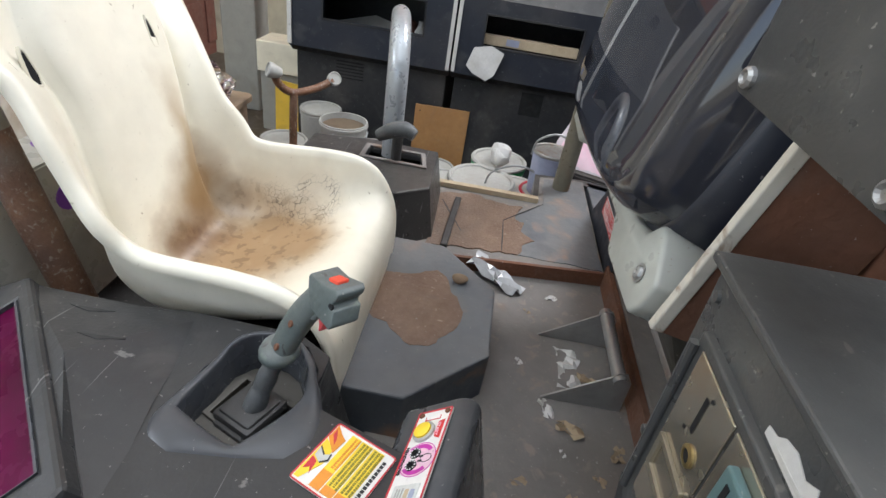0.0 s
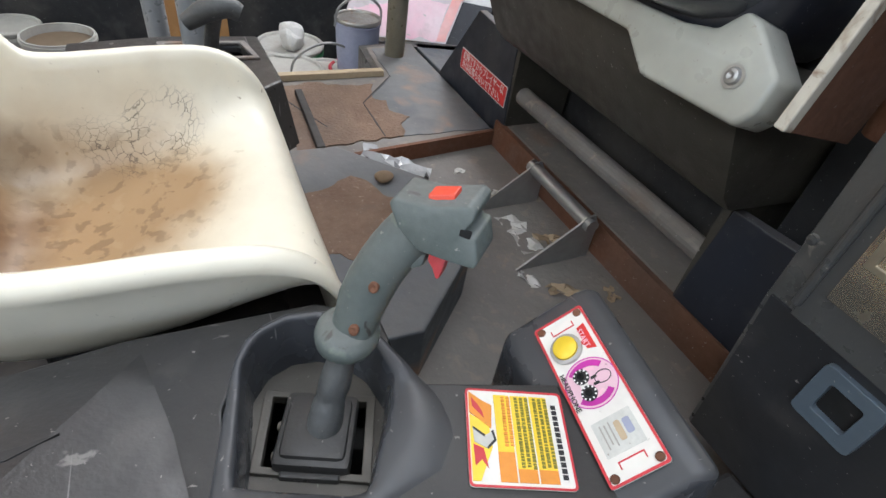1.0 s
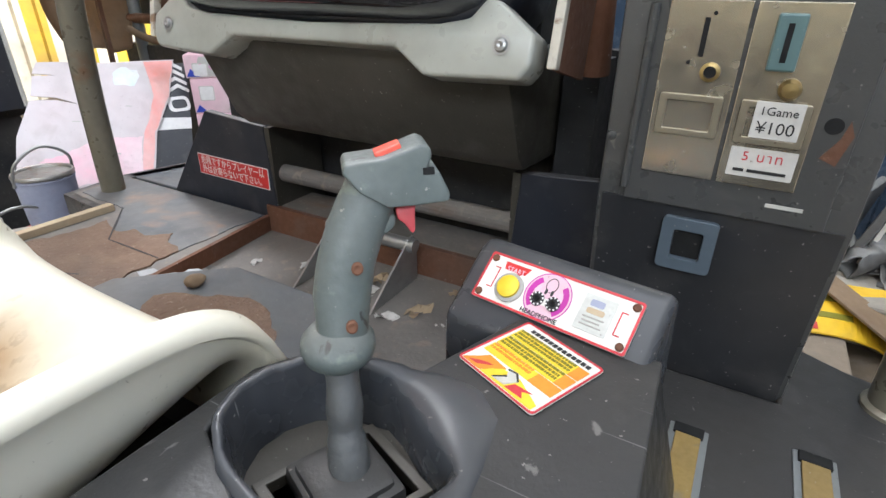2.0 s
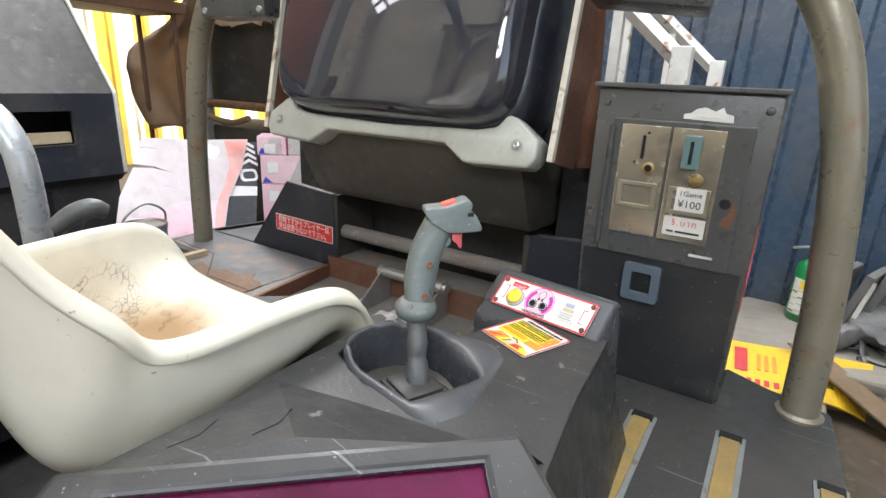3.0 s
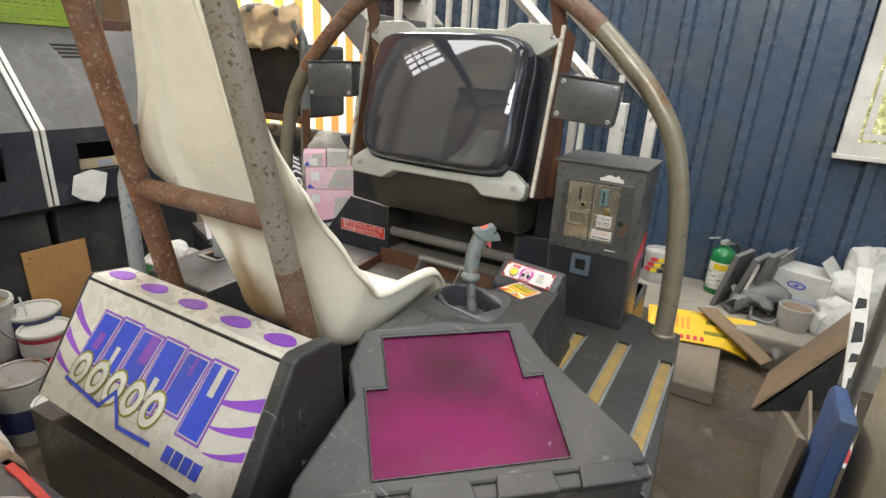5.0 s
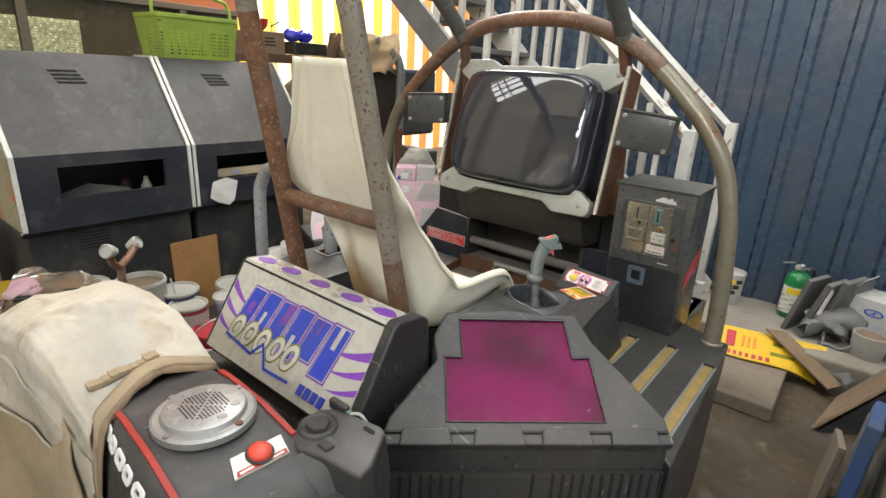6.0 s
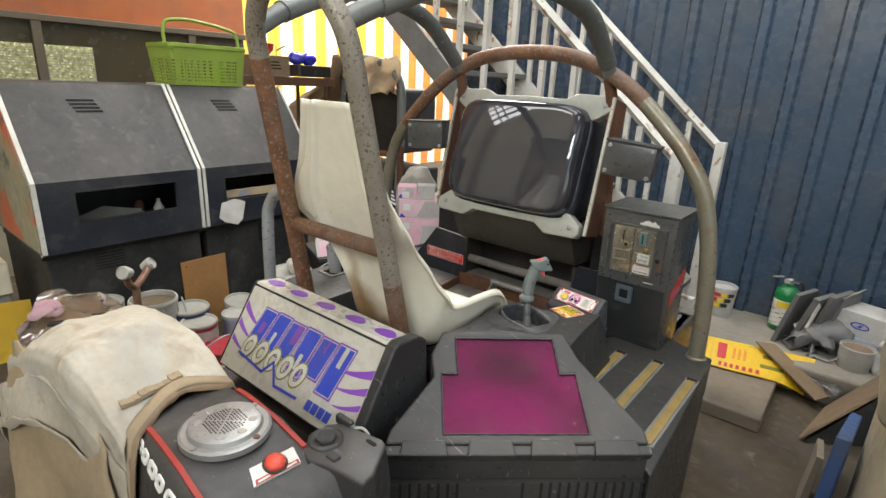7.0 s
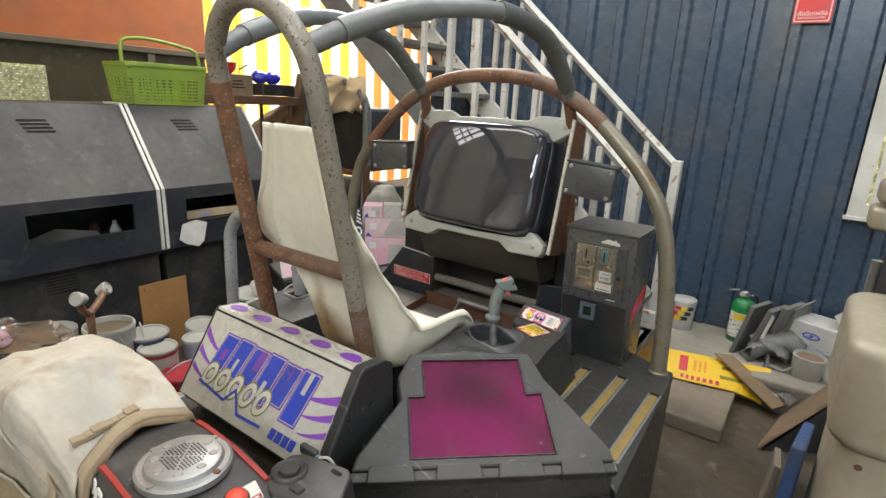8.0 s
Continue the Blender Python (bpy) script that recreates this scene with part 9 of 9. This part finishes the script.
east_machine()
po = thing("wall_notice", (0.91, 2.20, 2.12), "red notice with white Thai lettering on the blue wall", "notice")
pm2 = axes((0.972, 2.204, 2.135), (1, 0, -0.0), (0, 0, 1))
part("board", prism(rrect(0.185, 0.155, 0.008, 3), 0, 0.003, m=pm2), M_red_sticker, po)
part("white_line", prism(rrect(0.168, 0.138, 0.006, 3), 0.003, 0.0036, m=pm2, holes=(rrect(0.160, 0.130, 0.005, 3),)), M_white_ink, po)
lettering("notice_text", "ถังดับเพลิง", shifted(pm2, 0, -0.028, 0.0034), 0.032, M_white_ink, po)
lettering("notice_text", "FIRE EXTINGUISHER", shifted(pm2, 0, -0.050, 0.0034), 0.0145, M_white_ink, po)
wn3 = thing("window_3", (1.75, 2.19, 1.02), "white-framed window in the blue wall with greenery outside", "window", kind="structure")
part("window_frame", prism([(1.350, 1.020), (2.30, 1.020), (2.30, 1.98), (1.350, 1.98)], -2.215, -2.165, m=Matrix(((1, 0, 0, 0), (0, 0, -1, 0), (0, 1, 0, 0), (0, 0, 0, 1))), holes=([(1.425, 1.090), (2.225, 1.090), (2.225, 1.905), (1.425, 1.905)],)), M_trim, wn3, "white window frame")
part("sill", box(1.335, 2.315, 2.150, 2.200, 1.000, 1.022, 0.003), M_trim, wn3)
part("pane", box(1.420, 2.230, 2.186, 2.192, 1.085, 1.910), M_foliage_glow, wn3, "pane that glows as sunlit leaves outside")
part("inner_frame", prism([(1.440, 1.105), (2.21, 1.105), (2.21, 1.89), (1.440, 1.89)], -2.186, -2.172, m=Matrix(((1, 0, 0, 0), (0, 0, -1, 0), (0, 1, 0, 0), (0, 0, 0, 1))), holes=([(1.470, 1.135), (1.80, 1.135), (1.80, 1.86), (1.470, 1.86)], [(1.83, 1.135), (2.18, 1.135), (2.18, 1.86), (1.83, 1.86)])), M_trim, wn3)

# ---- litter in the foot well and on the pedestal ----
rng = random.Random(11)
pb = thing("pebble", (-0.075, 0.068, 0.643), "tan pebble on the pedestal", "pebble")
b_ = B()
bmesh.ops.create_icosphere(b_, subdivisions=3, radius=0.014, matrix=Matrix.Translation((-0.075, 0.068, 0.653)) @ Matrix.Diagonal((1, 1.2, 0.8, 1)))
part("stone", jitter(b_, 0.006, 40), M_cardboard, pb, "", True)
fl_ = thing("clear_film", (-0.18, 0.20, 0.54), "crumpled clear plastic film on the well floor", "litter")
b_ = loft([[Vector((-0.305 + 0.010 * i + 0.008 * k + 0.004 * math.sin(k), 0.11 + 0.016 * i - 0.007 * k + 0.006 * math.sin(i * 2), 0.580 - 0.004 * i + 0.010 * math.sin(i * 1.7 + k * 2.3))) for k in range(6)] for i in range(9)], closed=False)
ob = part("film", jitter(b_, 0.012, 30), M_film, fl_, "", True, 40)
wp_ = thing("silver_wrapper", (-0.02, 0.32, 0.537), "torn silver wrapper on the well floor", "litter")
b_ = loft([[Vector((-0.04 + 0.016 * i, 0.30 + 0.012 * k, 0.541 + 0.005 * math.sin(i * 2 + k))) for k in range(5)] for i in range(8)], closed=False)
part("foil", jitter(b_, 0.01, 35), M_paper, wp_)
for px, py, w, turn, mt, lab in ((0.135, 0.27, 0.020, 0.4, M_paper, "small torn white paper piece"), (0.175, 0.315, 0.024, 1.2, M_kraft, "scrap of brown cardboard"), (0.23, 0.30, 0.008, 0.2, M_paper, "small white crumb of paper"),
                                 (-0.12, 0.34, 0.016, 2.1, M_paper, "scrap of white paper"), (0.05, 0.37, 0.028, 0.8, M_kraft, "dusty strip of brown paper"), (0.30, 0.22, 0.012, 1.9, M_kraft, "curled scrap of tan paper"), (0.02, 0.22, 0.010, 0.5, M_paper, "tiny curl of white paper"), (0.33, 0.30, 0.022, 2.6, M_kraft, "flat scrap of grey-brown card"), (0.27, 0.36, 0.012, 0.9, M_kraft, "crumb of brown card"), (0.42, 0.25, 0.014, 1.4, M_kraft, "curled scrap of tan paper"), (0.385, 0.335, 0.009, 0.3, M_paper, "small white crumb of paper"), (0.21, 0.40, 0.018, 2.9, M_kraft, "dusty strip of brown paper"), (0.47, 0.39, 0.013, 1.1, M_kraft, "crumb of brown card"), (-0.22, 0.30, 0.014, 1.7, M_paper, "scrap of white paper"), (-0.15, 0.24, 0.010, 0.6, M_kraft, "crumb of brown card")):
    lt = thing("paper_scrap", (px, py, 0.535), lab, "litter", "litter on the well floor")
    b_ = loft([[Vector((px, py, 0.538)) + Matrix.Rotation(turn, 3, "Z") @ Vector((w * (i / 2.5 - 1) * (1 + 0.25 * math.sin(k * 2.3)), w * 0.55 * (k / 2 - 1) * (1 + 0.3 * math.sin(i * 1.9)), 0.25 * w * (math.sin(i * 1.4 + k) + 1))) for k in range(5)] for i in range(6)], closed=False)
    part("scrap", jitter(b_, w * 0.3, 60), mt, lt, "", True, 30)
gr = None
for k in range(900):
    px, py = rng.uniform(-0.30, 0.58), rng.uniform(0.08, 0.435)
    if abs(px) < 0.24 and py < 0.17:
        continue
    r = 0.0008 + 0.0034 * rng.random() ** 5
    gr = box(px - r, px + r * 1.3, py - r, py + r, 0.534, 0.535 + r * 1.1, m=None, bm=gr) if gr is not None else box(px - r, px + r, py - r, py + r, 0.534, 0.535 + r)
tagged(part("grit", jitter(gr, 0.0015, 200), M_rust_dirt), "loose grit and crumbs on the well floor", "grit", kind="stuff")
part("red_smear", prism([(-0.30, 0.405), (-0.27, 0.395), (-0.25, 0.415), (-0.27, 0.43)], 0.5345, 0.5362), M_red_ink, base)
